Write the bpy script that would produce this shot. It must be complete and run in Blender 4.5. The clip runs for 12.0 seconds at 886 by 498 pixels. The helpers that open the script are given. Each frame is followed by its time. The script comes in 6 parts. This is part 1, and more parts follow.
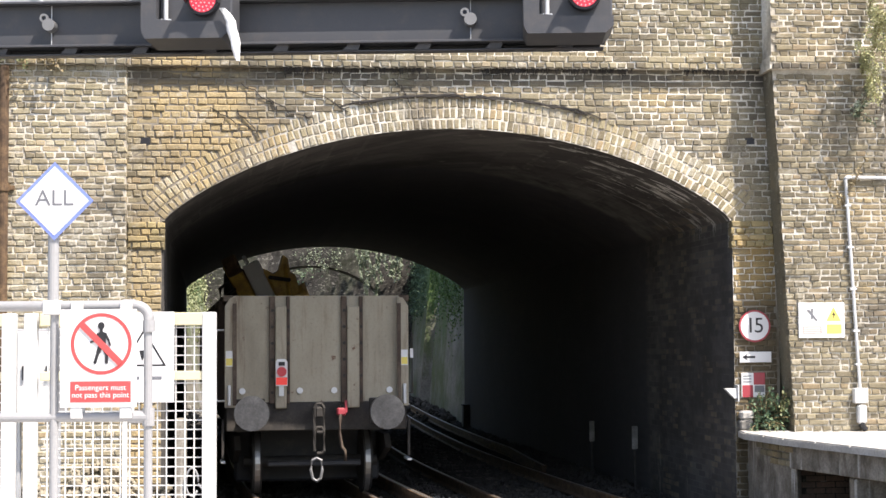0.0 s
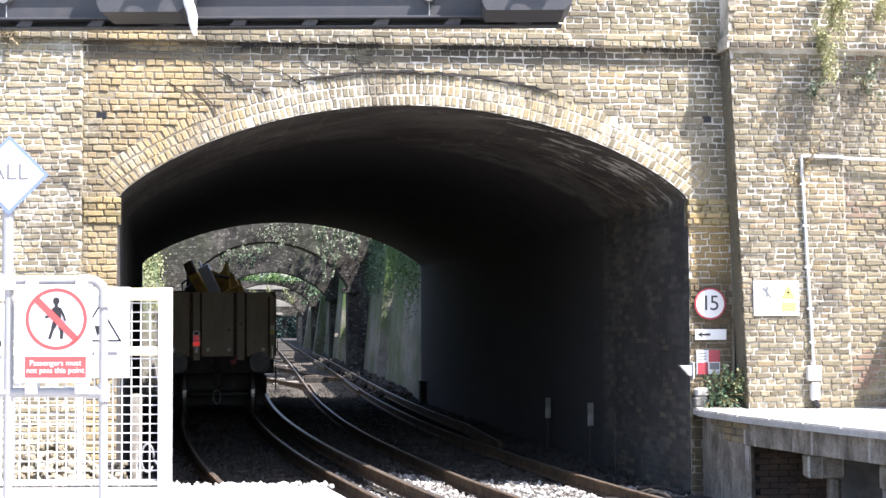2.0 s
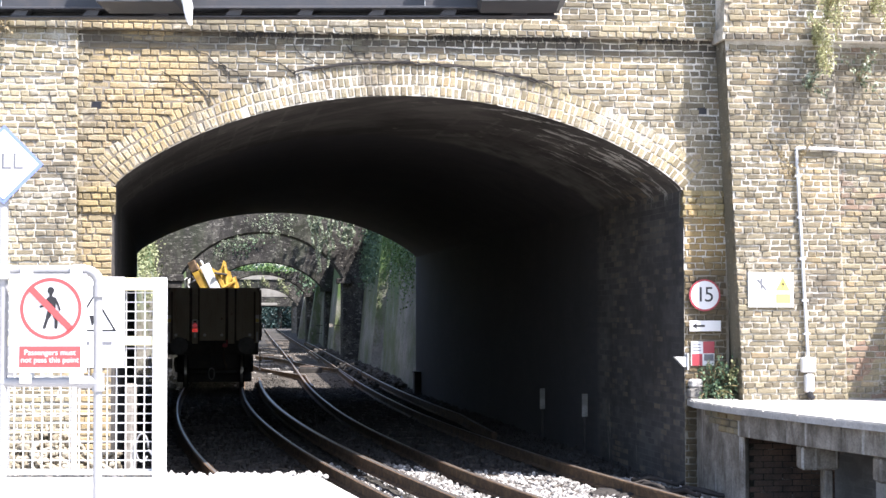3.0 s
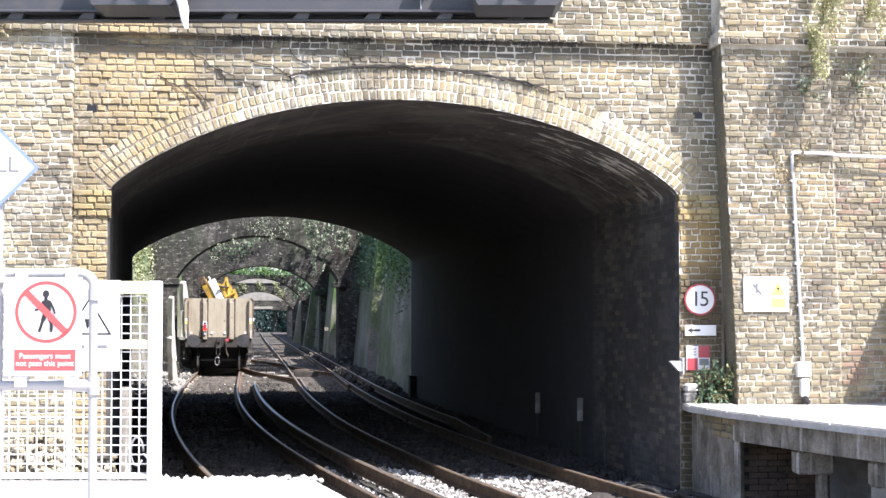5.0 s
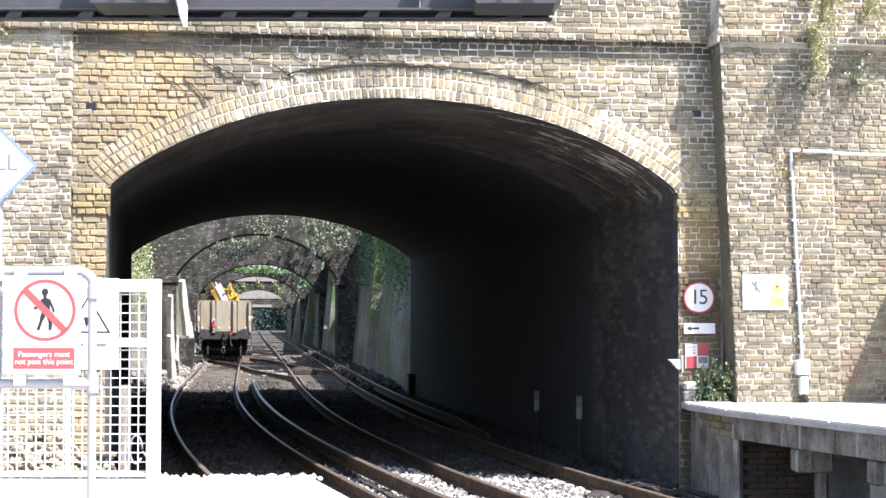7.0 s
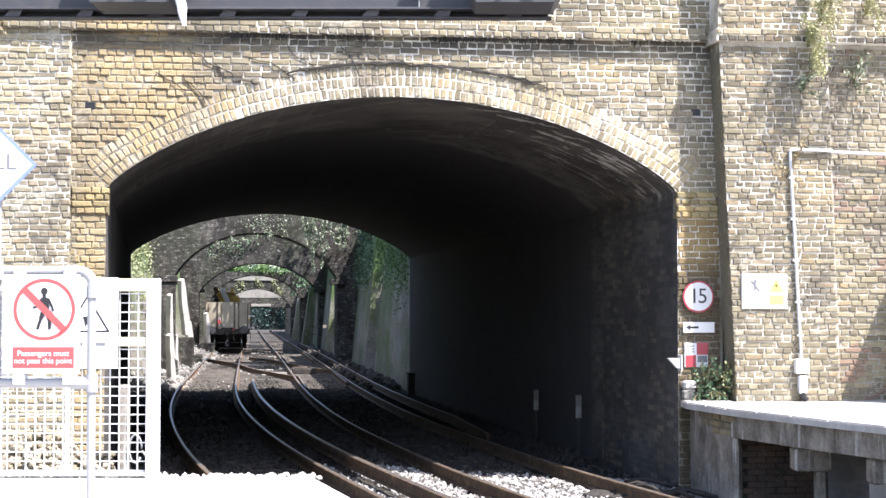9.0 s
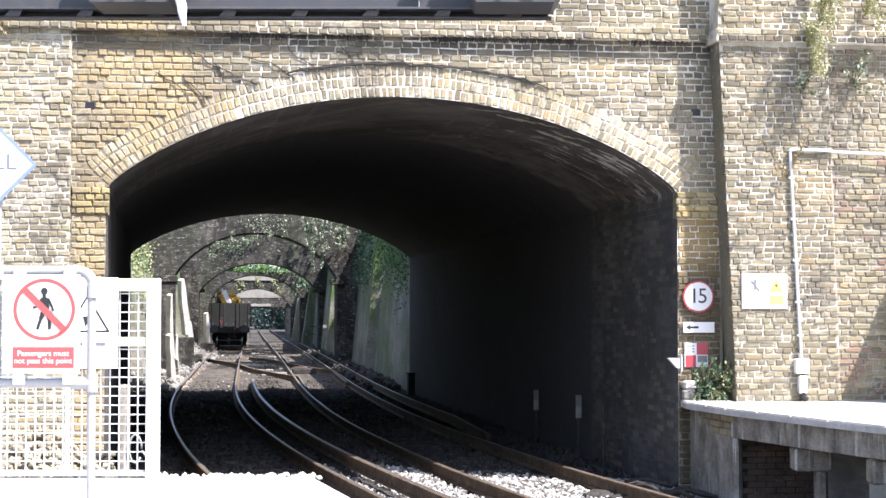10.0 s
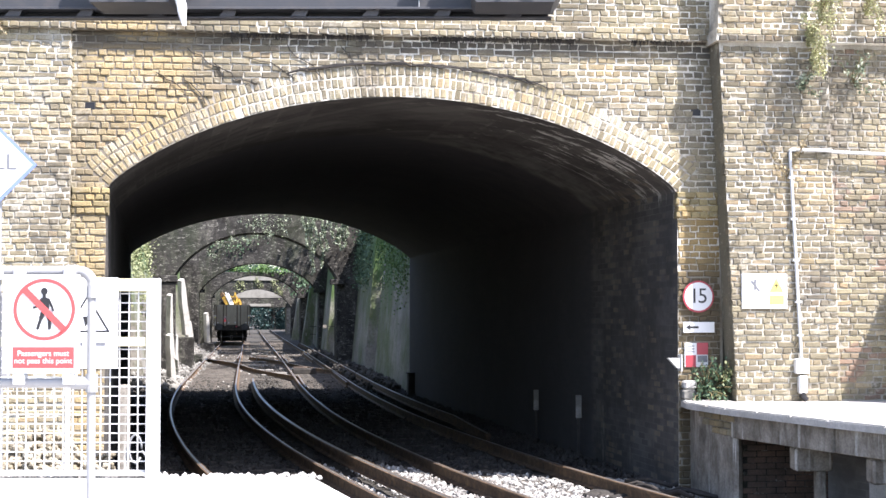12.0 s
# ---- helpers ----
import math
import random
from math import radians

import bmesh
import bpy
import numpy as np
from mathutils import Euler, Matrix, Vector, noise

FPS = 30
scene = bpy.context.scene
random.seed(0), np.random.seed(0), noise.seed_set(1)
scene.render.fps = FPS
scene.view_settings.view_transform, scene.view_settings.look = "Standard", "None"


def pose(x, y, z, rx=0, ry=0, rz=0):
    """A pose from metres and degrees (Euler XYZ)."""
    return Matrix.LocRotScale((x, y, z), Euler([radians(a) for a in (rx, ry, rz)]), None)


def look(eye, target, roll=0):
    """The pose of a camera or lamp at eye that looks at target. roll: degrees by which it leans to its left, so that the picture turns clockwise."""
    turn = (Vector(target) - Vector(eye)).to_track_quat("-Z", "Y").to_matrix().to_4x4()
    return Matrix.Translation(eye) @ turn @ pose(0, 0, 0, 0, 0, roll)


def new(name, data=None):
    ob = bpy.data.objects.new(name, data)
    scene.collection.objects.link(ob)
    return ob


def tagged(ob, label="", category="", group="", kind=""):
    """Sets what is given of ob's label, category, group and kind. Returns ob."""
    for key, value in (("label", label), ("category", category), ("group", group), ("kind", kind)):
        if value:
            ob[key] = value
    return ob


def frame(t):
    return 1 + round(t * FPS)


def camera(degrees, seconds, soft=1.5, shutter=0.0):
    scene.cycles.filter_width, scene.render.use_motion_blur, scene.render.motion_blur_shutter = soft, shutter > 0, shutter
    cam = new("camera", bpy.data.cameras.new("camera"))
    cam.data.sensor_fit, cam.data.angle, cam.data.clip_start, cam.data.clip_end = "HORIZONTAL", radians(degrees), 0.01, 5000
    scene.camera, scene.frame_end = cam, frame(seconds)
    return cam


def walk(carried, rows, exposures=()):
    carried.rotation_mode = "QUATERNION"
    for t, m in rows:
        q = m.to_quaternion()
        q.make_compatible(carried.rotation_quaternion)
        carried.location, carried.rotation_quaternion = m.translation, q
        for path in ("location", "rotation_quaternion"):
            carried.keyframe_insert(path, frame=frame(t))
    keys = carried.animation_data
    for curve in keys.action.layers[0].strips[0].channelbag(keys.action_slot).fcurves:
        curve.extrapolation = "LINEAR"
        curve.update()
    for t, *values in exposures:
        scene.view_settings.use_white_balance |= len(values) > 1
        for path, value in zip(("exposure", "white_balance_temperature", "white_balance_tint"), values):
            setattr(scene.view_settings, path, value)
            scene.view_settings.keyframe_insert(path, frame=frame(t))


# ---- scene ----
# ---- camera ----
F_PX = 2850.0
cam = camera(2 * math.degrees(math.atan(784 / F_PX)), 12.0, soft=1.5)
EYE = (0.0, 0.0, 1.95)


def aim(yaw, pitch, roll=0.0):
    """Camera pose at the eye: yaw to the left, pitch up, degrees."""
    y, p = radians(yaw), radians(pitch)
    d = Vector((-math.sin(y) * math.cos(p), math.cos(y) * math.cos(p), math.sin(p)))
    return look(EYE, Vector(EYE) + d, roll)


CAM_ROWS = [(0.0, 1.912, 3.463, -0.413),
            (0.5, 1.657, 3.362, -0.406),
            (0.6, 1.597, 3.346, -0.401),
            (0.7, 1.415, 3.299, -0.384),
            (0.8, 1.133, 3.226, -0.358),
            (0.9, 0.891, 3.164, -0.336),
            (1.0, 0.73, 3.122, -0.321),
            (1.5, 0.506, 2.856, -0.266),
            (2.0, 0.397, 2.621, -0.21),
            (2.5, 0.295, 2.442, -0.088),
            (3.0, 0.218, 2.291, -0.047),
            (5.0, 0.06, 2.432, 0.043),
            (5.5, 0.052, 2.414, 0.075),
            (6.0, 0.03, 2.395, 0.009),
            (6.5, 0.027, 2.378, 0.072),
            (7.0, 0.026, 2.366, 0.032),
            (9.0, -0.0, 2.333, 0.009),
            (12.0, 0.0, 2.331, 0.0)]
EXPOSURES = [(0.0, 0.95, 6900, 14), (0.5, 1.08, 6750, 14), (1.0, 1.32, 6500, 15), (1.6, 1.46, 6350, 16), (12.0, 1.46, 6300, 16)]
walk(cam, [(t, aim(a, b, c)) for t, a, b, c in CAM_ROWS], EXPOSURES)

# ---- light ----
SUN_TRAVEL = Vector((-1.2, 1.0, -2.4)).normalized()
world = bpy.data.worlds.new("sky")
scene.world = world
world.use_nodes = True
wn = world.node_tree.nodes
sky = wn.new("ShaderNodeTexSky")
sky.sky_type, sky.sun_disc = "NISHITA", False
sky.sun_elevation = math.asin(-SUN_TRAVEL.z)
sky.sun_rotation = math.atan2(-SUN_TRAVEL.x, -SUN_TRAVEL.y)
sky.air_density, sky.dust_density = 1.0, 1.5
wn["Background"].inputs[1].default_value = 0.14
world.node_tree.links.new(sky.outputs[0], wn["Background"].inputs[0])
sun = new("sun", bpy.data.lights.new("sun", "SUN"))
sun.data.energy, sun.data.angle, sun.data.color = 4.9, radians(0.53), (1.0, 0.965, 0.91)
sun.matrix_world = look((20, -30, 60), Vector((20, -30, 60)) + SUN_TRAVEL)


# ---- materials ----
class Mat:
    """Small helper round a node material."""

    def __init__(self, name, rough=0.8, metal=0.0):
        self.m = bpy.data.materials.new(name)
        self.m.use_nodes = True
        self.nt = self.m.node_tree
        self.b = self.nt.nodes["Principled BSDF"]
        self.b.inputs["Roughness"].default_value = rough
        self.b.inputs["Metallic"].default_value = metal
        self.bump_last = None

    def n(self, kind, **kw):
        node = self.nt.nodes.new(kind)
        for k, v in kw.items():
            node.inputs[k.replace("_", " ")].default_value = v
        return node

    def link(self, a, b):
        self.nt.links.new(a, b)

    def pos(self):
        return self.n("ShaderNodeNewGeometry").outputs["Position"]

    def obj(self):
        return self.n("ShaderNodeTexCoord").outputs["Object"]

    def noise(self, vec, scale, detail=4.0, rough=0.6, stretch=None):
        if stretch:
            mp = self.n("ShaderNodeMapping", Scale=stretch)
            self.link(vec, mp.inputs["Vector"])
            vec = mp.outputs[0]
        t = self.n("ShaderNodeTexNoise", Scale=scale, Detail=detail, Roughness=rough)
        self.link(vec, t.inputs["Vector"])
        return t.outputs["Fac"]

    def ramp(self, fac, stops):
        r = self.n("ShaderNodeValToRGB")
        e = r.color_ramp.elements
        while len(e) < len(stops):
            e.new(0.5)
        for el, (p, c) in zip(e, stops):
            el.position, el.color = p, (*c, 1) if len(c) == 3 else c
        self.link(fac, r.inputs[0])
        return r.outputs[0]

    def grey(self, fac, lo, hi, a=0.0, b=1.0):
        r = self.n("ShaderNodeMapRange")
        for i, v in enumerate((lo, hi, a, b)):
            r.inputs[i + 1].default_value = v
        self.link(fac, r.inputs[0])
        return r.outputs[0]

    def mix(self, fac, a, b, mode="MIX"):
        x = self.nt.nodes.new("ShaderNodeMix")
        x.data_type, x.blend_type = "RGBA", mode
        for sock, v in ((x.inputs["Factor"], fac), (x.inputs["A"], a), (x.inputs["B"], b)):
            if isinstance(v, tuple):
                sock.default_value = (*v, 1)
            elif isinstance(v, (int, float)):
                sock.default_value = v
            else:
                self.link(v, sock)
        return x.outputs["Result"]

    def color(self, v):
        if isinstance(v, tuple):
            self.b.inputs["Base Color"].default_value = (*v, 1)
        else:
            self.link(v, self.b.inputs["Base Color"])
        return self

    def bump(self, height, strength=0.4, dist=0.01):
        bp = self.n("ShaderNodeBump", Strength=strength, Distance=dist)
        self.link(height, bp.inputs["Height"])
        if self.bump_last:
            self.link(self.bump_last, bp.inputs["Normal"])
        self.bump_last = bp.outputs[0]
        self.link(bp.outputs[0], self.b.inputs["Normal"])
        return self


def stock_brick(name, per_object, tone=1.0, warm=0.0, limed=0.0, jamb_stain=False, red=False):
    """Weathered yellow stock brick; each brick has its own tone."""
    k = Mat(name, 0.9)
    p = k.pos()
    if per_object:
        r = k.n("ShaderNodeObjectInfo").outputs["Random"]
    else:
        r = k.n("ShaderNodeNewGeometry").outputs["Random Per Island"]
    tones = [(0.0, (0.14, 0.12, 0.08)), (0.3, (0.205, 0.177, 0.117)), (0.6, (0.255, 0.222, 0.145)),
             (0.86, (0.305, 0.264, 0.172)), (0.95, (0.29, 0.22, 0.13)), (1.0, (0.39, 0.35, 0.26))]
    base = k.ramp(r, [(q, (c[0] * tone, c[1] * tone * (1 - 0.05 * warm), c[2] * tone * (1 - 0.25 * warm))) for q, c in tones])
    # ochre stretch over the arch's west haunch, elsewhere in small patches
    sx = k.n("ShaderNodeSeparateXYZ")
    k.link(p, sx.inputs[0])
    west = k.grey(sx.outputs[0], -2.0, -3.4, 0.0, 0.16)
    pier = k.grey(sx.outputs[0], -4.30, -4.36, 0.0, 0.18)
    zone = k.n("ShaderNodeMath")
    zone.operation = "SUBTRACT"
    k.link(west, zone.inputs[0])
    k.link(pier, zone.inputs[1])
    add = k.n("ShaderNodeMath")
    k.link(zone.outputs[0], add.inputs[0])
    k.link(k.noise(p, 0.6, 4), add.inputs[1])
    ochre = k.grey(add.outputs[0], 0.54, 0.68, 0, 0.72)
    base = k.mix(ochre, base, (0.54, 0.405, 0.20))
    if red:
        mend = k.n("ShaderNodeMath")
        mend.operation = "MULTIPLY"
        k.link(k.grey(k.noise(p, 1.1, 2, 0.5, (1, 1, 1.6)), 0.545, 0.565), mend.inputs[0])
        k.link(k.grey(r, 0.35, 0.5, 0, 0.75), mend.inputs[1])
        base = k.mix(mend.outputs[0], base, (0.25, 0.15, 0.115))
    soot = k.grey(k.noise(p, 0.75, 6, 0.65), 0.50, 0.68, 0, 0.85)
    base = k.mix(soot, base, (0.10, 0.09, 0.075))
    lime = k.grey(k.noise(p, 1.7, 8, 0.8, (1, 1, 0.8)), 0.56 - limed, 0.70 - limed, 0, 0.7)
    base = k.mix(lime, base, (0.62, 0.59, 0.50))
    damp = k.grey(k.noise(p, 0.9, 5, 0.7, (1, 1, 0.25)), 0.58, 0.70, 0, 0.45)
    base = k.mix(damp, base, (0.15, 0.15, 0.07))
    smear = k.grey(k.noise(p, 11, 7, 0.75, (0.6, 0.6, 1.2)), 0.575, 0.66, 0, 0.75)
    base = k.mix(smear, base, (0.60, 0.56, 0.47))
    if jamb_stain:
        # a broken near-black run in the courses just below the string course
        run = k.n("ShaderNodeMath")
        run.operation = "MULTIPLY"
        k.link(k.grey(k.noise(p, 1.6, 6, 0.7, (0.5, 0.5, 2.2)), 0.40, 0.52), run.inputs[0])
        k.link(k.grey(sx.outputs[2], 5.02, 5.16), run.inputs[1])
        span = k.n("ShaderNodeMath")
        span.operation = "MULTIPLY"
        k.link(run.outputs[0], span.inputs[0])
        k.link(k.grey(sx.outputs[2], 5.33, 5.30, 0, 0.8), span.inputs[1])
        base = k.mix(span.outputs[0], base, (0.05, 0.047, 0.045))
        # ochre and black water stains down the east jamb
        jamb = k.n("ShaderNodeMath")
        jamb.operation = "MULTIPLY"
        k.link(k.grey(sx.outputs[0], 2.75, 2.95), jamb.inputs[0])
        k.link(k.grey(k.noise(p, 2.5, 6, 0.7, (1, 1, 0.4)), 0.28, 0.46), jamb.inputs[1])
        for z0, z1, amount, tint in ((3.46, 3.38, 0.75, (0.36, 0.24, 0.08)), (2.75, 2.35, 0.85, (0.06, 0.05, 0.035))):
            st = k.n("ShaderNodeMath")
            st.operation = "MULTIPLY"
            k.link(jamb.outputs[0], st.inputs[0])
            k.link(k.grey(sx.outputs[2], z0, z1, 0, amount), st.inputs[1])
            base = k.mix(st.outputs[0], base, tint)
    grain = k.noise(p, 60, 4, 0.7)
    base = k.mix(k.grey(grain, 0.35, 0.7, 0, 0.55), base, (0.10, 0.08, 0.05))
    k.color(base)
    k.bump(k.noise(p, 35, 5, 0.7), 0.7, 0.012)
    return k.m


def mottled(name, c1, c2, c3, scale, rough=0.85, bump=0.3, metal=0.0, fine=40, dist=0.01, stretch=None):
    """Two-scale mottled surface from three tones."""
    k = Mat(name, rough, metal)
    p = k.obj()
    base = k.ramp(k.noise(p, scale, 6, 0.65, stretch), [(0.3, c1), (0.5, c2), (0.72, c3)])
    base = k.mix(k.grey(k.noise(p, fine, 3), 0.4, 0.75, 0, 0.4), base, tuple(0.45 * v for v in c1))
    k.color(base)
    if bump:
        k.bump(k.noise(p, fine, 5, 0.7), bump, dist)
    return k.m


def plain(name, c, rough=0.5, metal=0.0, dirt=0.25, emit=0.0):
    """Painted or plastic surface with faint dirt and scuffs."""
    k = Mat(name, rough, metal)
    p = k.obj()
    d = k.grey(k.noise(p, 5, 6, 0.7), 0.5, 0.8, 0, dirt)
    base = k.mix(d, c, (0.16, 0.13, 0.10))
    base = k.mix(k.grey(k.noise(p, 70, 3), 0.55, 0.8, 0, dirt), base, tuple(0.5 * v for v in c))
    k.color(base)
    if emit:
        k.b.inputs["Emission Color"].default_value = (*c, 1)
        k.b.inputs["Emission Strength"].default_value = emit
    return k.m


BRICK = stock_brick("stock_brick_single", True, 1.0)
BRICK_J = stock_brick("stock_brick_joined", False, 1.0)
PALE = stock_brick("pale_stock_brick_single", True, 1.6, 0.0, 0.065)
PALE_J = stock_brick("pale_stock_brick_joined", False, 1.6, 0.0, 0.065)
ARCHB = stock_brick("arch_brick_single", True, 1.5, 0.35, 0.06)
ARCHB_J = stock_brick("arch_brick_joined", False, 1.5, 0.35, 0.06)
FRONTB = stock_brick("front_brick_single", True, 1.22, 0.0, 0.0, True)
FRONTB_J = stock_brick("front_brick_joined", False, 1.22, 0.0, 0.0, True)

IMPB = stock_brick("impost_brick_single", True, 1.5, 1.2, -0.05)
IMPB_J = stock_brick("impost_brick_joined", False, 1.5, 1.2, -0.05)
SIDEB = stock_brick("side_brick_single", True, 1.25, 0.1, 0.0, False, True)
SIDEB_J = stock_brick("side_brick_joined", False, 1.25, 0.1, 0.0, False, True)


def mortar_mat(name, pale):
    k = Mat(name, 0.95)
    p = k.pos()
    c = k.ramp(k.noise(p, 1.1, 6, 0.7), [(0.34, (0.22, 0.195, 0.16)), (0.46, (0.55 * pale, 0.51 * pale, 0.43 * pale)), (0.60, (0.76 * pale, 0.73 * pale, 0.66 * pale))])
    sx = k.n("ShaderNodeSeparateXYZ")
    k.link(p, sx.inputs[0])
    raked = k.n("ShaderNodeMath")
    raked.operation = "MULTIPLY"
    k.link(k.grey(sx.outputs[0], -1.9, -3.0), raked.inputs[0])
    k.link(k.grey(sx.outputs[0], -4.36, -4.30), raked.inputs[1])
    c = k.mix(k.grey(raked.outputs[0], 0, 1, 0, 0.8), c, (0.10, 0.08, 0.055))
    grimy = k.n("ShaderNodeMath")
    grimy.operation = "MULTIPLY"
    k.link(k.grey(sx.outputs[0], 2.75, 2.95), grimy.inputs[0])
    k.link(k.grey(sx.outputs[2], 2.9, 2.4, 0, 0.75), grimy.inputs[1])
    east = k.n("ShaderNodeMath")
    east.operation = "MULTIPLY"
    k.link(grimy.outputs[0], east.inputs[0])
    k.link(k.grey(sx.outputs[0], 3.50, 3.44), east.inputs[1])
    c = k.mix(east.outputs[0], c, (0.10, 0.08, 0.05))
    k.color(k.mix(k.grey(k.noise(p, 50, 4), 0.4, 0.7, 0, 0.5), c, (0.20, 0.17, 0.12)))
    k.bump(k.noise(p, 60, 4, 0.7), 0.5, 0.008)
    return k.m


MORTAR = mortar_mat("lime_mortar", 1.16)
MORTAR_EAST = mortar_mat("weathered_mortar", 0.84)
MORTAR_SIDE = mortar_mat("sandy_mortar", 0.62)
MORTAR_PIER = mortar_mat("dirty_mortar", 0.98)


def sooty_brick(name, dark=1.0, green=0.0, flaked=False, flecked=False):
    """Soot-blackened brickwork: courses as relief, damp streaks."""
    k = Mat(name, 0.95)
    k.b.inputs["Specular IOR Level"].default_value = 0.08
    p = k.pos()
    sx = k.n("ShaderNodeSeparateXYZ")
    k.link(p, sx.inputs[0])
    add = k.n("ShaderNodeMath")
    k.link(sx.outputs[0], add.inputs[0])
    k.link(sx.outputs[1], add.inputs[1])
    cx = k.n("ShaderNodeCombineXYZ")
    k.link(add.outputs[0], cx.inputs[0])
    k.link(sx.outputs[2], cx.inputs[1])
    t = k.n("ShaderNodeTexBrick", Scale=1.0, Mortar_Size=0.006, Brick_Width=0.235, Row_Height=0.079, Mortar_Smooth=0.3, Bias=0.0)
    t.inputs["Color1"].default_value = (0.066 * dark, 0.063 * dark, 0.060 * dark, 1)
    t.inputs["Color2"].default_value = (0.110 * dark, 0.102 * dark, 0.095 * dark, 1)
    t.inputs["Mortar"].default_value = (0.105 * dark, 0.099 * dark, 0.092 * dark, 1)
    k.link(cx.outputs[0], t.inputs["Vector"])
    c = k.mix(k.grey(k.noise(p, 0.5, 6, 0.7), 0.42, 0.62), t.outputs["Color"], tuple(v * dark for v in (0.05, 0.047, 0.044)))
    lo, hi = (0.50, 0.66) if green else (0.60, 0.72)
    c = k.mix(k.grey(k.noise(p, 1.4, 8, 0.8, (1, 1, 0.6 if green else 0.25)), lo, hi, 0, 0.7), c, tuple(v * dark for v in (0.30, 0.28, 0.24)))
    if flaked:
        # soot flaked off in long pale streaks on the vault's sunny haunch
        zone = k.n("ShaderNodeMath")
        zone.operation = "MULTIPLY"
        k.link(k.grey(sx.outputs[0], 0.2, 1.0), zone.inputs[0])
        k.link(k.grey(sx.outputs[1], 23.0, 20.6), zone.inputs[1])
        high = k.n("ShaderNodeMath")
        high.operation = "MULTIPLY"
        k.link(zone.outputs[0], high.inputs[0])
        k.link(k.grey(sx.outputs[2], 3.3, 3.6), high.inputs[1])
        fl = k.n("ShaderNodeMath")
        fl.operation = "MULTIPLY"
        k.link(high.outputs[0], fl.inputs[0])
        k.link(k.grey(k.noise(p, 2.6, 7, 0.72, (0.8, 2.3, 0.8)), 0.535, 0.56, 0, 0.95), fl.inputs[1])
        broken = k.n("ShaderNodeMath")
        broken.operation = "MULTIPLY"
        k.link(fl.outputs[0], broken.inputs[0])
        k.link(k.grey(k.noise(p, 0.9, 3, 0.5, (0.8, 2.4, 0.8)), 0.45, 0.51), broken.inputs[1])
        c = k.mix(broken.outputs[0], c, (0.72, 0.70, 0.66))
        # bare ochre bricks low on the wall by the mouth
        mouth = k.n("ShaderNodeMath")
        mouth.operation = "MULTIPLY"
        k.link(k.grey(sx.outputs[0], 1.9, 2.4), mouth.inputs[0])
        k.link(k.grey(k.noise(p, 1.6, 4, 0.6), 0.42, 0.60), mouth.inputs[1])
        pick = k.n("ShaderNodeTexBrick", Scale=1.0, Mortar_Size=0.009, Brick_Width=0.235, Row_Height=0.079, Mortar_Smooth=0.1, Bias=-0.1)
        for sock, v in (("Color1", 0.0), ("Color2", 1.0), ("Mortar", 0.0)):
            pick.inputs[sock].default_value = (v, v, v, 1)
        k.link(cx.outputs[0], pick.inputs["Vector"])
        bare = k.n("ShaderNodeMath")
        bare.operation = "MULTIPLY"
        k.link(mouth.outputs[0], bare.inputs[0])
        k.link(k.grey(pick.outputs["Color"], 0.45, 0.8, 0, 0.42), bare.inputs[1])
        c = k.mix(bare.outputs[0], c, (0.30, 0.23, 0.15))
        # a paler arc of ring, then darker deeper in, square to the bridge front
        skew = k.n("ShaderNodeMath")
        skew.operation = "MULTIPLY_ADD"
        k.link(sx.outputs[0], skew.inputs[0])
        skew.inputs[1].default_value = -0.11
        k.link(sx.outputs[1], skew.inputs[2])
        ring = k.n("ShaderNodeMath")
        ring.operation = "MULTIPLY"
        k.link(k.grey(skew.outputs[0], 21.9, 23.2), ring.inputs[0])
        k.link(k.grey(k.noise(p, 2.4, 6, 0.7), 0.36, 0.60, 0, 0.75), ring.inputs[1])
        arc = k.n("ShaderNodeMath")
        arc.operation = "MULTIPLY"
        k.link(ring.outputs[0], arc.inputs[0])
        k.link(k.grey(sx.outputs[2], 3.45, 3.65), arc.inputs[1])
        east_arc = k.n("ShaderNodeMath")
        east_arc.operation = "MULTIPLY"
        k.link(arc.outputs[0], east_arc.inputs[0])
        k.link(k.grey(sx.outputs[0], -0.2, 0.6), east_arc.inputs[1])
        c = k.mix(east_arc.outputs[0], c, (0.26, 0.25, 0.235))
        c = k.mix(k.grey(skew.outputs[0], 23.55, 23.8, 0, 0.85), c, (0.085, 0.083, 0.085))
    if flecked:
        # lime flecks and pale spalled bricks
        c = k.mix(k.grey(k.noise(p, 6.0, 8, 0.85, (0.6, 0.6, 1.5)), 0.55, 0.63, 0, 0.85), c, (0.36, 0.34, 0.30))
        c = k.mix(k.grey(k.noise(p, 2.3, 7, 0.75), 0.52, 0.62, 0, 0.8), c, (0.022, 0.02, 0.018))
    if green:
        c = k.mix(k.grey(k.noise(p, 0.8, 5, 0.7, (1, 1, 0.3)), 0.48, 0.62, 0, green), c, (0.05, 0.085, 0.025))
    k.color(c)
    k.bump(t.outputs["Fac"], -0.5, 0.01)
    k.bump(k.noise(p, 30, 5), 0.5, 0.015)
    return k.m


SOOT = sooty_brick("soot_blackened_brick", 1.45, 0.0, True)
SOOT_FAR = sooty_brick("dark_weathered_brick", 0.5, 0.15, False, True)


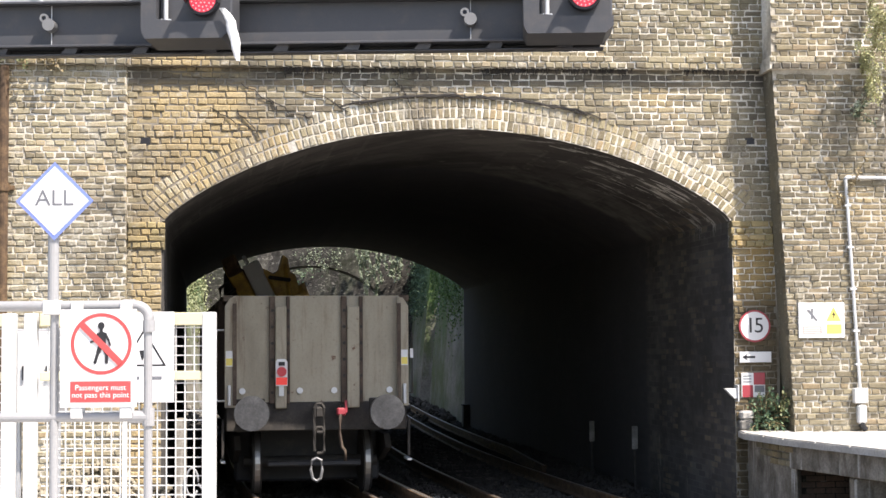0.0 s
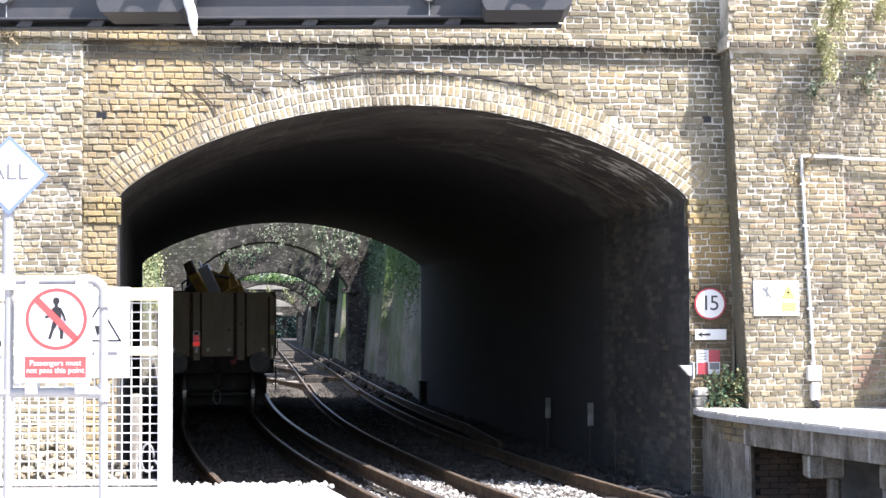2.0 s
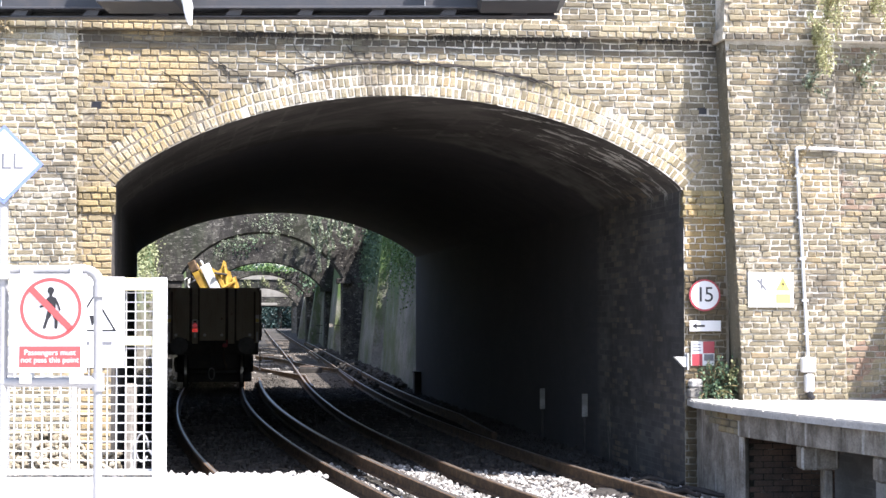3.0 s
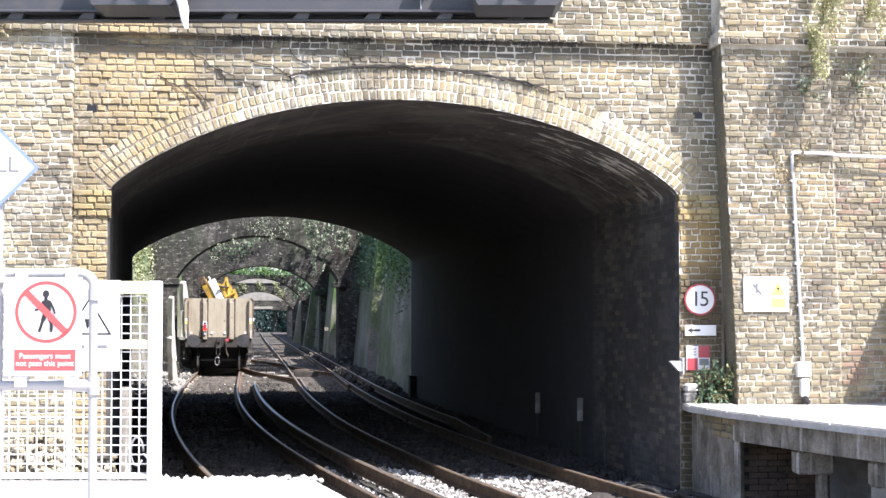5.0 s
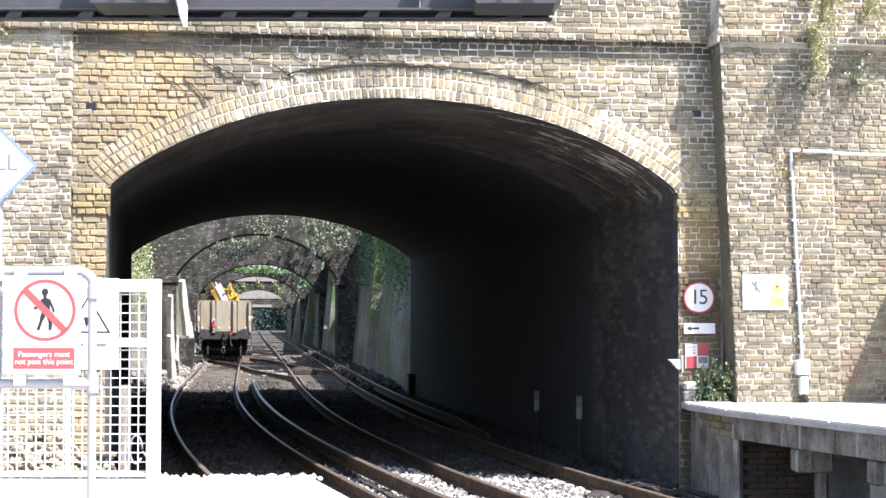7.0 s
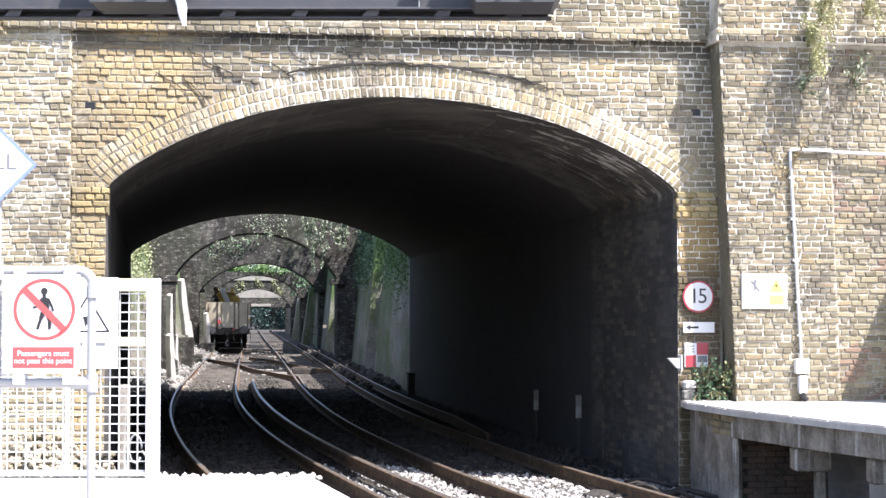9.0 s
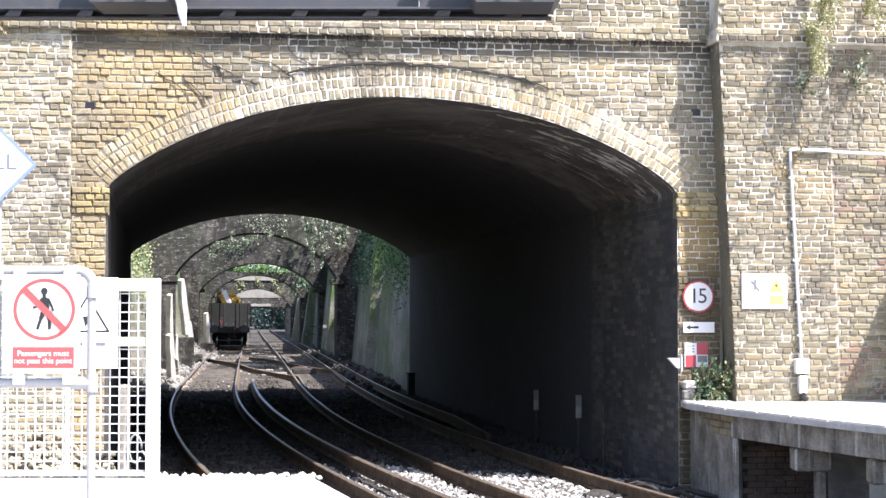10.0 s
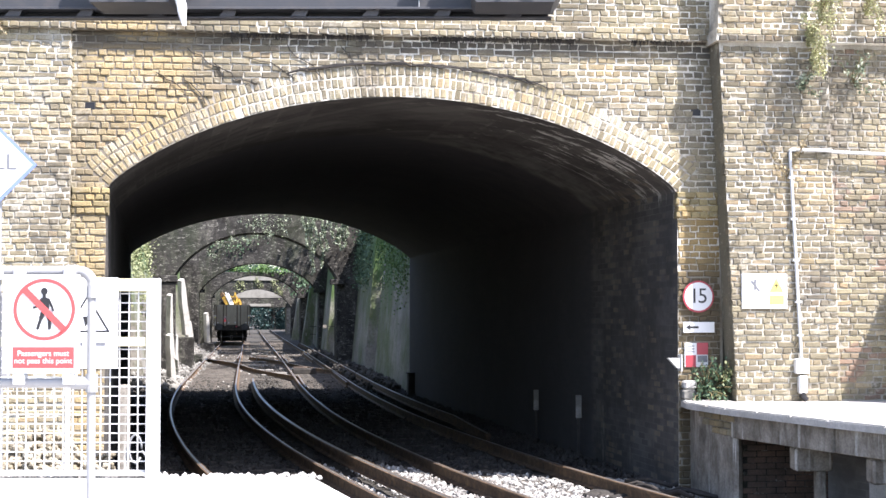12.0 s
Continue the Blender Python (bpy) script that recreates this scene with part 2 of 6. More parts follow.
def stained_concrete():
    k = Mat("stained_retaining_wall", 0.9)
    p = k.pos()
    c = k.ramp(k.noise(p, 0.8, 7, 0.7, (1, 0.25, 0.6)), [(0.32, (0.14, 0.13, 0.112)), (0.5, (0.26, 0.244, 0.212)), (0.7, (0.37, 0.35, 0.305))])
    g = k.grey(k.noise(p, 0.8, 6, 0.7, (1, 0.3, 0.35)), 0.46, 0.62, 0, 0.85)
    c = k.mix(g, c, (0.09, 0.13, 0.035))
    sz = k.n("ShaderNodeSeparateXYZ")
    k.link(p, sz.inputs[0])
    top = k.n("ShaderNodeMath")
    k.link(k.grey(sz.outputs[2], 1.5, 4.5, -0.25, 0.25), top.inputs[0])
    k.link(k.noise(p, 1.5, 5, 0.7, (1, 1, 0.15)), top.inputs[1])
    c = k.mix(k.grey(top.outputs[0], 0.48, 0.62, 0, 0.85), c, (0.07, 0.135, 0.03))
    k.color(k.mix(k.grey(k.noise(p, 12, 5), 0.45, 0.7, 0, 0.5), c, (0.07, 0.065, 0.05)))
    k.bump(k.noise(p, 9, 6), 0.6, 0.04)
    return k.m


RETAIN = stained_concrete()
BALLAST = mottled("ballast_ground", (0.028, 0.025, 0.021), (0.06, 0.054, 0.046), (0.12, 0.11, 0.095), 9, 0.95, 0.9, fine=28, dist=0.05)
STONE = mottled("ballast_stone", (0.07, 0.066, 0.058), (0.22, 0.21, 0.19), (0.48, 0.46, 0.42), 2.2, 0.9, 0.3)
RUST = mottled("rusty_rail_web", (0.05, 0.031, 0.019), (0.11, 0.068, 0.038), (0.23, 0.145, 0.075), 7, 0.85, 0.3)
RAILTOP = mottled("worn_rail_head", (0.30, 0.285, 0.265), (0.42, 0.405, 0.385), (0.52, 0.505, 0.49), 5, 0.36, 0.05, metal=0.85)
SLEEPER = mottled("oily_sleeper", (0.04, 0.035, 0.03), (0.09, 0.075, 0.06), (0.16, 0.14, 0.12), 6, 0.9, 0.5)
COPING = mottled("platform_coping_concrete", (0.40, 0.38, 0.35), (0.50, 0.48, 0.45), (0.60, 0.58, 0.55), 3, 0.85, 0.3)
FARPALE = mottled("weathered_pale_stone", (0.17, 0.16, 0.14), (0.27, 0.255, 0.225), (0.34, 0.325, 0.29), 1.2, 0.9, 0.3)
PLATTOP = mottled("pale_platform_surface", (0.45, 0.43, 0.40), (0.55, 0.53, 0.50), (0.64, 0.62, 0.58), 1.5, 0.9, 0.3)


def streaked_concrete():
    """Old render: blotched grey-brown with thin lime runs and damp."""
    k = Mat("streaked_concrete", 0.9)
    p = k.pos()
    c = k.ramp(k.noise(p, 2.6, 7, 0.7), [(0.32, (0.10, 0.085, 0.065)), (0.48, (0.24, 0.215, 0.18)), (0.66, (0.42, 0.385, 0.33))])
    c = k.mix(k.grey(k.noise(p, 7, 6, 0.7, (1, 1, 0.35)), 0.50, 0.62, 0, 0.6), c, (0.075, 0.06, 0.045))
    c = k.mix(k.grey(k.noise(p, 9, 4, 0.6, (1, 1, 0.07)), 0.60, 0.68, 0, 0.75), c, (0.60, 0.58, 0.54))
    k.color(k.mix(k.grey(k.noise(p, 45, 4), 0.42, 0.7, 0, 0.45), c, (0.08, 0.07, 0.055)))
    k.bump(k.noise(p, 18, 6, 0.7), 0.5, 0.02)
    return k.m


CONCRETE = streaked_concrete()
WHITE = plain("white_paint", (0.62, 0.62, 0.61), 0.5, dirt=0.18)
TUBE = plain("pale_grey_tube_paint", (0.31, 0.31, 0.315), 0.45, dirt=0.25)
CREAM = plain("cream_paint", (0.60, 0.56, 0.38), 0.5, dirt=0.2)
SIGNWHITE = plain("sign_white", (0.70, 0.70, 0.70), 0.4, dirt=0.06)
SIGNRED = plain("sign_red", (0.52, 0.07, 0.07), 0.4, dirt=0.06)
SIGNBLACK = plain("sign_black", (0.015, 0.015, 0.018), 0.45, dirt=0.05)
DULLRED = plain("dull_red", (0.36, 0.045, 0.06), 0.5, dirt=0.15)
TAIL = plain("lit_tail_lamp_lens", (0.34, 0.03, 0.04), 0.3, dirt=0.05, emit=0.18)
SIGNBLUE = plain("sign_blue", (0.17, 0.23, 0.55), 0.4, dirt=0.06)
SIGNGREY = plain("sign_grey_letter", (0.15, 0.155, 0.17), 0.4, dirt=0.05)
SIGNYELLOW = plain("sign_yellow", (0.78, 0.64, 0.14), 0.4, dirt=0.06)
CLAMP = plain("weathered_cast_steel", (0.22, 0.22, 0.22), 0.5, 0.4, dirt=0.3)
GALV = plain("galvanised_steel", (0.62, 0.63, 0.64), 0.42, 0.35, dirt=0.2)
GANTRY = plain("dark_grey_gantry_paint", (0.055, 0.057, 0.064), 0.5, dirt=0.3)
GANTRY_D = plain("gantry_dark_paint_and_shade", (0.03, 0.03, 0.033), 0.6, dirt=0.3)


def wagon_paint():
    k = Mat("faded_grey_wagon_paint", 0.6)
    p = k.obj()
    c = k.ramp(k.noise(p, 1.3, 6, 0.65, (1, 1, 0.3)), [(0.3, (0.24, 0.205, 0.15)), (0.5, (0.345, 0.305, 0.228)), (0.72, (0.405, 0.367, 0.285))])
    drip = k.grey(k.noise(p, 5.5, 6, 0.75, (1, 1, 0.10)), 0.54, 0.68, 0, 0.75)
    c = k.mix(drip, c, (0.15, 0.09, 0.05))
    spot = k.grey(k.noise(p, 7, 5, 0.7), 0.63, 0.68, 0, 0.9)
    c = k.mix(spot, c, (0.12, 0.055, 0.03))
    k.color(k.mix(k.grey(k.noise(p, 30, 4), 0.5, 0.75, 0, 0.3), c, (0.14, 0.12, 0.10)))
    k.bump(k.noise(p, 2.0, 3), 0.25, 0.02)
    return k.m


WAGON = wagon_paint()
WAGON_RIB = mottled("rusty_wagon_rib", (0.035, 0.023, 0.017), (0.075, 0.05, 0.036), (0.18, 0.14, 0.10), 3, 0.75, 0.2, stretch=(1, 1, 0.4))
WAGON_D = mottled("grimy_underframe", (0.016, 0.014, 0.013), (0.034, 0.03, 0.026), (0.065, 0.055, 0.046), 4, 0.8, 0.3)
BUFFER = mottled("greased_buffer_steel", (0.05, 0.05, 0.052), (0.085, 0.085, 0.088), (0.13, 0.13, 0.133), 6, 0.5, 0.15, metal=0.5)
YELLOW = mottled("worn_yellow_plant_paint", (0.26, 0.14, 0.04), (0.52, 0.33, 0.05), (0.62, 0.44, 0.10), 3, 0.5, 0.1)
LENS = plain("lit_red_signal_lens", (0.80, 0.06, 0.10), 0.3, dirt=0.0, emit=0.30)
LED = plain("lit_signal_element", (1.0, 0.30, 0.32), 0.3, dirt=0.0, emit=0.9)
LAMP = plain("lit_tail_lamp", (0.75, 0.05, 0.04), 0.3, dirt=0.0, emit=0.18)
EARTH = mottled("rough_grassland", (0.03, 0.045, 0.015), (0.06, 0.085, 0.03), (0.11, 0.11, 0.06), 0.5, 0.95, 0.6, fine=8, dist=0.05)
CLOTH = plain("white_plastic_sheet", (0.8, 0.8, 0.8), 0.6, dirt=0.08)


def leaf_mat(name, a, b, c):
    k = Mat(name, 0.55)
    r = k.n("ShaderNodeNewGeometry").outputs["Random Per Island"]
    k.color(k.ramp(r, [(0.0, a), (0.5, b), (1.0, c)]))
    return k.m


HANGIVY = leaf_mat("grey_green_hanging_leaf", (0.05, 0.075, 0.04), (0.18, 0.22, 0.13), (0.46, 0.50, 0.38))
IVY = leaf_mat("ivy_leaf", (0.025, 0.055, 0.028), (0.06, 0.11, 0.055), (0.13, 0.19, 0.10))
# distance haze is mixed into these blue-green leaf tones
FARLEAF = leaf_mat("haze_blue_green_leaf", (0.02, 0.05, 0.045), (0.03, 0.07, 0.063), (0.045, 0.09, 0.08))
PALEWEED = leaf_mat("pale_feathery_leaf", (0.22, 0.23, 0.09), (0.37, 0.37, 0.17), (0.50, 0.48, 0.27))
WEED = leaf_mat("pale_weed_leaf", (0.10, 0.12, 0.045), (0.20, 0.22, 0.10), (0.34, 0.36, 0.20))
GRASS = leaf_mat("bright_moss_green", (0.04, 0.09, 0.02), (0.08, 0.16, 0.035), (0.14, 0.22, 0.06))
DRY = leaf_mat("dry_stalk", (0.16, 0.12, 0.06), (0.26, 0.2, 0.1), (0.34, 0.28, 0.16))


# ---- mesh helpers ----
def obj_from(name, bm, mat, parent=None, m=None, label="", smooth=False):
    me = bpy.data.meshes.new(name)
    bm.to_mesh(me)
    bm.free()
    for x in (mat if isinstance(mat, (list, tuple)) else [mat]):
        me.materials.append(x)
    if smooth:
        for f in me.polygons:
            f.use_smooth = True
    ob = new(name, me)
    if parent is not None:
        ob.parent = parent
    if m is not None:
        ob.matrix_basis = m
    if label:
        ob["label"] = label
    return ob


def part(name, bm, material, parent, label="", m=None, smooth=False):
    """Links a bmesh as one mesh object under a thing or a part."""
    return obj_from(name, bm, material, parent, m, label, smooth)


def empty(name, m, label, category, group="", kind=""):
    ob = new(name)
    ob.empty_display_size = 0.1
    ob.matrix_basis = m
    return tagged(ob, label, category, group, kind)


def box(x0, x1, y0, y1, z0, z1, bev=0.0, bm=None, m=None):
    bm = bm or bmesh.new()
    g = bmesh.ops.create_cube(bm, size=1.0)["verts"]
    for v in g:
        v.co = Vector(((x0 + x1) / 2 + v.co.x * (x1 - x0), (y0 + y1) / 2 + v.co.y * (y1 - y0), (z0 + z1) / 2 + v.co.z * (z1 - z0)))
    if bev:
        es = list({e for v in g for e in v.link_edges})
        r = bmesh.ops.bevel(bm, geom=es, offset=bev, segments=1, affect="EDGES")
        g = list({v for f in r["faces"] for v in f.verts} | {v for v in g if v.is_valid})
    if m is not None:
        bmesh.ops.transform(bm, matrix=m, verts=[v for v in g if v.is_valid])
    return bm


def tube(p0, p1, r, seg=12, bm=None, r2=None, caps=True):
    """A round bar from p0 to p1."""
    bm = bm or bmesh.new()
    p0, p1 = Vector(p0), Vector(p1)
    d = p1 - p0
    m = Matrix.Translation((p0 + p1) / 2) @ d.to_track_quat("Z", "Y").to_matrix().to_4x4()
    bmesh.ops.create_cone(bm, cap_ends=caps, segments=seg, radius1=r, radius2=r if r2 is None else r2, depth=d.length, matrix=m)
    return bm


def pipe(points, r, seg=10, bm=None):
    """A bent round bar through the points."""
    bm = bm or bmesh.new()
    pts = [Vector(p) for p in points]
    rings = []
    for i, p in enumerate(pts):
        d = (pts[min(i + 1, len(pts) - 1)] - pts[max(i - 1, 0)]).normalized()
        q = d.to_track_quat("Z", "Y")
        rings.append([bm.verts.new(p + q @ Vector((r * math.cos(a), r * math.sin(a), 0))) for a in [2 * math.pi * j / seg for j in range(seg)]])
    for a, b in zip(rings, rings[1:]):
        for j in range(seg):
            bm.faces.new((a[j], a[(j + 1) % seg], b[(j + 1) % seg], b[j]))
    bm.faces.new(rings[0][::-1])
    bm.faces.new(rings[-1])
    return bm


def prism(outline, y0, y1, bm=None):
    """An outline in x, z, extruded from y0 to y1."""
    bm = bm or bmesh.new()
    a = [bm.verts.new((x, y0, z)) for x, z in outline]
    b = [bm.verts.new((x, y1, z)) for x, z in outline]
    n = len(a)
    bm.faces.new(a)
    bm.faces.new(b[::-1])
    for i in range(n):
        bm.faces.new((a[(i + 1) % n], a[i], b[i], b[(i + 1) % n]))
    bmesh.ops.recalc_face_normals(bm, faces=bm.faces)
    return bm


def slab(outline, z0, z1):
    """A plan outline in x, y, from z0 up to z1."""
    bm = bmesh.new()
    a = [bm.verts.new((x, y, z0)) for x, y in outline]
    b = [bm.verts.new((x, y, z1)) for x, y in outline]
    n = len(a)
    bm.faces.new(a[::-1])
    bm.faces.new(b)
    for i in range(n):
        bm.faces.new((a[i], a[(i + 1) % n], b[(i + 1) % n], b[i]))
    bmesh.ops.recalc_face_normals(bm, faces=bm.faces)
    return bm


def disc(x, z, r, y0, y1, seg=40, r_in=0.0, bm=None):
    """An upright disc or ring, facing the viewer along y."""
    bm = bm or bmesh.new()
    ang = [2 * math.pi * i / seg for i in range(seg)]
    if not r_in:
        return prism([(x + r * math.cos(a), z + r * math.sin(a)) for a in ang], y0, y1, bm)
    ring = [[bm.verts.new((x + q * math.cos(a), y, z + q * math.sin(a))) for a in ang] for q, y in ((r, y0), (r, y1), (r_in, y1), (r_in, y0))]
    for k in range(4):
        p, q = ring[k], ring[(k + 1) % 4]
        for j in range(seg):
            bm.faces.new((p[j], p[(j + 1) % seg], q[(j + 1) % seg], q[j]))
    bmesh.ops.recalc_face_normals(bm, faces=bm.faces)
    return bm


def text_part(name, words, size, mat, parent, x, y, z, label="", line=1.0, depth=0.0015, squeeze=1.0):
    """Raised lettering, centred at x, z, on a face towards -y."""
    cu = bpy.data.curves.new(name, "FONT")
    cu.body, cu.size, cu.align_x, cu.align_y, cu.extrude, cu.space_line = words, size, "CENTER", "CENTER", depth, line
    cu.space_character = 0.8 if len(words) < 3 else 1.0
    tmp = bpy.data.objects.new(name, cu)
    scene.collection.objects.link(tmp)
    me = bpy.data.meshes.new_from_object(tmp.evaluated_get(bpy.context.evaluated_depsgraph_get()))
    bpy.data.objects.remove(tmp)
    me.materials.clear()
    me.materials.append(mat)
    ob = new(name, me)
    ob.parent = parent
    ob.matrix_basis = pose(x, y, z, 90) @ Matrix.Diagonal((squeeze, 1, 1, 1))
    if label:
        ob["label"] = label
    return ob


# ---- plan: tracks ----
SLOPES = [(-30, -0.33), (5, -0.31), (15, -0.28), (20, -0.25), (25, -0.206), (30, -0.175), (38, -0.146), (46, -0.1215), (400, -0.1215)]
_d = np.arange(-30, 400.01, 0.25)
_s = np.interp(_d, [a for a, _ in SLOPES], [b for _, b in SLOPES])
_x = np.concatenate([[0], np.cumsum((_s[1:] + _s[:-1]) * 0.125)])
_x += -2.12 - np.interp(20, _d, _x)
_x += np.interp(_d, [20, 25, 29, 32, 36, 42, 60, 80], [0, -0.02, -0.05, -0.075, -0.09, -0.09, -0.10, -0.06])


def track_x(d, off=0.0):
    """Plan x of the left track's centre at depth d, moved sideways by off."""
    s = float(np.interp(d, _d, _s))
    return float(np.interp(d, _d, _x)) + off / math.cos(math.atan(s))


def second_off(d):
    return float(np.interp(d, [20, 24, 28, 32, 36, 42, 60, 80, 105, 130], [3.02, 3.10, 3.14, 3.19, 3.25, 3.29, 3.32, 3.30, 3.25, 3.2]))


def sweep_rail(name, xs, ds, prof, base, mat, parent=None, label=""):
    """A profile (sideways, height) swept along a plan line."""
    bm = bmesh.new()
    rows = []
    for i, d in enumerate(ds):
        j, k = min(i + 1, len(ds) - 1), max(i - 1, 0)
        t = Vector((xs[j] - xs[k], ds[j] - ds[k], 0)).normalized()
        nrm = Vector((t.y, -t.x, 0))
        rows.append([bm.verts.new(Vector((xs[i], d, base[i] if isinstance(base, list) else base)) + nrm * a + Vector((0, 0, h))) for a, h in prof])
    n = len(prof)
    for a, b in zip(rows, rows[1:]):
        for j in range(n):
            f = bm.faces.new((a[j], a[(j + 1) % n], b[(j + 1) % n], b[j]))
            f.material_index = 1 if isinstance(mat, (list, tuple)) and prof[j][1] > 0.158 and prof[(j + 1) % n][1] > 0.158 else 0
    bm.faces.new(rows[0])
    bm.faces.new(rows[-1][::-1])
    bmesh.ops.recalc_face_normals(bm, faces=bm.faces)
    return obj_from(name, bm, mat, parent, None, label)


RAIL = [(-0.07, 0), (0.07, 0), (0.07, 0.012), (0.012, 0.03), (0.012, 0.115), (0.036, 0.125), (0.036, 0.152), (0.028, 0.157), (0.016, 0.1585),
        (-0.016, 0.1585), (-0.028, 0.157), (-0.036, 0.152), (-0.036, 0.125), (-0.012, 0.115), (-0.012, 0.03), (-0.07, 0.012)]
CRAIL = [(-0.065, 0), (0.065, 0), (0.065, 0.02), (0.03, 0.035), (0.03, 0.09), (0.045, 0.10), (0.045, 0.155), (0.026, 0.1585), (-0.026, 0.1585), (-0.045, 0.155), (-0.045, 0.10), (-0.03, 0.09), (-0.03, 0.035), (-0.065, 0.02)]

# ---- ground ----
GROUND_Z = -0.20
bm = bmesh.new()
vs = [bm.verts.new((x, y, GROUND_Z)) for x, y in ((-1500, -1500), (1500, -1500), (1500, 3000), (-1500, 3000))]
bm.faces.new(vs)
tagged(obj_from("ground", bm, BALLAST), "dark ballast and earth along the railway", "ground", kind="structure")


def track(name, off, label):
    """Two rails and their sleepers."""
    ds = list(np.arange(2, 60, 0.8)) + list(np.arange(60, 213, 3.0))
    tr = empty(name, Matrix(), label, "railway track", kind="structure")
    for side in (-0.7525, 0.7525):
        sweep_rail("rail", [track_x(d, off(d) + side) for d in ds], ds, RAIL, -0.158, [RUST, RAILTOP], tr)
    bm = box(-1.25, 1.25, -0.125, 0.125, -0.28, -0.178, 0.012)
    me = bpy.data.meshes.new("sleeper")
    bm.to_mesh(me)
    bm.free()
    me.materials.append(SLEEPER)
    d = 6.0
    while d < 130:
        ob = new("sleeper", me)
        ob.parent = tr
        s = float(np.interp(d, _d, _s))
        ob.matrix_basis = pose(track_x(d, off(d)), d, 0, 0, 0, -math.degrees(math.atan(s)))
        d += 0.7
    return tr


track("track_near", lambda d: 0.0, "shiny-topped steel rails on dark sleepers curving through the bridge")
track("track_far", second_off, "shiny-topped steel rails on dark sleepers curving through the bridge")


def conductor(off, d0, d1, label):
    ds = list(np.arange(d0, d1, 1.0))
    drop = [-0.075 - 0.12 * max(0.0, 1 - (d - d0) / 3.0, 1 - (ds[-1] - d) / 3.0) for d in ds]
    tagged(sweep_rail("conductor_rail", [track_x(d, off(d)) for d in ds], ds, CRAIL, drop, [RUST, RAILTOP]),
           label, "conductor rail", "conductor rails", "structure")


conductor(lambda d: 1.24, 3, 51, "raised conductor rail between the two tracks")
conductor(lambda d: second_off(d) + 1.24, 27.0, 110, "raised conductor rail along the tunnel wall")


def crossover():
    cr = empty("crossover", Matrix(), "crossover rails linking the two tracks beyond the bridge", "railway points", kind="structure")
    for (x0, d0), (x1, d1) in (((-8.95, 74.5), (-3.45, 55.5)), ((-10.5, 71.5), (-4.55, 51.0))):
        ts = np.linspace(0, 1, 15)
        xs = [x0 + (x1 - x0) * (t + 0.035 * math.sin(2 * math.pi * t)) for t in ts]
        sweep_rail("rail", xs[::-1], [d0 + (d1 - d0) * t for t in ts][::-1], RAIL, -0.156, [RUST, RAILTOP], cr)
    bm = box(-1.5, 1.5, -0.13, 0.13, -0.28, -0.162, 0.012)
    me = bpy.data.meshes.new("bearer")
    bm.to_mesh(me)
    bm.free()
    me.materials.append(BEARER)
    # closed switch blades and check rails beside the running rails
    for o0, o1, d0, d1 in ((0.62, 0.70, 72, 82), (-0.70, -0.58, 70, 80), (3.95, 4.02, 47, 56), (2.66, 2.72, 44, 52), (2.74, 2.70, 66, 78), (3.88, 3.92, 70, 84)):
        ds = np.linspace(d0, d1, 8)
        sweep_rail("rail", [track_x(d, o0 + (o1 - o0) * (d - d0) / (d1 - d0)) for d in ds], list(ds), RAIL, -0.170, [RUST, RAILTOP], cr)
    for k, (off, d, w) in enumerate(((2.0, 55.5, 0.9), (2.1, 57.2, 0.8), (1.7, 60.5, 0.7), (2.9, 62.0, 1.3), (1.5, 66.0, 0.8), (1.9, 71.0, 1.0), (2.0, 79.0, 1.0), (1.7, 86.0, 0.9), (2.0, 95.0, 1.1), (4.6, 58.0, 0.7), (4.7, 64.0, 0.6))):
        part("stretcher_bar", box(-w / 2, w / 2, -0.10, 0.10, -0.20, -0.10, 0.02), PALETIMBER, cr, "", pose(track_x(d, off), d, 0, 0, 0, AXIS0 + 6 * math.sin(2.3 * k)))
    for k in range(30):
        d = 52.5 + k * 0.78
        for off in (0.35, 3.0):
            ob = new("bearer", me)
            ob.parent = cr
            ob.matrix_basis = pose(track_x(d, off + 0.25 * math.sin(k)), d, 0.004 * math.sin(3 * k), 0, 0, AXIS0)


AXIS0 = 7.0
PALETIMBER = mottled("bleached_timber", (0.12, 0.11, 0.095), (0.26, 0.245, 0.22), (0.40, 0.38, 0.35), 3, 0.9, 0.3)
BEARER = mottled("worn_timber_bearer", (0.045, 0.038, 0.03), (0.085, 0.073, 0.06), (0.17, 0.15, 0.125), 2.5, 0.9, 0.4)
crossover()

# ---- the bridge front, in its own frame: x along the wall, -y towards the platforms ----
FACE = pose(0, 19.4, 0, 0, 0, math.degrees(math.atan(0.110)))
ARC_C, ARC_H, SPRING, RISE = -0.55, 3.417, 3.46, 1.115
JAMB_L, JAMB_R = -4.0, 2.89


def arch_z(u, c=ARC_C, h=ARC_H, spring=SPRING, rise=RISE, mixr=0.22):
    """Height of the arch's underside at u: between a segment and an ellipse."""
    q = min(1.0, abs((u - c) / h))
    r = (h * h + rise * rise) / (2 * rise)
    seg = math.sqrt(r * r - (q * h) ** 2) - (r - rise)
    return spring + (1 - mixr) * seg + mixr * rise * math.sqrt(1 - q * q)


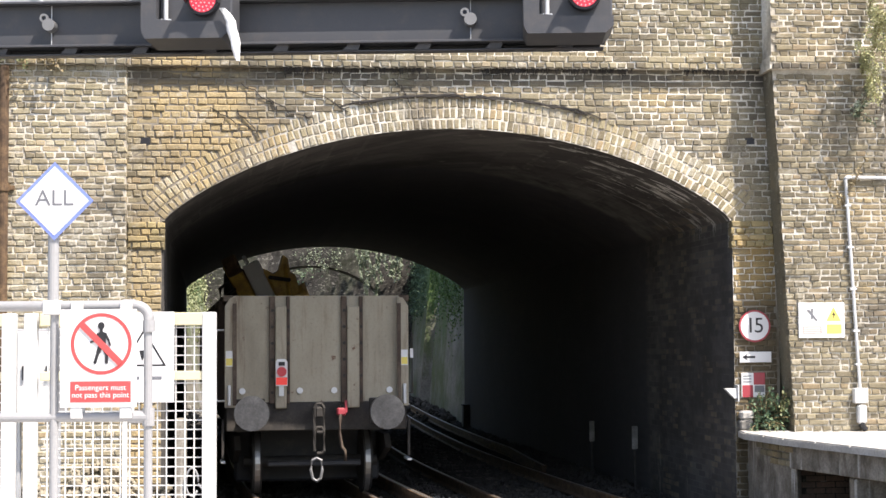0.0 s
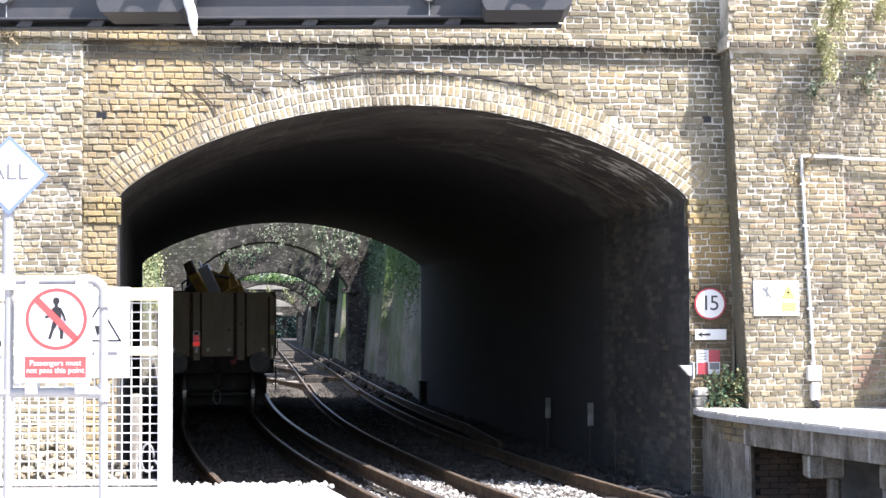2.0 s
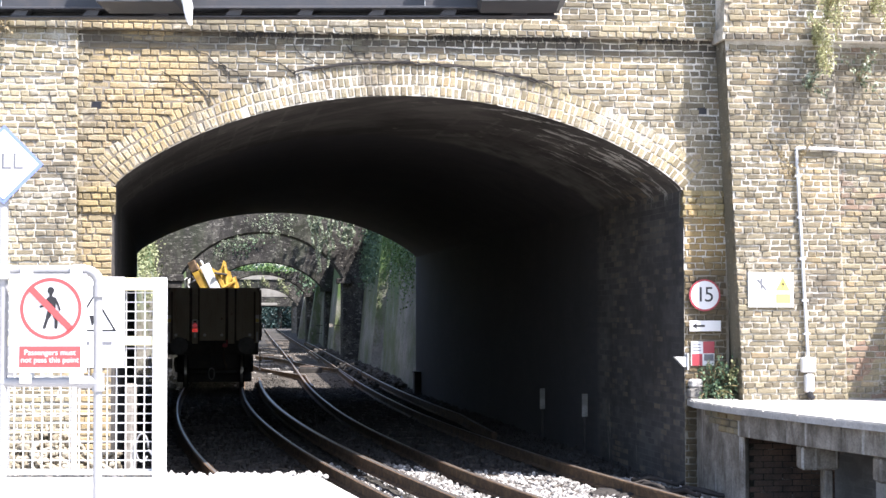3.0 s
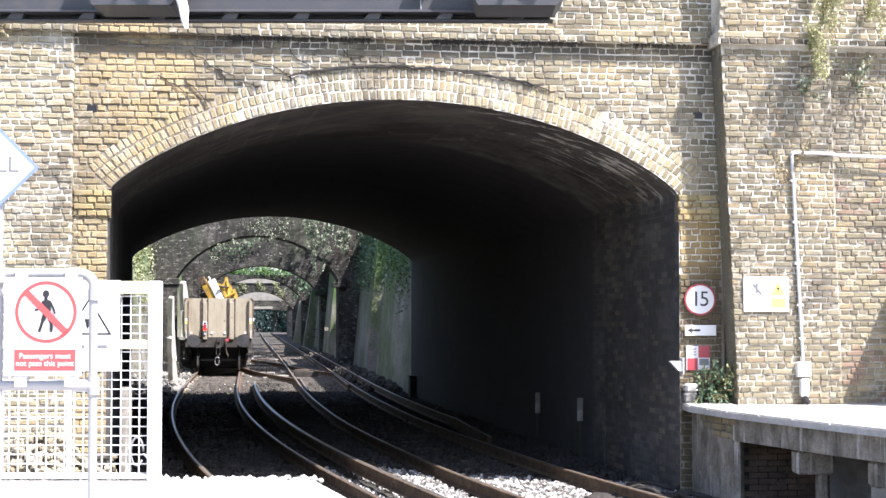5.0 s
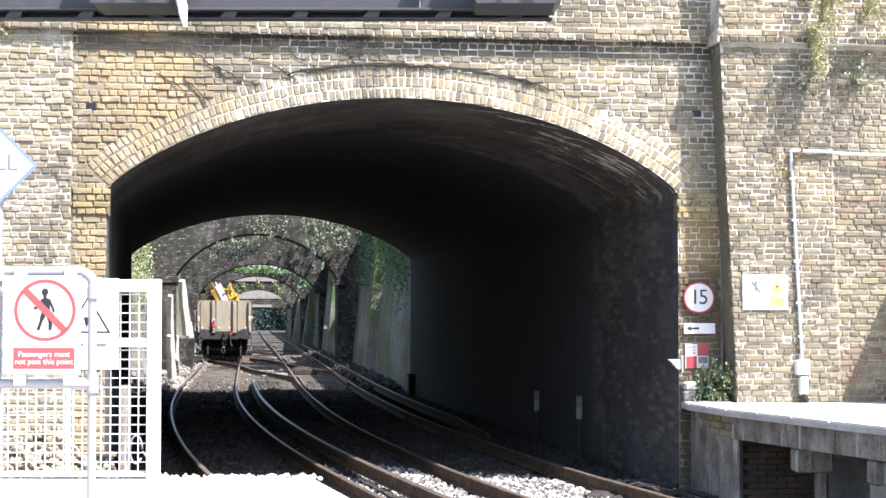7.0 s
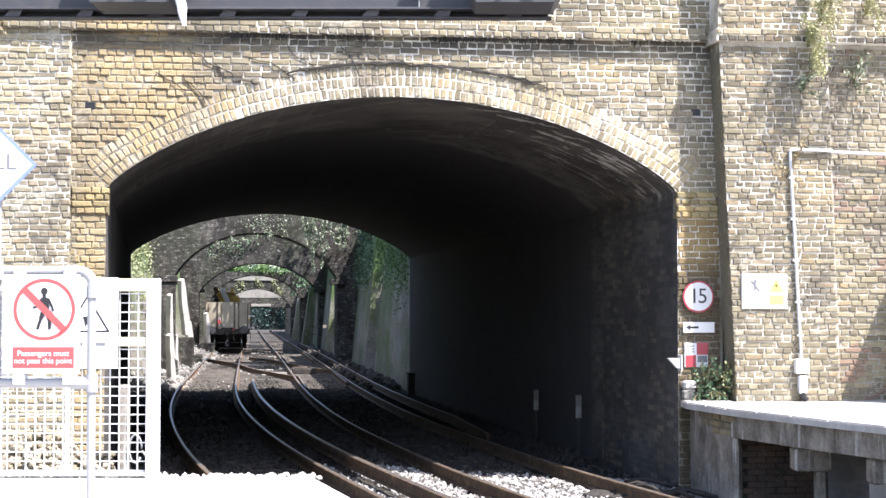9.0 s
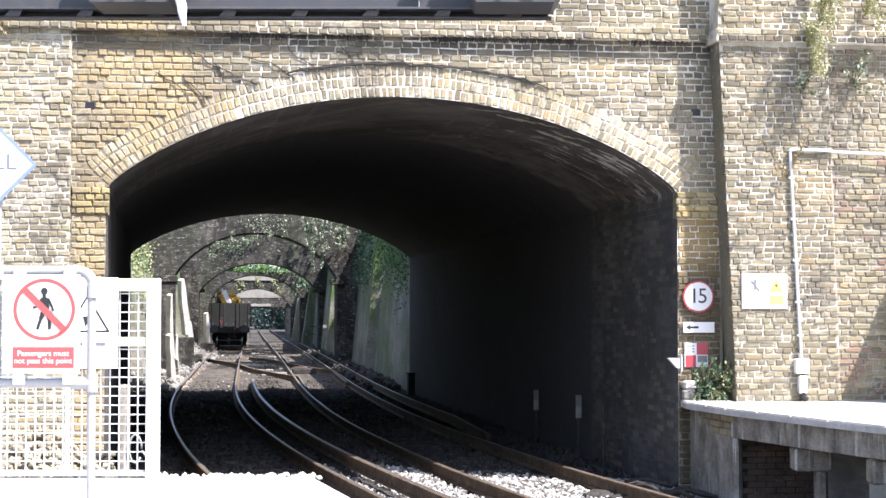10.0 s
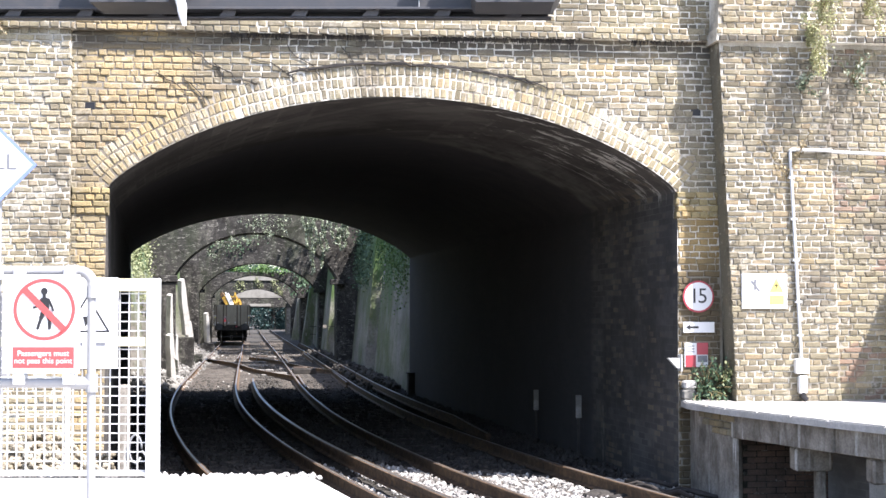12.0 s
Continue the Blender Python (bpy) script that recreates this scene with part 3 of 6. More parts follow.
def arch_wall(name, m, u0, u1, z0, z1, c, h, spring, rise, y0, y1, jl, jr, mat, parent=None, n=48, side=None):
    """A wall with an arched opening, from y0 to y1 thick; jl, jr: the jambs below the springing."""
    us = [c + h * -math.cos(math.pi * i / n) for i in range(n + 1)]
    curve = [(u, arch_z(u, c, h, spring, rise)) for u in us]
    inner = [(jl, z0), (jl, spring)] + curve + [(jr, spring), (jr, z0)]
    outer = []
    for u, z in inner:
        if z == z0:
            outer.append((u0 if u < c else u1, z0))
        elif z == spring and u in (jl, jr):
            outer.append((u0 if u < c else u1, spring))
        else:
            outer.append((u0 + (u1 - u0) * (u - (c - h)) / (2 * h), z1))
    bm = bmesh.new()
    lay = [[bm.verts.new((u, y, z)) for u, z in line] for line, y in ((inner, y0), (outer, y0), (outer, y1), (inner, y1))]
    for k in range(4):
        a, b = lay[k], lay[(k + 1) % 4]
        for i in range(len(inner) - 1):
            bm.faces.new((a[i], a[i + 1], b[i + 1], b[i]))
    for i in (0, -1):
        bm.faces.new([l[i] for l in lay])
    bmesh.ops.remove_doubles(bm, verts=bm.verts, dist=1e-5)
    bmesh.ops.recalc_face_normals(bm, faces=bm.faces)
    if side is not None:
        bm.normal_update()
        for f in bm.faces:
            f.material_index = int(abs(f.normal.y) < 0.5)
        mat = [mat, side]
    return obj_from(name, bm, mat, parent, m)


wall_front = tagged(arch_wall("wall_bridge_front", FACE, -4.42, 3.45, -0.35, 5.30, ARC_C, ARC_H, SPRING, RISE, 0.0, 0.22, JAMB_L, JAMB_R, MORTAR, side=SOOT),
                    "weathered yellow stock-brick bridge front with a wide low arch", "brick wall", kind="structure")


def wall_box(name, x0, x1, y0, y1, z0, z1, label, mat=None):
    return tagged(obj_from(name, box(x0, x1, y0, y1, z0, z1), mat or MORTAR, None, FACE), label, "brick wall", kind="structure")


# one added block stands out of view past the side wall
PIL_Y, BUT_Y, RW_Y = -0.11, -0.42, -0.33
wall_pil = wall_box("wall_pier_west", -8.5, -4.412, PIL_Y, 0.7, -0.35, 5.30, "weathered grey-yellow brick pier beside the arch", MORTAR_PIER)
# the buttress leans back: its edge is wider at the foot
bm = prism([(3.512, 0.60), (4.80, 0.60), (4.66, 5.26), (3.307, 5.26)], BUT_Y, 0.7)
bm.normal_update()
for f in bm.faces:
    f.material_index = int(abs(f.normal.y) < 0.5)
wall_but = tagged(obj_from("wall_buttress", bm, [MORTAR_EAST, BRICK_J], None, FACE), "tapering brick buttress carrying a notice and a conduit", "brick wall", kind="structure")
wall_right = wall_box("wall_station_side", 4.64, 12.0, RW_Y, 0.7, 0.60, 5.26, "weathered brick side wall behind the platform", MORTAR_SIDE)
# unseen block, placed to cast the slanted shadow on the side wall
wall_box("wall_station_return", 5.56, 8.0, -1.3, RW_Y - 0.03, 0.91, 2.6, "unseen plain block beside the platform, added to cast a shadow", SOOT_FAR)
wall_par = wall_box("wall_parapet", -8.5, 3.36, -0.02, 0.7, 5.44, 7.6, "weathered brick parapet above the string course")
wall_parr = wall_box("wall_parapet_buttress", 3.30, 12.0, BUT_Y, 0.7, 5.40, 7.6, "weathered brick parapet over the buttress")


# ---- inside of the first bridge: a tapering barrel to its far mouth ----
NEAR_L, NEAR_R = FACE @ Vector((JAMB_L, 0.215, 0)), FACE @ Vector((JAMB_R, 0.215, 0))
FAR_L, FAR_R = Vector((-7.85, 40.5, 0)), Vector((-0.90, 43.5, 0))


def barrel():
    bm = bmesh.new()
    rows = []
    for k in range(13):
        t = k / 12
        a, b = NEAR_L.lerp(FAR_L, t), NEAR_R.lerp(FAR_R, t)
        ring = [a + Vector((0, 0, -0.35))]
        for i in range(25):
            q = i / 24
            u = ARC_C - ARC_H * math.cos(math.pi * q)
            w = 0.5 - 0.5 * math.cos(math.pi * q)
            p = a.lerp(b, w)
            ring.append(Vector((p.x, p.y, arch_z(u))))
        ring.append(b + Vector((0, 0, -0.35)))
        rows.append(ring)
    inner = [[bm.verts.new(p) for p in r] for r in rows]
    outer = [[bm.verts.new((p.x + (-0.6 if i < 3 else 0.6 if i > len(r) - 4 else 0), p.y, p.z if i in (0, len(r) - 1) else 5.6)) for i, p in enumerate(r)] for r in rows]
    n = len(rows[0])
    for k in range(12):
        for i in range(n - 1):
            bm.faces.new((inner[k][i], inner[k][i + 1], inner[k + 1][i + 1], inner[k + 1][i]))
            bm.faces.new((outer[k][i], outer[k][i + 1], outer[k + 1][i + 1], outer[k + 1][i]))
    for k in (0, 12):
        for i in range(n - 1):
            bm.faces.new((inner[k][i], inner[k][i + 1], outer[k][i + 1], outer[k][i]))
    bmesh.ops.recalc_face_normals(bm, faces=bm.faces)
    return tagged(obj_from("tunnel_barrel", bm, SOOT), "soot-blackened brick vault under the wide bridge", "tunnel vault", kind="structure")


barrel()
bm = bmesh.new()
corners = [FACE @ Vector((-12, 0.69, 0)), FACE @ Vector((14, 0.69, 0)), FAR_R + Vector((9, 0.3, 0)), FAR_L + Vector((-9, -0.3, 0))]
tagged(obj_from("bridge_deck", slab([(p.x, p.y) for p in corners], 5.6, 6.2), SOOT_FAR), "road deck over the bridge", "bridge deck", kind="structure")

# ---- cutting beyond: battered retaining walls and a row of arches ----
AXIS = math.degrees(math.atan(0.124))


def cut_wall(name, pts, side, label, top=5.8):
    """A retaining wall along plan points; side -1 leans left, +1 right."""
    bm = bmesh.new()
    rows = []
    for x, y in pts:
        rows.append([bm.verts.new(c) for c in ((x, y, -0.4), (x + side * 0.55, y, top), (x + side * 2.2, y, top), (x + side * 2.2, y, -0.4))])
    for a, b in zip(rows, rows[1:]):
        for j in range(4):
            bm.faces.new((a[j], a[(j + 1) % 4], b[(j + 1) % 4], b[j]))
    for r in (rows[0], rows[-1]):
        bm.faces.new(r)
    bmesh.ops.recalc_face_normals(bm, faces=bm.faces)
    return tagged(obj_from(name, bm, RETAIN), label, "retaining wall", kind="structure")


cut_wall("wall_cutting_east", [(-0.9, 43.6), (-2.4, 55.5), (-0.9, 55.6), (-1.5, 61.0), (-3.0, 61.1), (-3.9, 68), (-5.5, 80), (-3.9, 80.1), (-4.5, 85), (-6.2, 85.1), (-7.0, 92), (-9.9, 122), (-12.9, 147), (-20, 205)], 1, "tall battered retaining wall streaked with green algae")
cut_wall("wall_cutting_west", [(-8.6, 40.7), (-12.0, 68), (-14.6, 92), (-18.6, 122), (-22, 147), (-28.6, 205)], -1, "tall battered retaining wall with broken masonry")


def wall_buttress_far(d, side=1):
    """A battered brick counterfort against the cutting wall."""
    xs = [-0.9, -3.9, -7.0, -10.6, -13.7] if side > 0 else [-8.6, -12.0, -14.6, -18.6, -22]
    x = float(np.interp(d, [43, 68, 92, 122, 147], xs))
    m = pose(x, d, 0, 0, 0, AXIS)
    bm = bmesh.new()
    lo = [(-0.45 * side, 0), (0.3 * side, 0), (0.3 * side, 1.7), (-0.45 * side, 1.7)]
    hi = [(0.40 * side, 0), (0.8 * side, 0), (0.8 * side, 1.7), (0.40 * side, 1.7)]
    a = [bm.verts.new((p[0], p[1], -0.4)) for p in lo]
    c = [bm.verts.new((p[0], p[1], 5.4)) for p in hi]
    bm.faces.new(a)
    bm.faces.new(c)
    for i in range(4):
        bm.faces.new((a[i], a[(i + 1) % 4], c[(i + 1) % 4], c[i]))
    bmesh.ops.recalc_face_normals(bm, faces=bm.faces)
    tagged(obj_from("counterfort", bm, RETAIN, None, m), "battered masonry counterfort on the cutting wall", "counterfort", "counterforts of the cutting", "structure")


for d in (112, 136):
    wall_buttress_far(d)
for d in (48, 58, 76, 84):
    wall_buttress_far(d, -1)


def far_bridge(name, d, mid, half, spring, rise, depth, top, label, mat=None):
    m = pose(mid, d, 0, 0, 0, AXIS)
    return tagged(arch_wall(name, m, -half - 2.6, half + 2.6, -0.4, top, 0.0, half, spring, rise, 0.0, depth, -half, half, mat or SOOT_FAR, n=32),
                  label, "bridge", "arched bridges over the cutting", "structure")


far_bridge("arch_bridge_a", 67.3, -7.83, 3.40, 3.45, 1.93, 2.0, 6.5, "dark brick arch overgrown with hanging ivy")
far_bridge("arch_bridge_b", 92, -10.5, 3.42, 3.15, 1.75, 2.2, 7.2, "dark brick arch across the cutting with weeds on top")
far_bridge("arch_bridge_c", 122, -14.15, 3.36, 3.22, 1.73, 3.0, 5.17, "slender dark brick arch with bushes along its top")
far_bridge("arch_bridge_d", 150, -17.3, 3.16, 2.58, 1.74, 2.2, 5.1, "dark brick arch with a pale stone parapet")


def girder_bridge():
    g = empty("girder_bridge", pose(-20.8, 176, 0, 0, 0, AXIS), "flat pale-sided bridge closing the far end of the cutting", "bridge", "arched bridges over the cutting", "structure")
    part("parapet", box(-7, 7, 0.0, 0.5, 3.75, 5.2, 0.03), FARPALE, g, "sunlit pale parapet")
    # the girder's dark front is deepened to stand in for its shaded soffit
    part("girder", box(-7, 7, 0.05, 6.0, 2.72, 3.75, 0.03), SOOT_FAR, g)
    part("pipe_casing", box(-0.4, 2.0, -0.35, -0.05, 2.82, 3.12, 0.03), FARPALE, g, "pale pipe casing under the girder")
    for sx in (-1, 1):
        part("abutment", box(sx * 5.6 - 1.9, sx * 5.6 + 1.9, 0.1, 6.0, -0.4, 2.72, 0.03), CONCRETE, g)
    part("sleeper_band", box(-7, 7, -0.04, 0.0, 5.1, 5.25, 0.01), FARPALE, g)


girder_bridge()
m = pose(-17.3, 150, 0, 0, 0, AXIS)
tagged(obj_from("coping_arch_d", box(-5.6, 5.6, -0.12, 1.3, 5.10, 5.62, 0.03), FARPALE, None, m), "pale stone coping on the far arch", "coping", kind="structure")
for d, x in ((67.3, -7.83), (92, -10.5), (122, -14.15)):
    for sx in (-1, 1):
        m = pose(x + sx * 3.42, d, 0, 0, 0, AXIS)
        tagged(obj_from("impost_band", box(-0.30, 0.30, -0.06, 0.5, 3.2, 3.42, 0.02), SOOT_FAR, None, m), "stone impost at the arch springing", "impost", kind="structure")


def bank(name, outline, label):
    tagged(obj_from(name, slab(outline, -0.35, 5.55), EARTH), label, "bank", kind="structure")


bank("bank_east", [(4.1, 20.9), (1.2, 43.6), (-1.8, 68), (-4.9, 92), (-8.5, 122), (-11.6, 147), (-17.9, 205), (60, 205), (60, 20.9)], "grassy land above the cutting")
bank("bank_west", [(-5.3, 20.6), (-9.4, 40.4), (-10.8, 40.8), (-14.1, 68), (-16.7, 92), (-20.7, 122), (-24.1, 147), (-30.7, 205), (-90, 205), (-90, 20.6)][::-1], "grassy land above the cutting")

# ---- platforms ----
def platform_far():
    edge = [(2.90, 19.75), (2.88, 19.1), (3.12, 17.95), (3.78, 15.93), (4.11, 15.04), (5.15, 12.0), (6.6, 8.0), (9.8, 0.0), (14.0, -10.0)]
    pf = empty("platform_opposite", Matrix(), "pale concrete platform with overhanging coping on a brick base", "platform", kind="structure")
    back = [(22, -10), (22, 21.0), (2.95, 19.72 + 0.05)]
    inner = [(x + 0.55, y) for x, y in edge[1:]]
    part("surface", slab(inner + back[:2] + [(3.45, 19.72)], 0.55, 0.905), PLATTOP, pf)
    # coping slabs, one by one along the edge
    pts = [Vector((x, y)) for x, y in edge]
    for a, b in zip(pts, pts[1:]):
        n = max(1, round((b - a).length / 0.75))
        for i in range(n):
            p, q = a.lerp(b, i / n), a.lerp(b, (i + 1) / n)
            g = (q - p).normalized() * 0.0015
            h = Vector((0.58, 0.08))
            dz = random.uniform(-0.002, 0.002)
            bm = slab([tuple(p + g), tuple(q - g), tuple(q - g + h), tuple(p + g + h)], 0.835, 0.915 + dz)
            bmesh.ops.bevel(bm, geom=[e for e in bm.edges if min(v.co.z for v in e.verts) > 0.85], offset=0.015, segments=2, affect="EDGES")
            part("coping_slab", bm, COPING, pf)
    return pf, edge


plat_far, FAR_EDGE = platform_far()


def platform_base():
    e = FAR_EDGE
    bm = slab([(e[0][0] + 0.12, e[0][1]), (e[1][0] + 0.12, e[1][1]), (e[2][0] + 0.10, e[2][1]), (e[2][0] + 0.15, e[2][1] - 0.06), (e[2][0] + 0.20, e[2][1] + 0.02), (3.55, 18.9), (6, 19.6), (6, 20.2)], -0.35, 0.832)
    part("end_wall", bm, CONCRETE, plat_far, "water-streaked rendered platform end wall")
    # rough brick courses left showing under the coping at the corner
    rng = random.Random(15)
    for row in range(3):
        for k in range(5 - row):
            t = 0.99 - 0.2 * k - (0.1 if row % 2 else 0.0)
            x, y = 3.0 + 0.22 * t, 19.1 - 1.15 * t
            part("brick", box(-0.016 - rng.uniform(0, 0.012), 0.05, -0.104, 0.104, -0.033, 0.033, 0.007), BRICK, plat_far, "", pose(x, y, 0.79 - 0.078 * row, 0, rng.uniform(-2, 2), 10.8 + rng.uniform(-3, 3)))
    bm = bmesh.new()
    for row in range(15):
        for k in range(6):
            lap = 0.225 * k + (0.112 if row % 2 else 0)
            box(lap - 0.106, lap + 0.106, -0.018 - rng.uniform(0, 0.008), 0.05, -0.32 + row * 0.068, -0.32 + row * 0.068 + 0.060, 0.005, bm)
    pier = part("red_brickwork", bm, mottled("damp_red_brick", (0.05, 0.042, 0.036), (0.12, 0.085, 0.066), (0.27, 0.16, 0.11), 1.6, 0.9, 0.5), plat_far, "damp red brick panel", pose(3.40, 18.12, 0, 0, 0, 8))
    part("brick_backing", box(-0.12, 1.5, -0.012, 0.3, -0.35, 0.75), SOOT_FAR, plat_far, "", pose(3.40, 18.12, 0, 0, 0, 8))
    pier["kind"] = "stuff"
    run = [Vector(q) for q in e[2:8]]
    for a, b in zip(run, run[1:]):
        n = max(1, round((b - a).length / 1.33))
        for i in range(n):
            p, q = a.lerp(b, i / n + 0.006), a.lerp(b, (i + 1) / n - 0.006)
            dx = rng.uniform(-0.012, 0.012)
            bm = slab([(p.x + 0.07 + dx, p.y), (q.x + 0.07 + dx, q.y), (q.x + 0.3, q.y), (p.x + 0.3, p.y)], 0.585, 0.832)
            bmesh.ops.bevel(bm, geom=list(bm.edges), offset=0.008, segments=1, affect="EDGES")
            part("edge_beam", bm, CONCRETE, plat_far, "grey concrete edge beam")
    a = [(x + 1.15, y) for x, y in e[2:8]] + [(x + 1.5, y) for x, y in e[2:8]][::-1]
    part("back_wall", slab(a, -0.35, 0.62), sooty_brick("platform_base_brick", 2.8), plat_far, "brick wall under the platform")
    a = [(x + 0.70, y) for x, y in [(3.62, 16.4)] + e[3:8]] + [(x + 0.82, y) for x, y in [(3.62, 16.4)] + e[3:8]][::-1]
    part("fascia_panel", slab(a, -0.35, 0.57), COPING, plat_far, "plain concrete panel under the platform")
    for i in range(9):
        y = 16.85 - i * 1.33
        x = float(np.interp(y, [p[1] for p in e[::-1]], [p[0] for p in e[::-1]]))
        part("corbel", box(x + 0.16, x + 0.55, y - 0.14, y + 0.14, 0.33, 0.57, 0.02), CONCRETE, plat_far)
        part("post", box(x + 0.40, x + 0.49, y - 0.10, y + 0.10, -0.3, 0.33, 0.012), CONCRETE, plat_far)


platform_base()
bm = slab([(-9, -8), (4.8, -8), (3.0, -2.5), (1.7, 2.0), (0.35, 6.2), (-0.52, 9.13), (-0.83, 10.28), (-1.9, 10.36), (-9, 10.5)], -0.3, 0.915)
tagged(obj_from("platform_near", bm, PLATTOP), "sun-bleached concrete platform end", "platform", kind="structure")


# ---- gantry ----
GY = 12.7


def gantry():
    g = empty("signal_gantry", pose(0, GY, 0), "dark grey steel signal gantry with two red signals", "signal gantry")
    part("beam", box(-6.5, 0.86, -0.02, 0.02, 4.36, 4.70, 0.004), GANTRY, g)
    part("lower_flange", box(-6.5, 0.88, -0.12, 0.10, 4.35, 4.37, 0.004), GANTRY, g)
    part("upper_flange", box(-6.5, 0.86, -0.12, 0.10, 4.70, 4.72, 0.004), GANTRY, g)
    # dark strip added behind the brackets, standing in for the shade between them
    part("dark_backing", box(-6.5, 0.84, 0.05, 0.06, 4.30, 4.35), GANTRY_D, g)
    part("lower_chord", box(-6.5, 0.86, -0.06, 0.06, 4.292, 4.305, 0.003), GANTRY, g)
    for i in range(13):
        x = -6.2 + i * 0.565
        part("bracket", prism([(x - 0.05, 4.35), (x + 0.05, 4.35), (x + 0.03, 4.305), (x - 0.09, 4.305)], -0.07, 0.05), GANTRY, g)
    for i in range(9):
        x = -6.3 + i * 0.88
        part("handrail_post", tube((x, 0.05, 4.7), (x, 0.05, 5.6), 0.018), GALV, g)
    part("handrail", tube((-6.5, 0.05, 5.6), (0.86, 0.05, 5.6), 0.02), GALV, g)
    part("back_panel", box(-6.5, 0.86, 0.12, 0.14, 4.72, 5.5), mottled("pale_walkway_panel", (0.35, 0.35, 0.36), (0.45, 0.45, 0.46), (0.52, 0.52, 0.53), 4, 0.5, 0.1, 0.3), g)
    for x in (-3.55, -0.19):
        lamp = part("clamp", tube((x, -0.13, 4.53), (x, -0.02, 4.53), 0.05, 16), CLAMP, g)
        part("eye", disc(x - 0.045, 4.59, 0.035, -0.10, -0.07, 20, 0.018), CLAMP, lamp)
        part("cable", tube((x, -0.03, 4.36), (x, -0.03, 4.7), 0.004, 6), GALV, lamp)
    for x0 in (-2.82, 0.10):
        h = part("signal_head", box(x0 + 0.24, x0 + 0.80, -0.50, -0.12, 4.44, 5.35, 0.012), GANTRY, g)
        bm = prism([(x0 + 0.12, 4.72), (x0 + 0.24, 4.72), (x0 + 0.24, 4.46), (x0 + 0.44, 4.44), (x0 + 0.80, 4.44), (x0 + 0.80, 4.365), (x0 + 0.74, 4.31), (x0 + 0.15, 4.31), (x0 + 0.12, 4.37)], -0.62, -0.12)
        part("tray", bm, GANTRY, h)
        part("lens", disc(x0 + 0.585, 4.62, 0.105, -0.56, -0.50, 32), LENS, h, "lit red signal lens")
        for i, q in enumerate((0, 6, 12, 17)):
            for j in range(max(1, q)):
                a = 2 * math.pi * j / max(1, q)
                lx, lz = x0 + 0.585 + 0.029 * i * math.cos(a), 4.62 + 0.029 * i * math.sin(a)
                part("led", disc(lx, lz, 0.0065, -0.564, -0.558, 10), LED, h)
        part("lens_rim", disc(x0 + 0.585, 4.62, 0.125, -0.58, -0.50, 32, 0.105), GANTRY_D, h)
        bm = bmesh.new()
        n = 16
        ring = []
        for k in range(n + 1):
            a = math.pi * (-0.08 + 1.16 * k / n)
            c, s = math.cos(a), math.sin(a)
            ring.append([bm.verts.new((x0 + 0.585 + r * c, y, 4.62 + r * s)) for r, y in ((0.13, -0.50), (0.13, -0.78), (0.122, -0.78), (0.122, -0.50))])
        for a, b in zip(ring, ring[1:]):
            for k in range(4):
                bm.faces.new((a[k], a[(k + 1) % 4], b[(k + 1) % 4], b[k]))
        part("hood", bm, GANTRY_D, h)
        part("bar", tube((x0 + 0.30, -0.55, 4.45), (x0 + 0.30, -0.55, 5.3), 0.018), GALV, h)
        for bx in (0.27, 0.33):
            part("bolt", tube((x0 + bx, -0.57, 4.46), (x0 + bx, -0.5, 4.46), 0.012, 8), GALV, h)
    part("leg", box(-6.45, -6.15, 0.2, 0.5, -0.3, 4.3, 0.01), GANTRY, g)
    return g


gantry()


def plastic_sheet():
    bm = bmesh.new()
    rows = []
    for i in range(13):
        z = 4.53 - i * 0.034
        cx = -2.02 + 0.075 * (i / 12) - (0.05 * (1 - i / 3) if i < 3 else 0)
        w = 0.012 + 0.026 * math.sin(math.pi * min(1, (i + 1) / 13.0)) ** 0.7
        rows.append([bm.verts.new((cx + w * math.cos(a) * (1 + 0.25 * math.sin(3 * a + i)), -0.66 + 0.4 * w * math.sin(a), z)) for a in [2 * math.pi * j / 12 for j in range(12)]])
    for a, b in zip(rows, rows[1:]):
        for j in range(12):
            bm.faces.new((a[j], a[(j + 1) % 12], b[(j + 1) % 12], b[j]))
    bm.faces.new(rows[0])
    bm.faces.new(rows[-1][::-1])
    tagged(obj_from("plastic_sheet", bm, CLOTH, None, pose(0, GY, 0), smooth=True), "scrap of white plastic caught on the gantry", "plastic sheet")


plastic_sheet()

# ---- signs, rails and gate at the near platform end ----
RY, RS = 8.1, 8.1 / F_PX


def rx(px):
    return (px - 784) * RS


def rz(py):
    return 1.95 + (557 - py) * RS


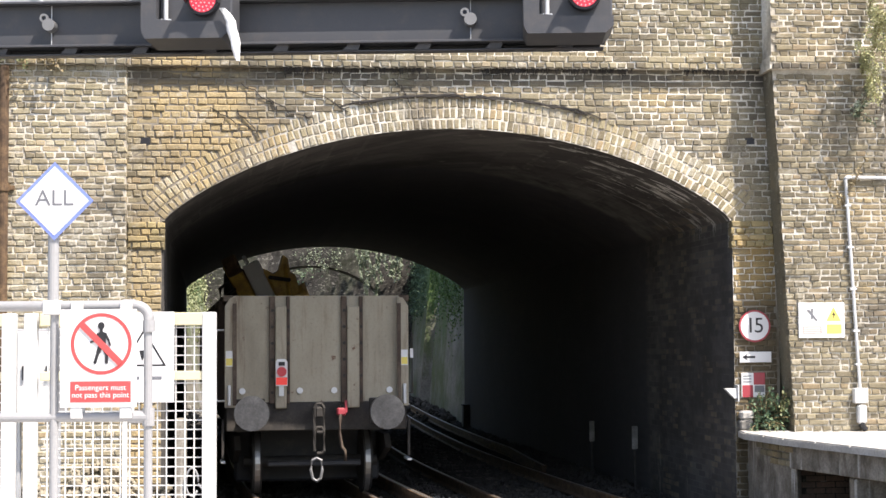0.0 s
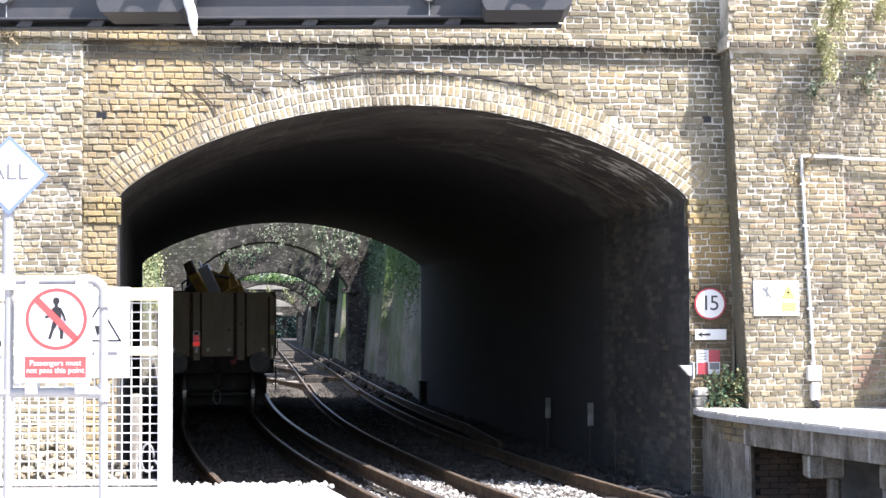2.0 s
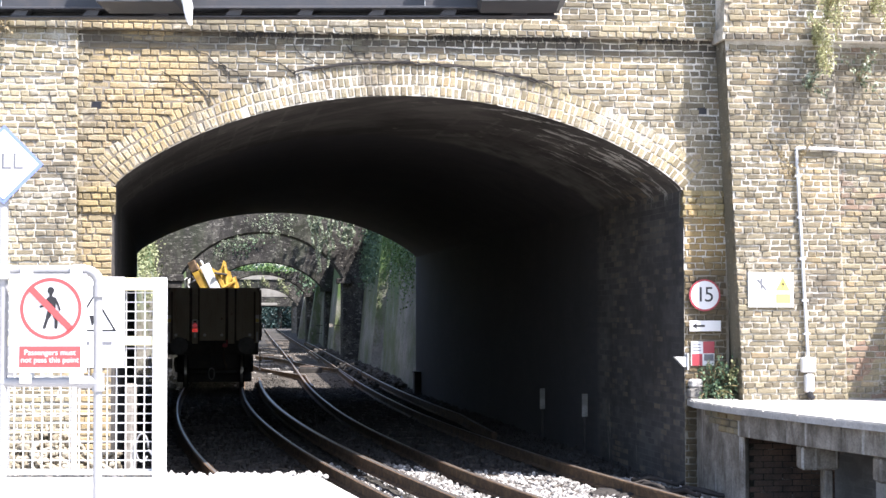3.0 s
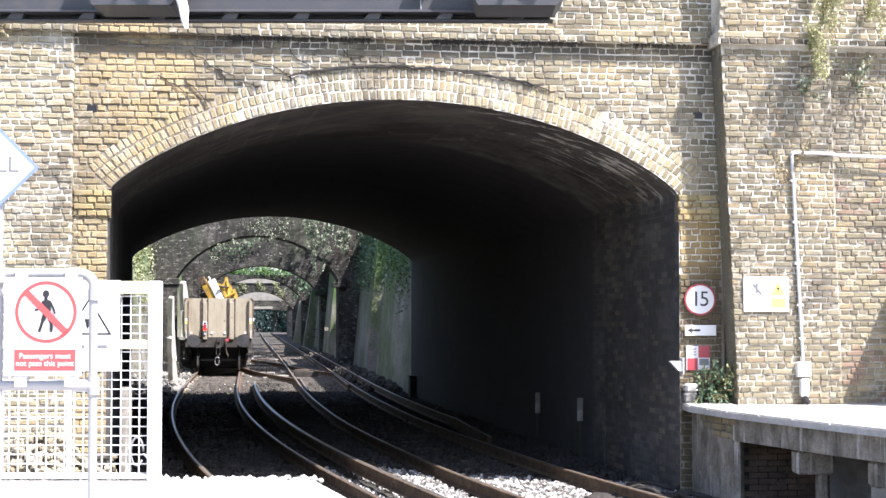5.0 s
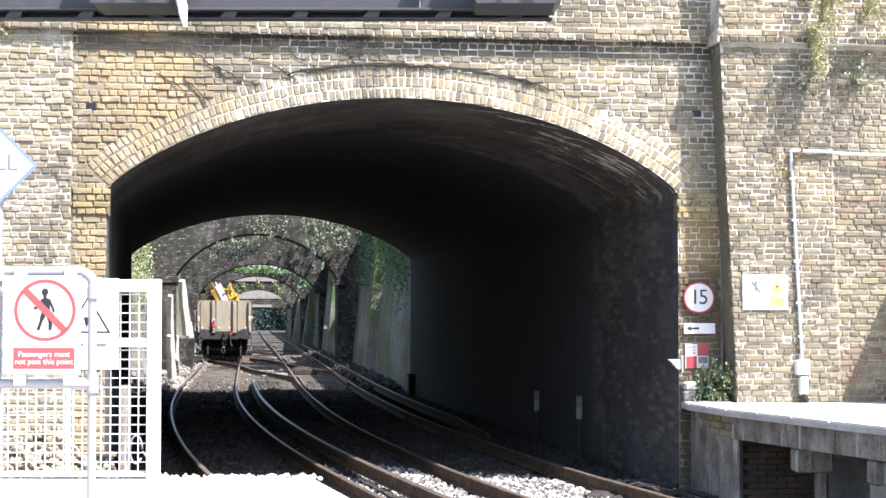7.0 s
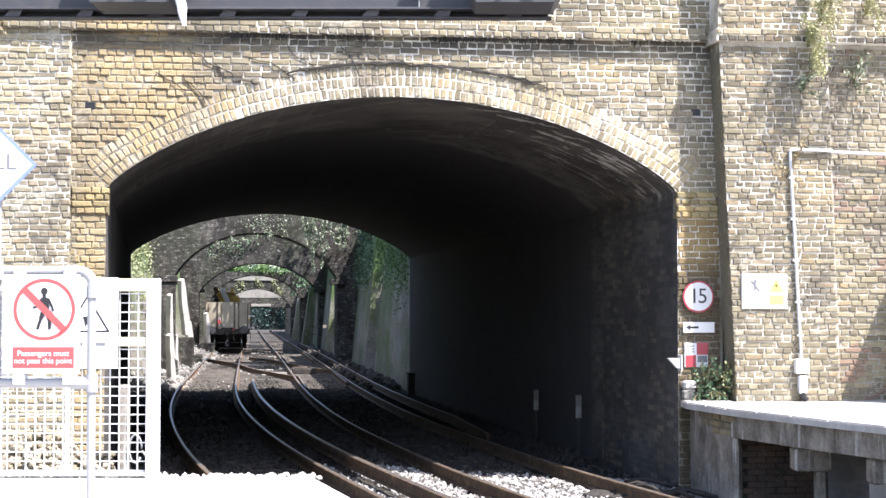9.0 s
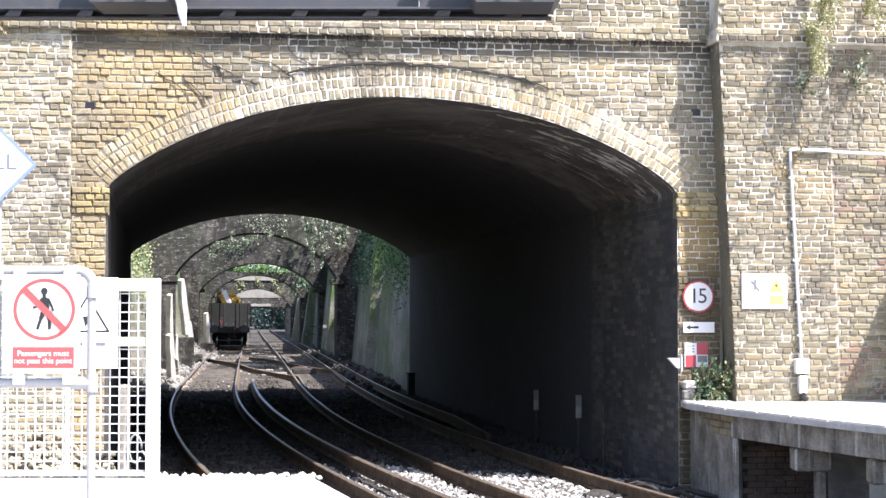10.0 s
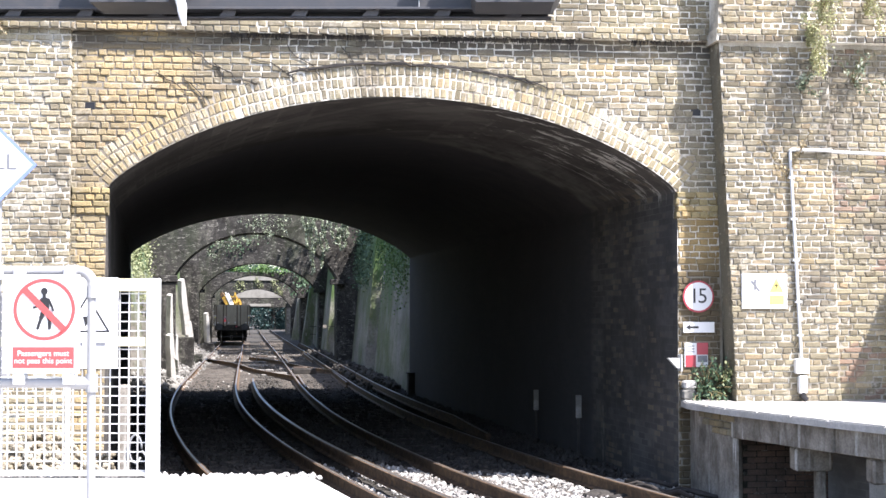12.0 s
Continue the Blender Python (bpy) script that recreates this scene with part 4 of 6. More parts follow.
def barrier():
    b = empty("barrier_rail", pose(0, RY, 0), "white tubular barrier at the platform end", "barrier")
    zt, zl, xp = rz(480), rz(678), rx(164)
    r = 0.0265
    arc = [(xp - 0.07 + 0.07 * math.sin(a), 0, zt - 0.07 + 0.07 * math.cos(a)) for a in [math.pi / 2 * i / 6 for i in range(7)]]
    part("top_rail", pipe([(-4.2, 0, zt), (xp - 0.3, 0, zt)] + arc + [(xp, 0, zt - 0.12)], r, 14), TUBE, b, smooth=True)
    part("post", tube((xp, 0, 0.915), (xp - 0.004, 0, zt - 0.1), 0.0225, 14), TUBE, b)
    part("elbow_sleeve", tube((xp, 0, zt - 0.135), (xp, 0, zt - 0.075), 0.031, 14), TUBE, b)
    part("elbow_sleeve", tube((xp - 0.13, 0, zt), (xp - 0.07, 0, zt), 0.031, 14), TUBE, b)
    part("lower_rail", tube((-4.2, 0, zl), (xp, 0, zl), 0.024, 14), TUBE, b)
    part("tee_sleeve", tube((xp, 0, zl - 0.045), (xp, 0, zl + 0.045), 0.031, 14), TUBE, b)
    part("tee_sleeve", tube((xp - 0.10, 0, zl), (xp, 0, zl), 0.031, 14), TUBE, b)
    part("post", tube((rx(-5), 0, 0.915), (rx(-5), 0, zt), 0.0225, 14), TUBE, b)
    return b


barrier()


def figure_bars(s, cx, cz, k, y):
    """The walking symbol as plain black strokes."""
    strokes = [((0, 0.20), (0.0, 0.32), 0.028), ((0.01, -0.02), (0.01, 0.20), 0.078), ((0.0, 0.0), (-0.06, -0.17), 0.040), ((-0.06, -0.17), (-0.12, -0.36), 0.028),
               ((0.03, 0.0), (0.10, -0.18), 0.040), ((0.10, -0.18), (0.10, -0.36), 0.028), ((-0.05, 0.2), (-0.11, 0.06), 0.022), ((-0.11, 0.06), (-0.2, 0.03), 0.018),
               ((0.07, 0.2), (0.14, 0.06), 0.022), ((0.14, 0.06), (0.17, -0.03), 0.018)]
    for i, ((x0, z0), (x1, z1), w) in enumerate(strokes):
        d = Vector((x1 - x0, z1 - z0)).normalized() * w * k
        nx, nz = -d.y, d.x
        p, q = Vector((cx + x0 * k, cz + z0 * k)), Vector((cx + x1 * k, cz + z1 * k))
        out = [(p.x + nx, p.y + nz), (p.x - nx, p.y - nz), (q.x - nx, q.y - nz), (q.x + d.x * 0.5, q.y + d.y * 0.5), (q.x + nx, q.y + nz)]
        part("symbol_stroke", prism(out, y - 0.0002 * i, y + 0.003), SIGNBLACK, s)
    part("symbol_dot", prism([(cx + 0.062 * k * math.cos(a), cz + (0.335 + 0.068 * math.sin(a)) * k) for a in [math.pi * i / 8 for i in range(16)]], y - 0.003, y + 0.003), SIGNBLACK, s)


def pass_sign():
    x0, x1, z0, z1 = rx(10), rx(146), rz(660), rz(487)
    s = empty("no_entry_notice", pose(0, RY - 0.045, 0), "white notice with red barred circle on the barrier", "sign")
    part("plate", box(x0, x1, -0.002, 0.002, z0, z1, 0.001), SIGNWHITE, s)
    cx, cz, r = rx(83), rz(548), 54.5 * RS
    part("red_ring", disc(cx, cz, r, -0.004, -0.002, 48, r * 0.885), SIGNRED, s, "red ring")
    figure_bars(s, cx, cz, r * 1.75, -0.0055)
    q = r * 0.9 * math.sqrt(0.5)
    w = r * 0.075
    part("red_bar", prism([(cx - q - w, cz + q - w), (cx - q + w, cz + q + w), (cx + q + w, cz - q + w), (cx + q - w, cz - q - w)], -0.0095, -0.0065), SIGNRED, s, "red diagonal bar")
    part("text_panel", box(rx(28), rx(136), -0.004, -0.002, rz(651), rz(614)), SIGNRED, s, "red panel")
    text_part("lettering", "Passengers must\nnot pass this point", 0.039, SIGNWHITE, s, rx(82), -0.0045, rz(632), "white lettering", 0.95)
    for x in (rx(38), rx(126)):
        for z in (rz(482), rz(670)):
            part("clip", box(x - 0.03, x + 0.03, 0.002, 0.075, z - 0.028, z + 0.028, 0.004), WHITE, s)
    for x in (rx(40), rx(125)):
        part("screw", tube((x, -0.004, rz(655)), (x, 0, rz(655)), 0.006, 8), GALV, s)


pass_sign()


def all_sign():
    cx, cz, h = rx(-3.5), rz(293), 70 * RS
    s = empty("stopping_mark", pose(0, RY, 0), "white diamond stopping sign with blue edge on a pole", "sign")
    part("pole", tube((rx(-8), 0, rz(480)), (rx(-8), 0, cz - h * 0.5), 0.028, 14), TUBE, s)
    part("base_clamp", box(rx(-8) - 0.045, rx(-8) + 0.045, -0.04, 0.04, rz(496), rz(470), 0.006), WHITE, s)
    part("plate", prism([(cx - h, cz), (cx, cz - h), (cx + h, cz), (cx, cz + h)], -0.036, -0.031), SIGNBLUE, s, "blue plate")
    k = 0.885
    part("face", prism([(cx - h * k, cz), (cx, cz - h * k), (cx + h * k, cz), (cx, cz + h * k)], -0.0385, -0.036), SIGNWHITE, s, "white face")
    text_part("lettering", "ALL", 0.115, SIGNGREY, s, cx, -0.039, cz + 0.012, "grey lettering", squeeze=1.05)


all_sign()

GTY, GS = 10.25, 10.25 / F_PX


def gx(px):
    return (px - 784) * GS


def gz(py):
    return 1.95 + (557 - py) * GS


def gate():
    g = empty("mesh_gate", pose(0, GTY, 0), "white welded mesh gate across the platform end", "gate")
    zt, zb, zm = gz(493), 0.93, gz(604)
    part("end_post", box(gx(261), gx(284), -0.035, 0.035, 0.915, zt, 0.005), WHITE, g)
    part("top_bar", box(gx(-30), gx(262), -0.03, 0.03, gz(516), zt - 0.002, 0.005), CREAM, g)
    part("middle_bar", box(gx(-30), gx(262), -0.02, 0.02, gz(613), gz(597), 0.004), CREAM, g)
    part("bottom_bar", box(gx(-30), gx(262), -0.02, 0.02, 0.93, 0.955, 0.004), WHITE, g)
    part("meeting_post", box(gx(-58), gx(-36), -0.035, 0.035, 0.915, zt, 0.005), WHITE, g)
    part("stile", box(gx(118), gx(126), -0.015, 0.015, 0.95, gz(516), 0.003), WHITE, g)
    w = 0.0036
    x = gx(262) - 0.059
    while x > gx(-28):
        part("mesh_wire", box(x - w, x + w, -0.004, 0.004, 0.945, gz(514)), WHITE, g)
        x -= 0.059
    z = gz(520)
    while z > 0.95:
        part("mesh_wire", box(gx(-28), gx(262), 0.004, 0.012, z - w, z + w), WHITE, g)
        z -= 0.059
    g2 = empty("mesh_gate", pose(0, GTY, 0), "white welded mesh panel beside the gate", "gate")
    part("end_post", box(gx(-98), gx(-74), -0.035, 0.035, 0.915, zt, 0.005), WHITE, g2)
    part("top_bar", box(gx(-420), gx(-82), -0.03, 0.03, gz(516), zt - 0.002, 0.005), CREAM, g2)
    part("middle_bar", box(gx(-420), gx(-82), -0.02, 0.02, gz(613), gz(597), 0.004), CREAM, g2)
    x = gx(-82) - 0.059
    while x > gx(-420):
        part("mesh_wire", box(x - w, x + w, -0.004, 0.004, 0.945, gz(514)), WHITE, g2)
        x -= 0.059
    z = gz(520)
    while z > 0.95:
        part("mesh_wire", box(gx(-420), gx(-82), 0.004, 0.012, z - w, z + w), WHITE, g2)
        z -= 0.059


gate()


def cabinet():
    """Lineside cabinet a stride beyond the gate."""
    k = (GTY + 0.9) / GTY
    c = empty("lineside_cabinet", pose(0, GTY + 0.9, 0), "white lineside cabinet on legs beyond the mesh gate", "cabinet")
    x0, x1 = gx(-90) * k, gx(-3) * k
    z0, z1 = 1.95 + (gz(678) - 1.95) * k, 1.95 + (gz(520) - 1.95) * k
    part("body", box(x0, x1, 0.0, 0.35, z0, z1, 0.012), TUBE, c)
    xm = (x0 + x1) / 2
    for a, b in ((x0 + 0.01, xm - 0.006), (xm + 0.006, x1 - 0.01)):
        d = part("door", box(a, b, -0.022, -0.001, z0 + 0.02, z1 - 0.02, 0.006), WHITE, c)
        part("handle", box(b - 0.05, b - 0.03, -0.04, -0.022, (z0 + z1) / 2 - 0.05, (z0 + z1) / 2 + 0.05, 0.004), SIGNBLACK, d, "black handle")
    for x in (x0 + 0.03, x1 - 0.03):
        part("leg", box(x - 0.02, x + 0.02, 0.15, 0.19, GROUND_Z - 0.03, z0 + 0.01), GALV, c)


cabinet()


def danger_sign():
    s = empty("danger_notice", pose(0, GTY - 0.04, 0), "white warning notice with a black triangle on the gate", "sign")
    part("plate", box(gx(100), gx(212), -0.002, 0.002, gz(652), gz(492), 0.001), SIGNWHITE, s)
    cx, zb, zt2 = gx(158), gz(588), gz(522)
    hw = gx(198) - gx(158)
    bm = bmesh.new()
    o = [(cx - hw, zb), (cx + hw, zb), (cx, zt2)]
    c = (cx, (2 * zb + zt2) / 3)
    i = [(c[0] + (p[0] - c[0]) * 0.86, c[1] + (p[1] - c[1]) * 0.86) for p in o]
    for k in range(3):
        prism([o[k], o[(k + 1) % 3], i[(k + 1) % 3], i[k]], -0.004, -0.002, bm)
    part("triangle", bm, SIGNBLACK, s, "black warning triangle")
    part("bolt_mark", prism([(cx - 0.012, zb + 0.03), (cx + 0.02, zb + 0.10), (cx - 0.03, zb + 0.10)], -0.004, -0.002), SIGNBLACK, s)
    for k, (a, b) in enumerate(((128, 150), (170, 190))):
        part("text_bar", box(gx(a), gx(b), -0.004, -0.002, gz(612), gz(606)), SIGNGREY, s)


danger_sign()


# ---- things on the bridge front ----
def on_wall(name, y, label, category):
    return empty(name, FACE @ pose(0, y, 0), label, category)


def speed_sign():
    s = on_wall("speed_sign", -0.05, "round white speed sign with red edge reading 15", "sign")
    u, z = 3.135, 2.17
    part("plate", disc(u, z, 0.195, -0.006, 0.0, 48), DULLRED, s, "dull red rim")
    part("face", disc(u, z, 0.173, -0.009, -0.006, 48), SIGNWHITE, s, "white face")
    text_part("number", "15", 0.26, SIGNBLACK, s, u, -0.0095, z, "black numerals")
    part("bracket", box(u - 0.03, u + 0.03, 0.0, 0.05, z - 0.1, z + 0.1), GALV, s)
    a = on_wall("arrow_sign", -0.05, "white plate with a black arrow below the speed sign", "sign")
    u, z = 3.138, 1.795
    part("plate", box(u - 0.195, u + 0.195, -0.006, 0, z - 0.065, z + 0.065, 0.002), SIGNWHITE, a)
    part("arrow", prism([(u - 0.165, z), (u - 0.09, z + 0.045), (u - 0.115, z + 0.013), (u - 0.005, z + 0.013), (u - 0.005, z - 0.013), (u - 0.115, z - 0.013), (u - 0.09, z - 0.045)], -0.009, -0.006), SIGNBLACK, a, "black arrow")
    part("bracket", box(u - 0.03, u + 0.03, 0.0, 0.05, z - 0.04, z + 0.04), GALV, a)
    p = on_wall("torn_notice", -0.03, "scuffed red and white notice pasted below the arrow", "sign")
    u, z = 3.115, 1.46
    part("plate", box(u - 0.15, u + 0.14, -0.004, 0.03, z - 0.15, z + 0.145, 0.002), SIGNWHITE, p)
    part("red_patch", box(u - 0.14, u - 0.01, -0.007, -0.004, z - 0.15, z - 0.005), DULLRED, p, "red corner")
    part("red_patch", box(u + 0.0, u + 0.14, -0.007, -0.004, z + 0.0, z + 0.145), DULLRED, p, "red corner")
    part("grey_patch", box(u + 0.01, u + 0.13, -0.007, -0.004, z - 0.09, z - 0.01), SIGNGREY, p)
    for k in range(3):
        part("text_bar", box(u - 0.13, u - 0.03, -0.007, -0.004, z + 0.03 + k * 0.035, z + 0.042 + k * 0.035), SIGNGREY, p)


speed_sign()


def station_notice():
    s = on_wall("warning_notice", BUT_Y - 0.03, "white trespass and high-voltage notice on the buttress", "sign")
    u0, u1, z0, z1 = 3.56, 4.12, 2.02, 2.44
    part("plate", box(u0, u1, -0.006, 0.03, z0, z1, 0.003), SIGNWHITE, s)
    part("yellow_panel", box(u0 + 0.34, u0 + 0.52, -0.009, -0.006, z0 + 0.05, z0 + 0.16), SIGNYELLOW, s, "yellow panel")
    part("triangle", prism([(u0 + 0.335, z0 + 0.20), (u0 + 0.515, z0 + 0.20), (u0 + 0.425, z0 + 0.37)], -0.009, -0.006), SIGNYELLOW, s, "yellow warning triangle")
    part("bolt_mark", prism([(u0 + 0.415, z0 + 0.22), (u0 + 0.45, z0 + 0.29), (u0 + 0.425, z0 + 0.29), (u0 + 0.44, z0 + 0.33), (u0 + 0.40, z0 + 0.27), (u0 + 0.425, z0 + 0.27)], -0.0105, -0.009), SIGNBLACK, s)
    part("red_panel", box(u0 + 0.05, u0 + 0.28, -0.009, -0.006, z0 + 0.05, z0 + 0.14), plain("faded_red", (0.75, 0.35, 0.33), 0.5), s, "faded red panel")
    for k in range(3):
        part("text_bar", box(u0 + 0.06, u0 + 0.26, -0.0105, -0.009, z0 + 0.06 + k * 0.025, z0 + 0.07 + k * 0.025), SIGNWHITE, s)
    part("symbol", prism([(u0 + 0.10, z0 + 0.33), (u0 + 0.13, z0 + 0.34), (u0 + 0.23, z0 + 0.21), (u0 + 0.21, z0 + 0.20)], -0.009, -0.006), SIGNGREY, s)
    part("symbol", prism([(u0 + 0.15, z0 + 0.35), (u0 + 0.18, z0 + 0.35), (u0 + 0.17, z0 + 0.22), (u0 + 0.15, z0 + 0.22)], -0.0085, -0.006), SIGNGREY, s)


station_notice()


def conduit():
    y = BUT_Y - 0.045
    s = on_wall("cable_conduit", y, "grey steel conduit running down the buttress to a switch box", "conduit")
    part("riser", tube((4.165, 0, 3.92), (4.285, 0, 1.42), 0.021, 12), GALV, s)
    part("elbow", pipe([(4.163, 0, 3.86), (4.16, 0, 3.92), (4.175, 0, 3.937), (4.23, 0, 3.94)], 0.024, 12), GALV, s, smooth=True)
    part("run", pipe([(4.2, 0, 3.94), (4.62, 0, 3.935), (4.75, 0.03, 3.92), (5.2, 0.03, 3.905), (8.5, 0.03, 3.80)], 0.021, 12), GALV, s)
    for z in (3.6, 3.1, 2.6, 2.1, 1.7):
        u = 4.165 + (3.92 - z) / 2.5 * 0.12
        part("saddle", box(u - 0.04, u + 0.04, -0.024, 0.045, z - 0.012, z + 0.012, 0.003), GALV, s)
    part("switch_box", box(4.20, 4.37, -0.055, 0.045, 1.24, 1.42, 0.012), WHITE, s, "pale grey switch box")
    part("lower_box", box(4.24, 4.35, -0.06, 0.045, 1.00, 1.22, 0.02), GALV, s)
    part("cable_tail", pipe([(4.29, -0.02, 1.02), (4.30, -0.02, 0.97), (4.34, -0.02, 0.925)], 0.035, 10), SIGNBLACK, s, "black cable tail")


conduit()


# ---- the wagon ----
def wagon():
    w = empty("freight_wagon", pose(0, 20.9, 0), "grey open bogie wagon with rusty ribs, last of its train", "freight wagon")
    L = 13.9
    b = part("body", prism([(-1.12, 1.17), (1.12, 1.17), (1.12, 2.63), (1.07, 2.68), (-1.07, 2.68), (-1.12, 2.63)], 0.0, 0.05), WAGON, w, "faded grey end wall")
    for sx in (-1, 1):
        part("side_wall", box(sx * 1.12 - 0.03, sx * 1.12 + 0.03, 0.05, L, 1.17, 2.67, 0.008), WAGON, w)
        for k in range(9):
            y = 0.9 + k * 1.5
            part("side_rib", box(sx * 1.20 - 0.05, sx * 1.20 + 0.05, y - 0.07, y + 0.07, 1.17, 2.64, 0.008), WAGON_RIB, w)
        part("top_rail", box(sx * 1.14 - 0.07, sx * 1.14 + 0.07, 0.0, L, 2.60, 2.685, 0.012), WAGON_RIB, w)
        part("sole_bar", box(sx * 1.10 - 0.06, sx * 1.10 + 0.06, 0.0, L, 0.86, 1.17, 0.01), WAGON_D, w)
    part("front_wall", box(-1.12, 1.12, L - 0.05, L, 1.17, 2.6, 0.01), WAGON, w)
    part("floor", box(-1.09, 1.09, 0.05, L, 1.12, 1.20), WAGON_D, w)
    for x0, x1 in ((-0.62, -0.545), (-0.40, -0.355), (0.31, 0.385), (0.545, 0.595)):
        part("rib_flange", box(x0, x1, -0.05, 0.0, 1.17, 2.67, 0.006), WAGON_RIB, w)
        for k in range(6):
            z = 1.32 + k * 0.23
            part("bolt", tube(((x0 + x1) / 2, -0.066, z), ((x0 + x1) / 2, -0.05, z), 0.022, 8), WAGON_D, w)
    for x0, x1 in ((-0.545, -0.40), (0.385, 0.545)):
        part("end_rib", box(x0, x1, -0.085, 0.0, 1.10, 2.53, 0.012), WAGON, w)
    for sx in (-1, 1):
        part("corner_post", prism([(sx * 1.05, 1.12), (sx * 1.19, 1.12), (sx * 1.19, 2.53), (sx * 1.12, 2.65), (sx * 1.05, 2.65)], -0.07, 0.10), WAGON, w)
        part("corner_edge", box(sx * 1.065 - 0.025, sx * 1.065 + 0.025, -0.085, -0.07, 1.15, 2.57), WAGON_RIB, w)
        lab = part("label_plate", box(sx * 1.135 - 0.045, sx * 1.135 + 0.045, -0.076, -0.07, 1.70, 1.90), SIGNWHITE, w, "white and yellow label")
        part("yellow_patch", box(sx * 1.135 - 0.04, sx * 1.135 + 0.04, -0.079, -0.076, 1.71, 1.80), SIGNYELLOW, lab)
        part("latch", box(sx * 1.135 - 0.02, sx * 1.135 + 0.02, -0.12, -0.07, 1.16, 1.42, 0.008), GALV, w, "bright latch")
        bf = part("buffer", tube((sx * 0.865, -0.42, 1.05), (sx * 0.865, -0.36, 1.05), 0.222, 36), BUFFER, w, "round greased buffer head")
        part("shank", tube((sx * 0.865, -0.37, 1.05), (sx * 0.865, 0.0, 1.05), 0.11, 20), WAGON_D, bf)
        part("flange", box(sx * 0.865 - 0.19, sx * 0.865 + 0.19, -0.03, 0.02, 0.88, 1.22, 0.01), WAGON_D, bf)
        part("step_iron", box(sx * 1.21 - 0.03, sx * 1.21 + 0.03, 0.0, 0.35, 0.42, 0.45, 0.005), GALV, w)
        part("step_hanger", box(sx * 1.21 - 0.015, sx * 1.21 + 0.015, 0.05, 0.10, 0.45, 0.95), WAGON_D, w)
    xs = -1.30
    part("grab_rail", pipe([(-1.19, 0.02, 2.20), (xs + 0.02, 0.02, 2.20), (xs, 0.02, 2.18), (xs, 0.02, 1.24), (xs + 0.02, 0.02, 1.21), (-1.19, 0.02, 1.21)], 0.014, 8), WHITE, w, "white grab rail")
    part("grab_rail", pipe([(1.19, 0.02, 2.15), (1.25, 0.02, 2.15), (1.25, 0.02, 1.30), (1.19, 0.02, 1.30)], 0.014, 8), WAGON_D, w)
    part("side_plate", box(1.22, 1.26, -0.02, 0.0, 1.80, 1.92), SIGNWHITE, w)
    part("headstock", box(-1.17, 1.17, -0.02, 0.25, 0.80, 1.17, 0.012), WAGON_D, w)
    for x in (-0.965, -0.225, 0.22, 0.945):
        part("round_plug", disc(x, 1.345, 0.04, -0.03, 0.0, 16), SIGNWHITE, w, "pale round plug")
    lamp = part("tail_lamp", prism([(-0.545, 1.43), (-0.395, 1.43), (-0.395, 1.74), (-0.42, 1.775), (-0.52, 1.775), (-0.545, 1.74)], -0.16, -0.09), SIGNWHITE, w, "white tail lamp")
    part("lens", disc(-0.47, 1.615, 0.062, -0.18, -0.16, 24), TAIL, lamp, "dark red lens")
    # the plate below the lens is made to glow faintly
    part("red_plate", box(-0.54, -0.40, -0.165, -0.16, 1.435, 1.53), LAMP, lamp, "red plate with a faint glow of its own")
    part("handle", box(-0.51, -0.43, -0.17, -0.16, 1.70, 1.75), SIGNBLACK, lamp)
    part("bracket", box(-0.50, -0.44, -0.13, -0.085, 1.28, 1.43), GALV, lamp)
    hook = part("draw_hook", box(-0.05, 0.05, -0.30, 0.0, 0.98, 1.12, 0.02), WAGON_D, w)
    for z0, z1 in ((1.10, 0.82), (0.80, 0.55)):
        part("screw_link", pipe([(-0.06, -0.28, z1), (-0.06, -0.28, z0), (-0.03, -0.28, z0 + 0.05), (0.03, -0.28, z0 + 0.05), (0.06, -0.28, z0), (0.06, -0.28, z1), (0.03, -0.28, z1 - 0.03), (-0.03, -0.28, z1 - 0.03)], 0.022, 8), WAGON_D, hook)
    part("end_link", pipe([(-0.055 + x, -0.29, z) for x, z in ((-0.04, 0.47), (-0.055, 0.35), (-0.03, 0.24), (0.02, 0.21), (0.07, 0.24), (0.09, 0.35), (0.08, 0.47), (0.02, 0.5), (-0.04, 0.47))], 0.02, 8), CLAMP, hook, "worn end link")
    hose = part("brake_pipe", pipe([(0.29, -0.05, 1.12), (0.29, -0.16, 1.08), (0.28, -0.2, 0.95), (0.27, -0.2, 0.75), (0.30, -0.2, 0.60), (0.34, -0.2, 0.56), (0.34, -0.2, 0.44)], 0.022, 10), WAGON_RIB, w, smooth=True)
    part("red_valve", box(0.24, 0.36, -0.20, -0.05, 1.00, 1.10, 0.02), DULLRED, hose, "red valve")
    part("red_lever", box(0.34, 0.37, -0.2, -0.12, 1.04, 1.20, 0.005), DULLRED, hose)
    for y in (1.9, 12.0):
        for sx in (-1, 1):
            part("bogie_frame", prism([(y - 1.4, 0.55), (y - 1.2, 0.72), (y + 1.2, 0.72), (y + 1.4, 0.55), (y + 0.5, 0.32), (y - 0.5, 0.32)], 0, 0.08), WAGON_D, w, m=Matrix(((0, 1, 0, sx * 1.0 - 0.04), (1, 0, 0, 0), (0, 0, 1, 0), (0, 0, 0, 1))))
    wheels = []
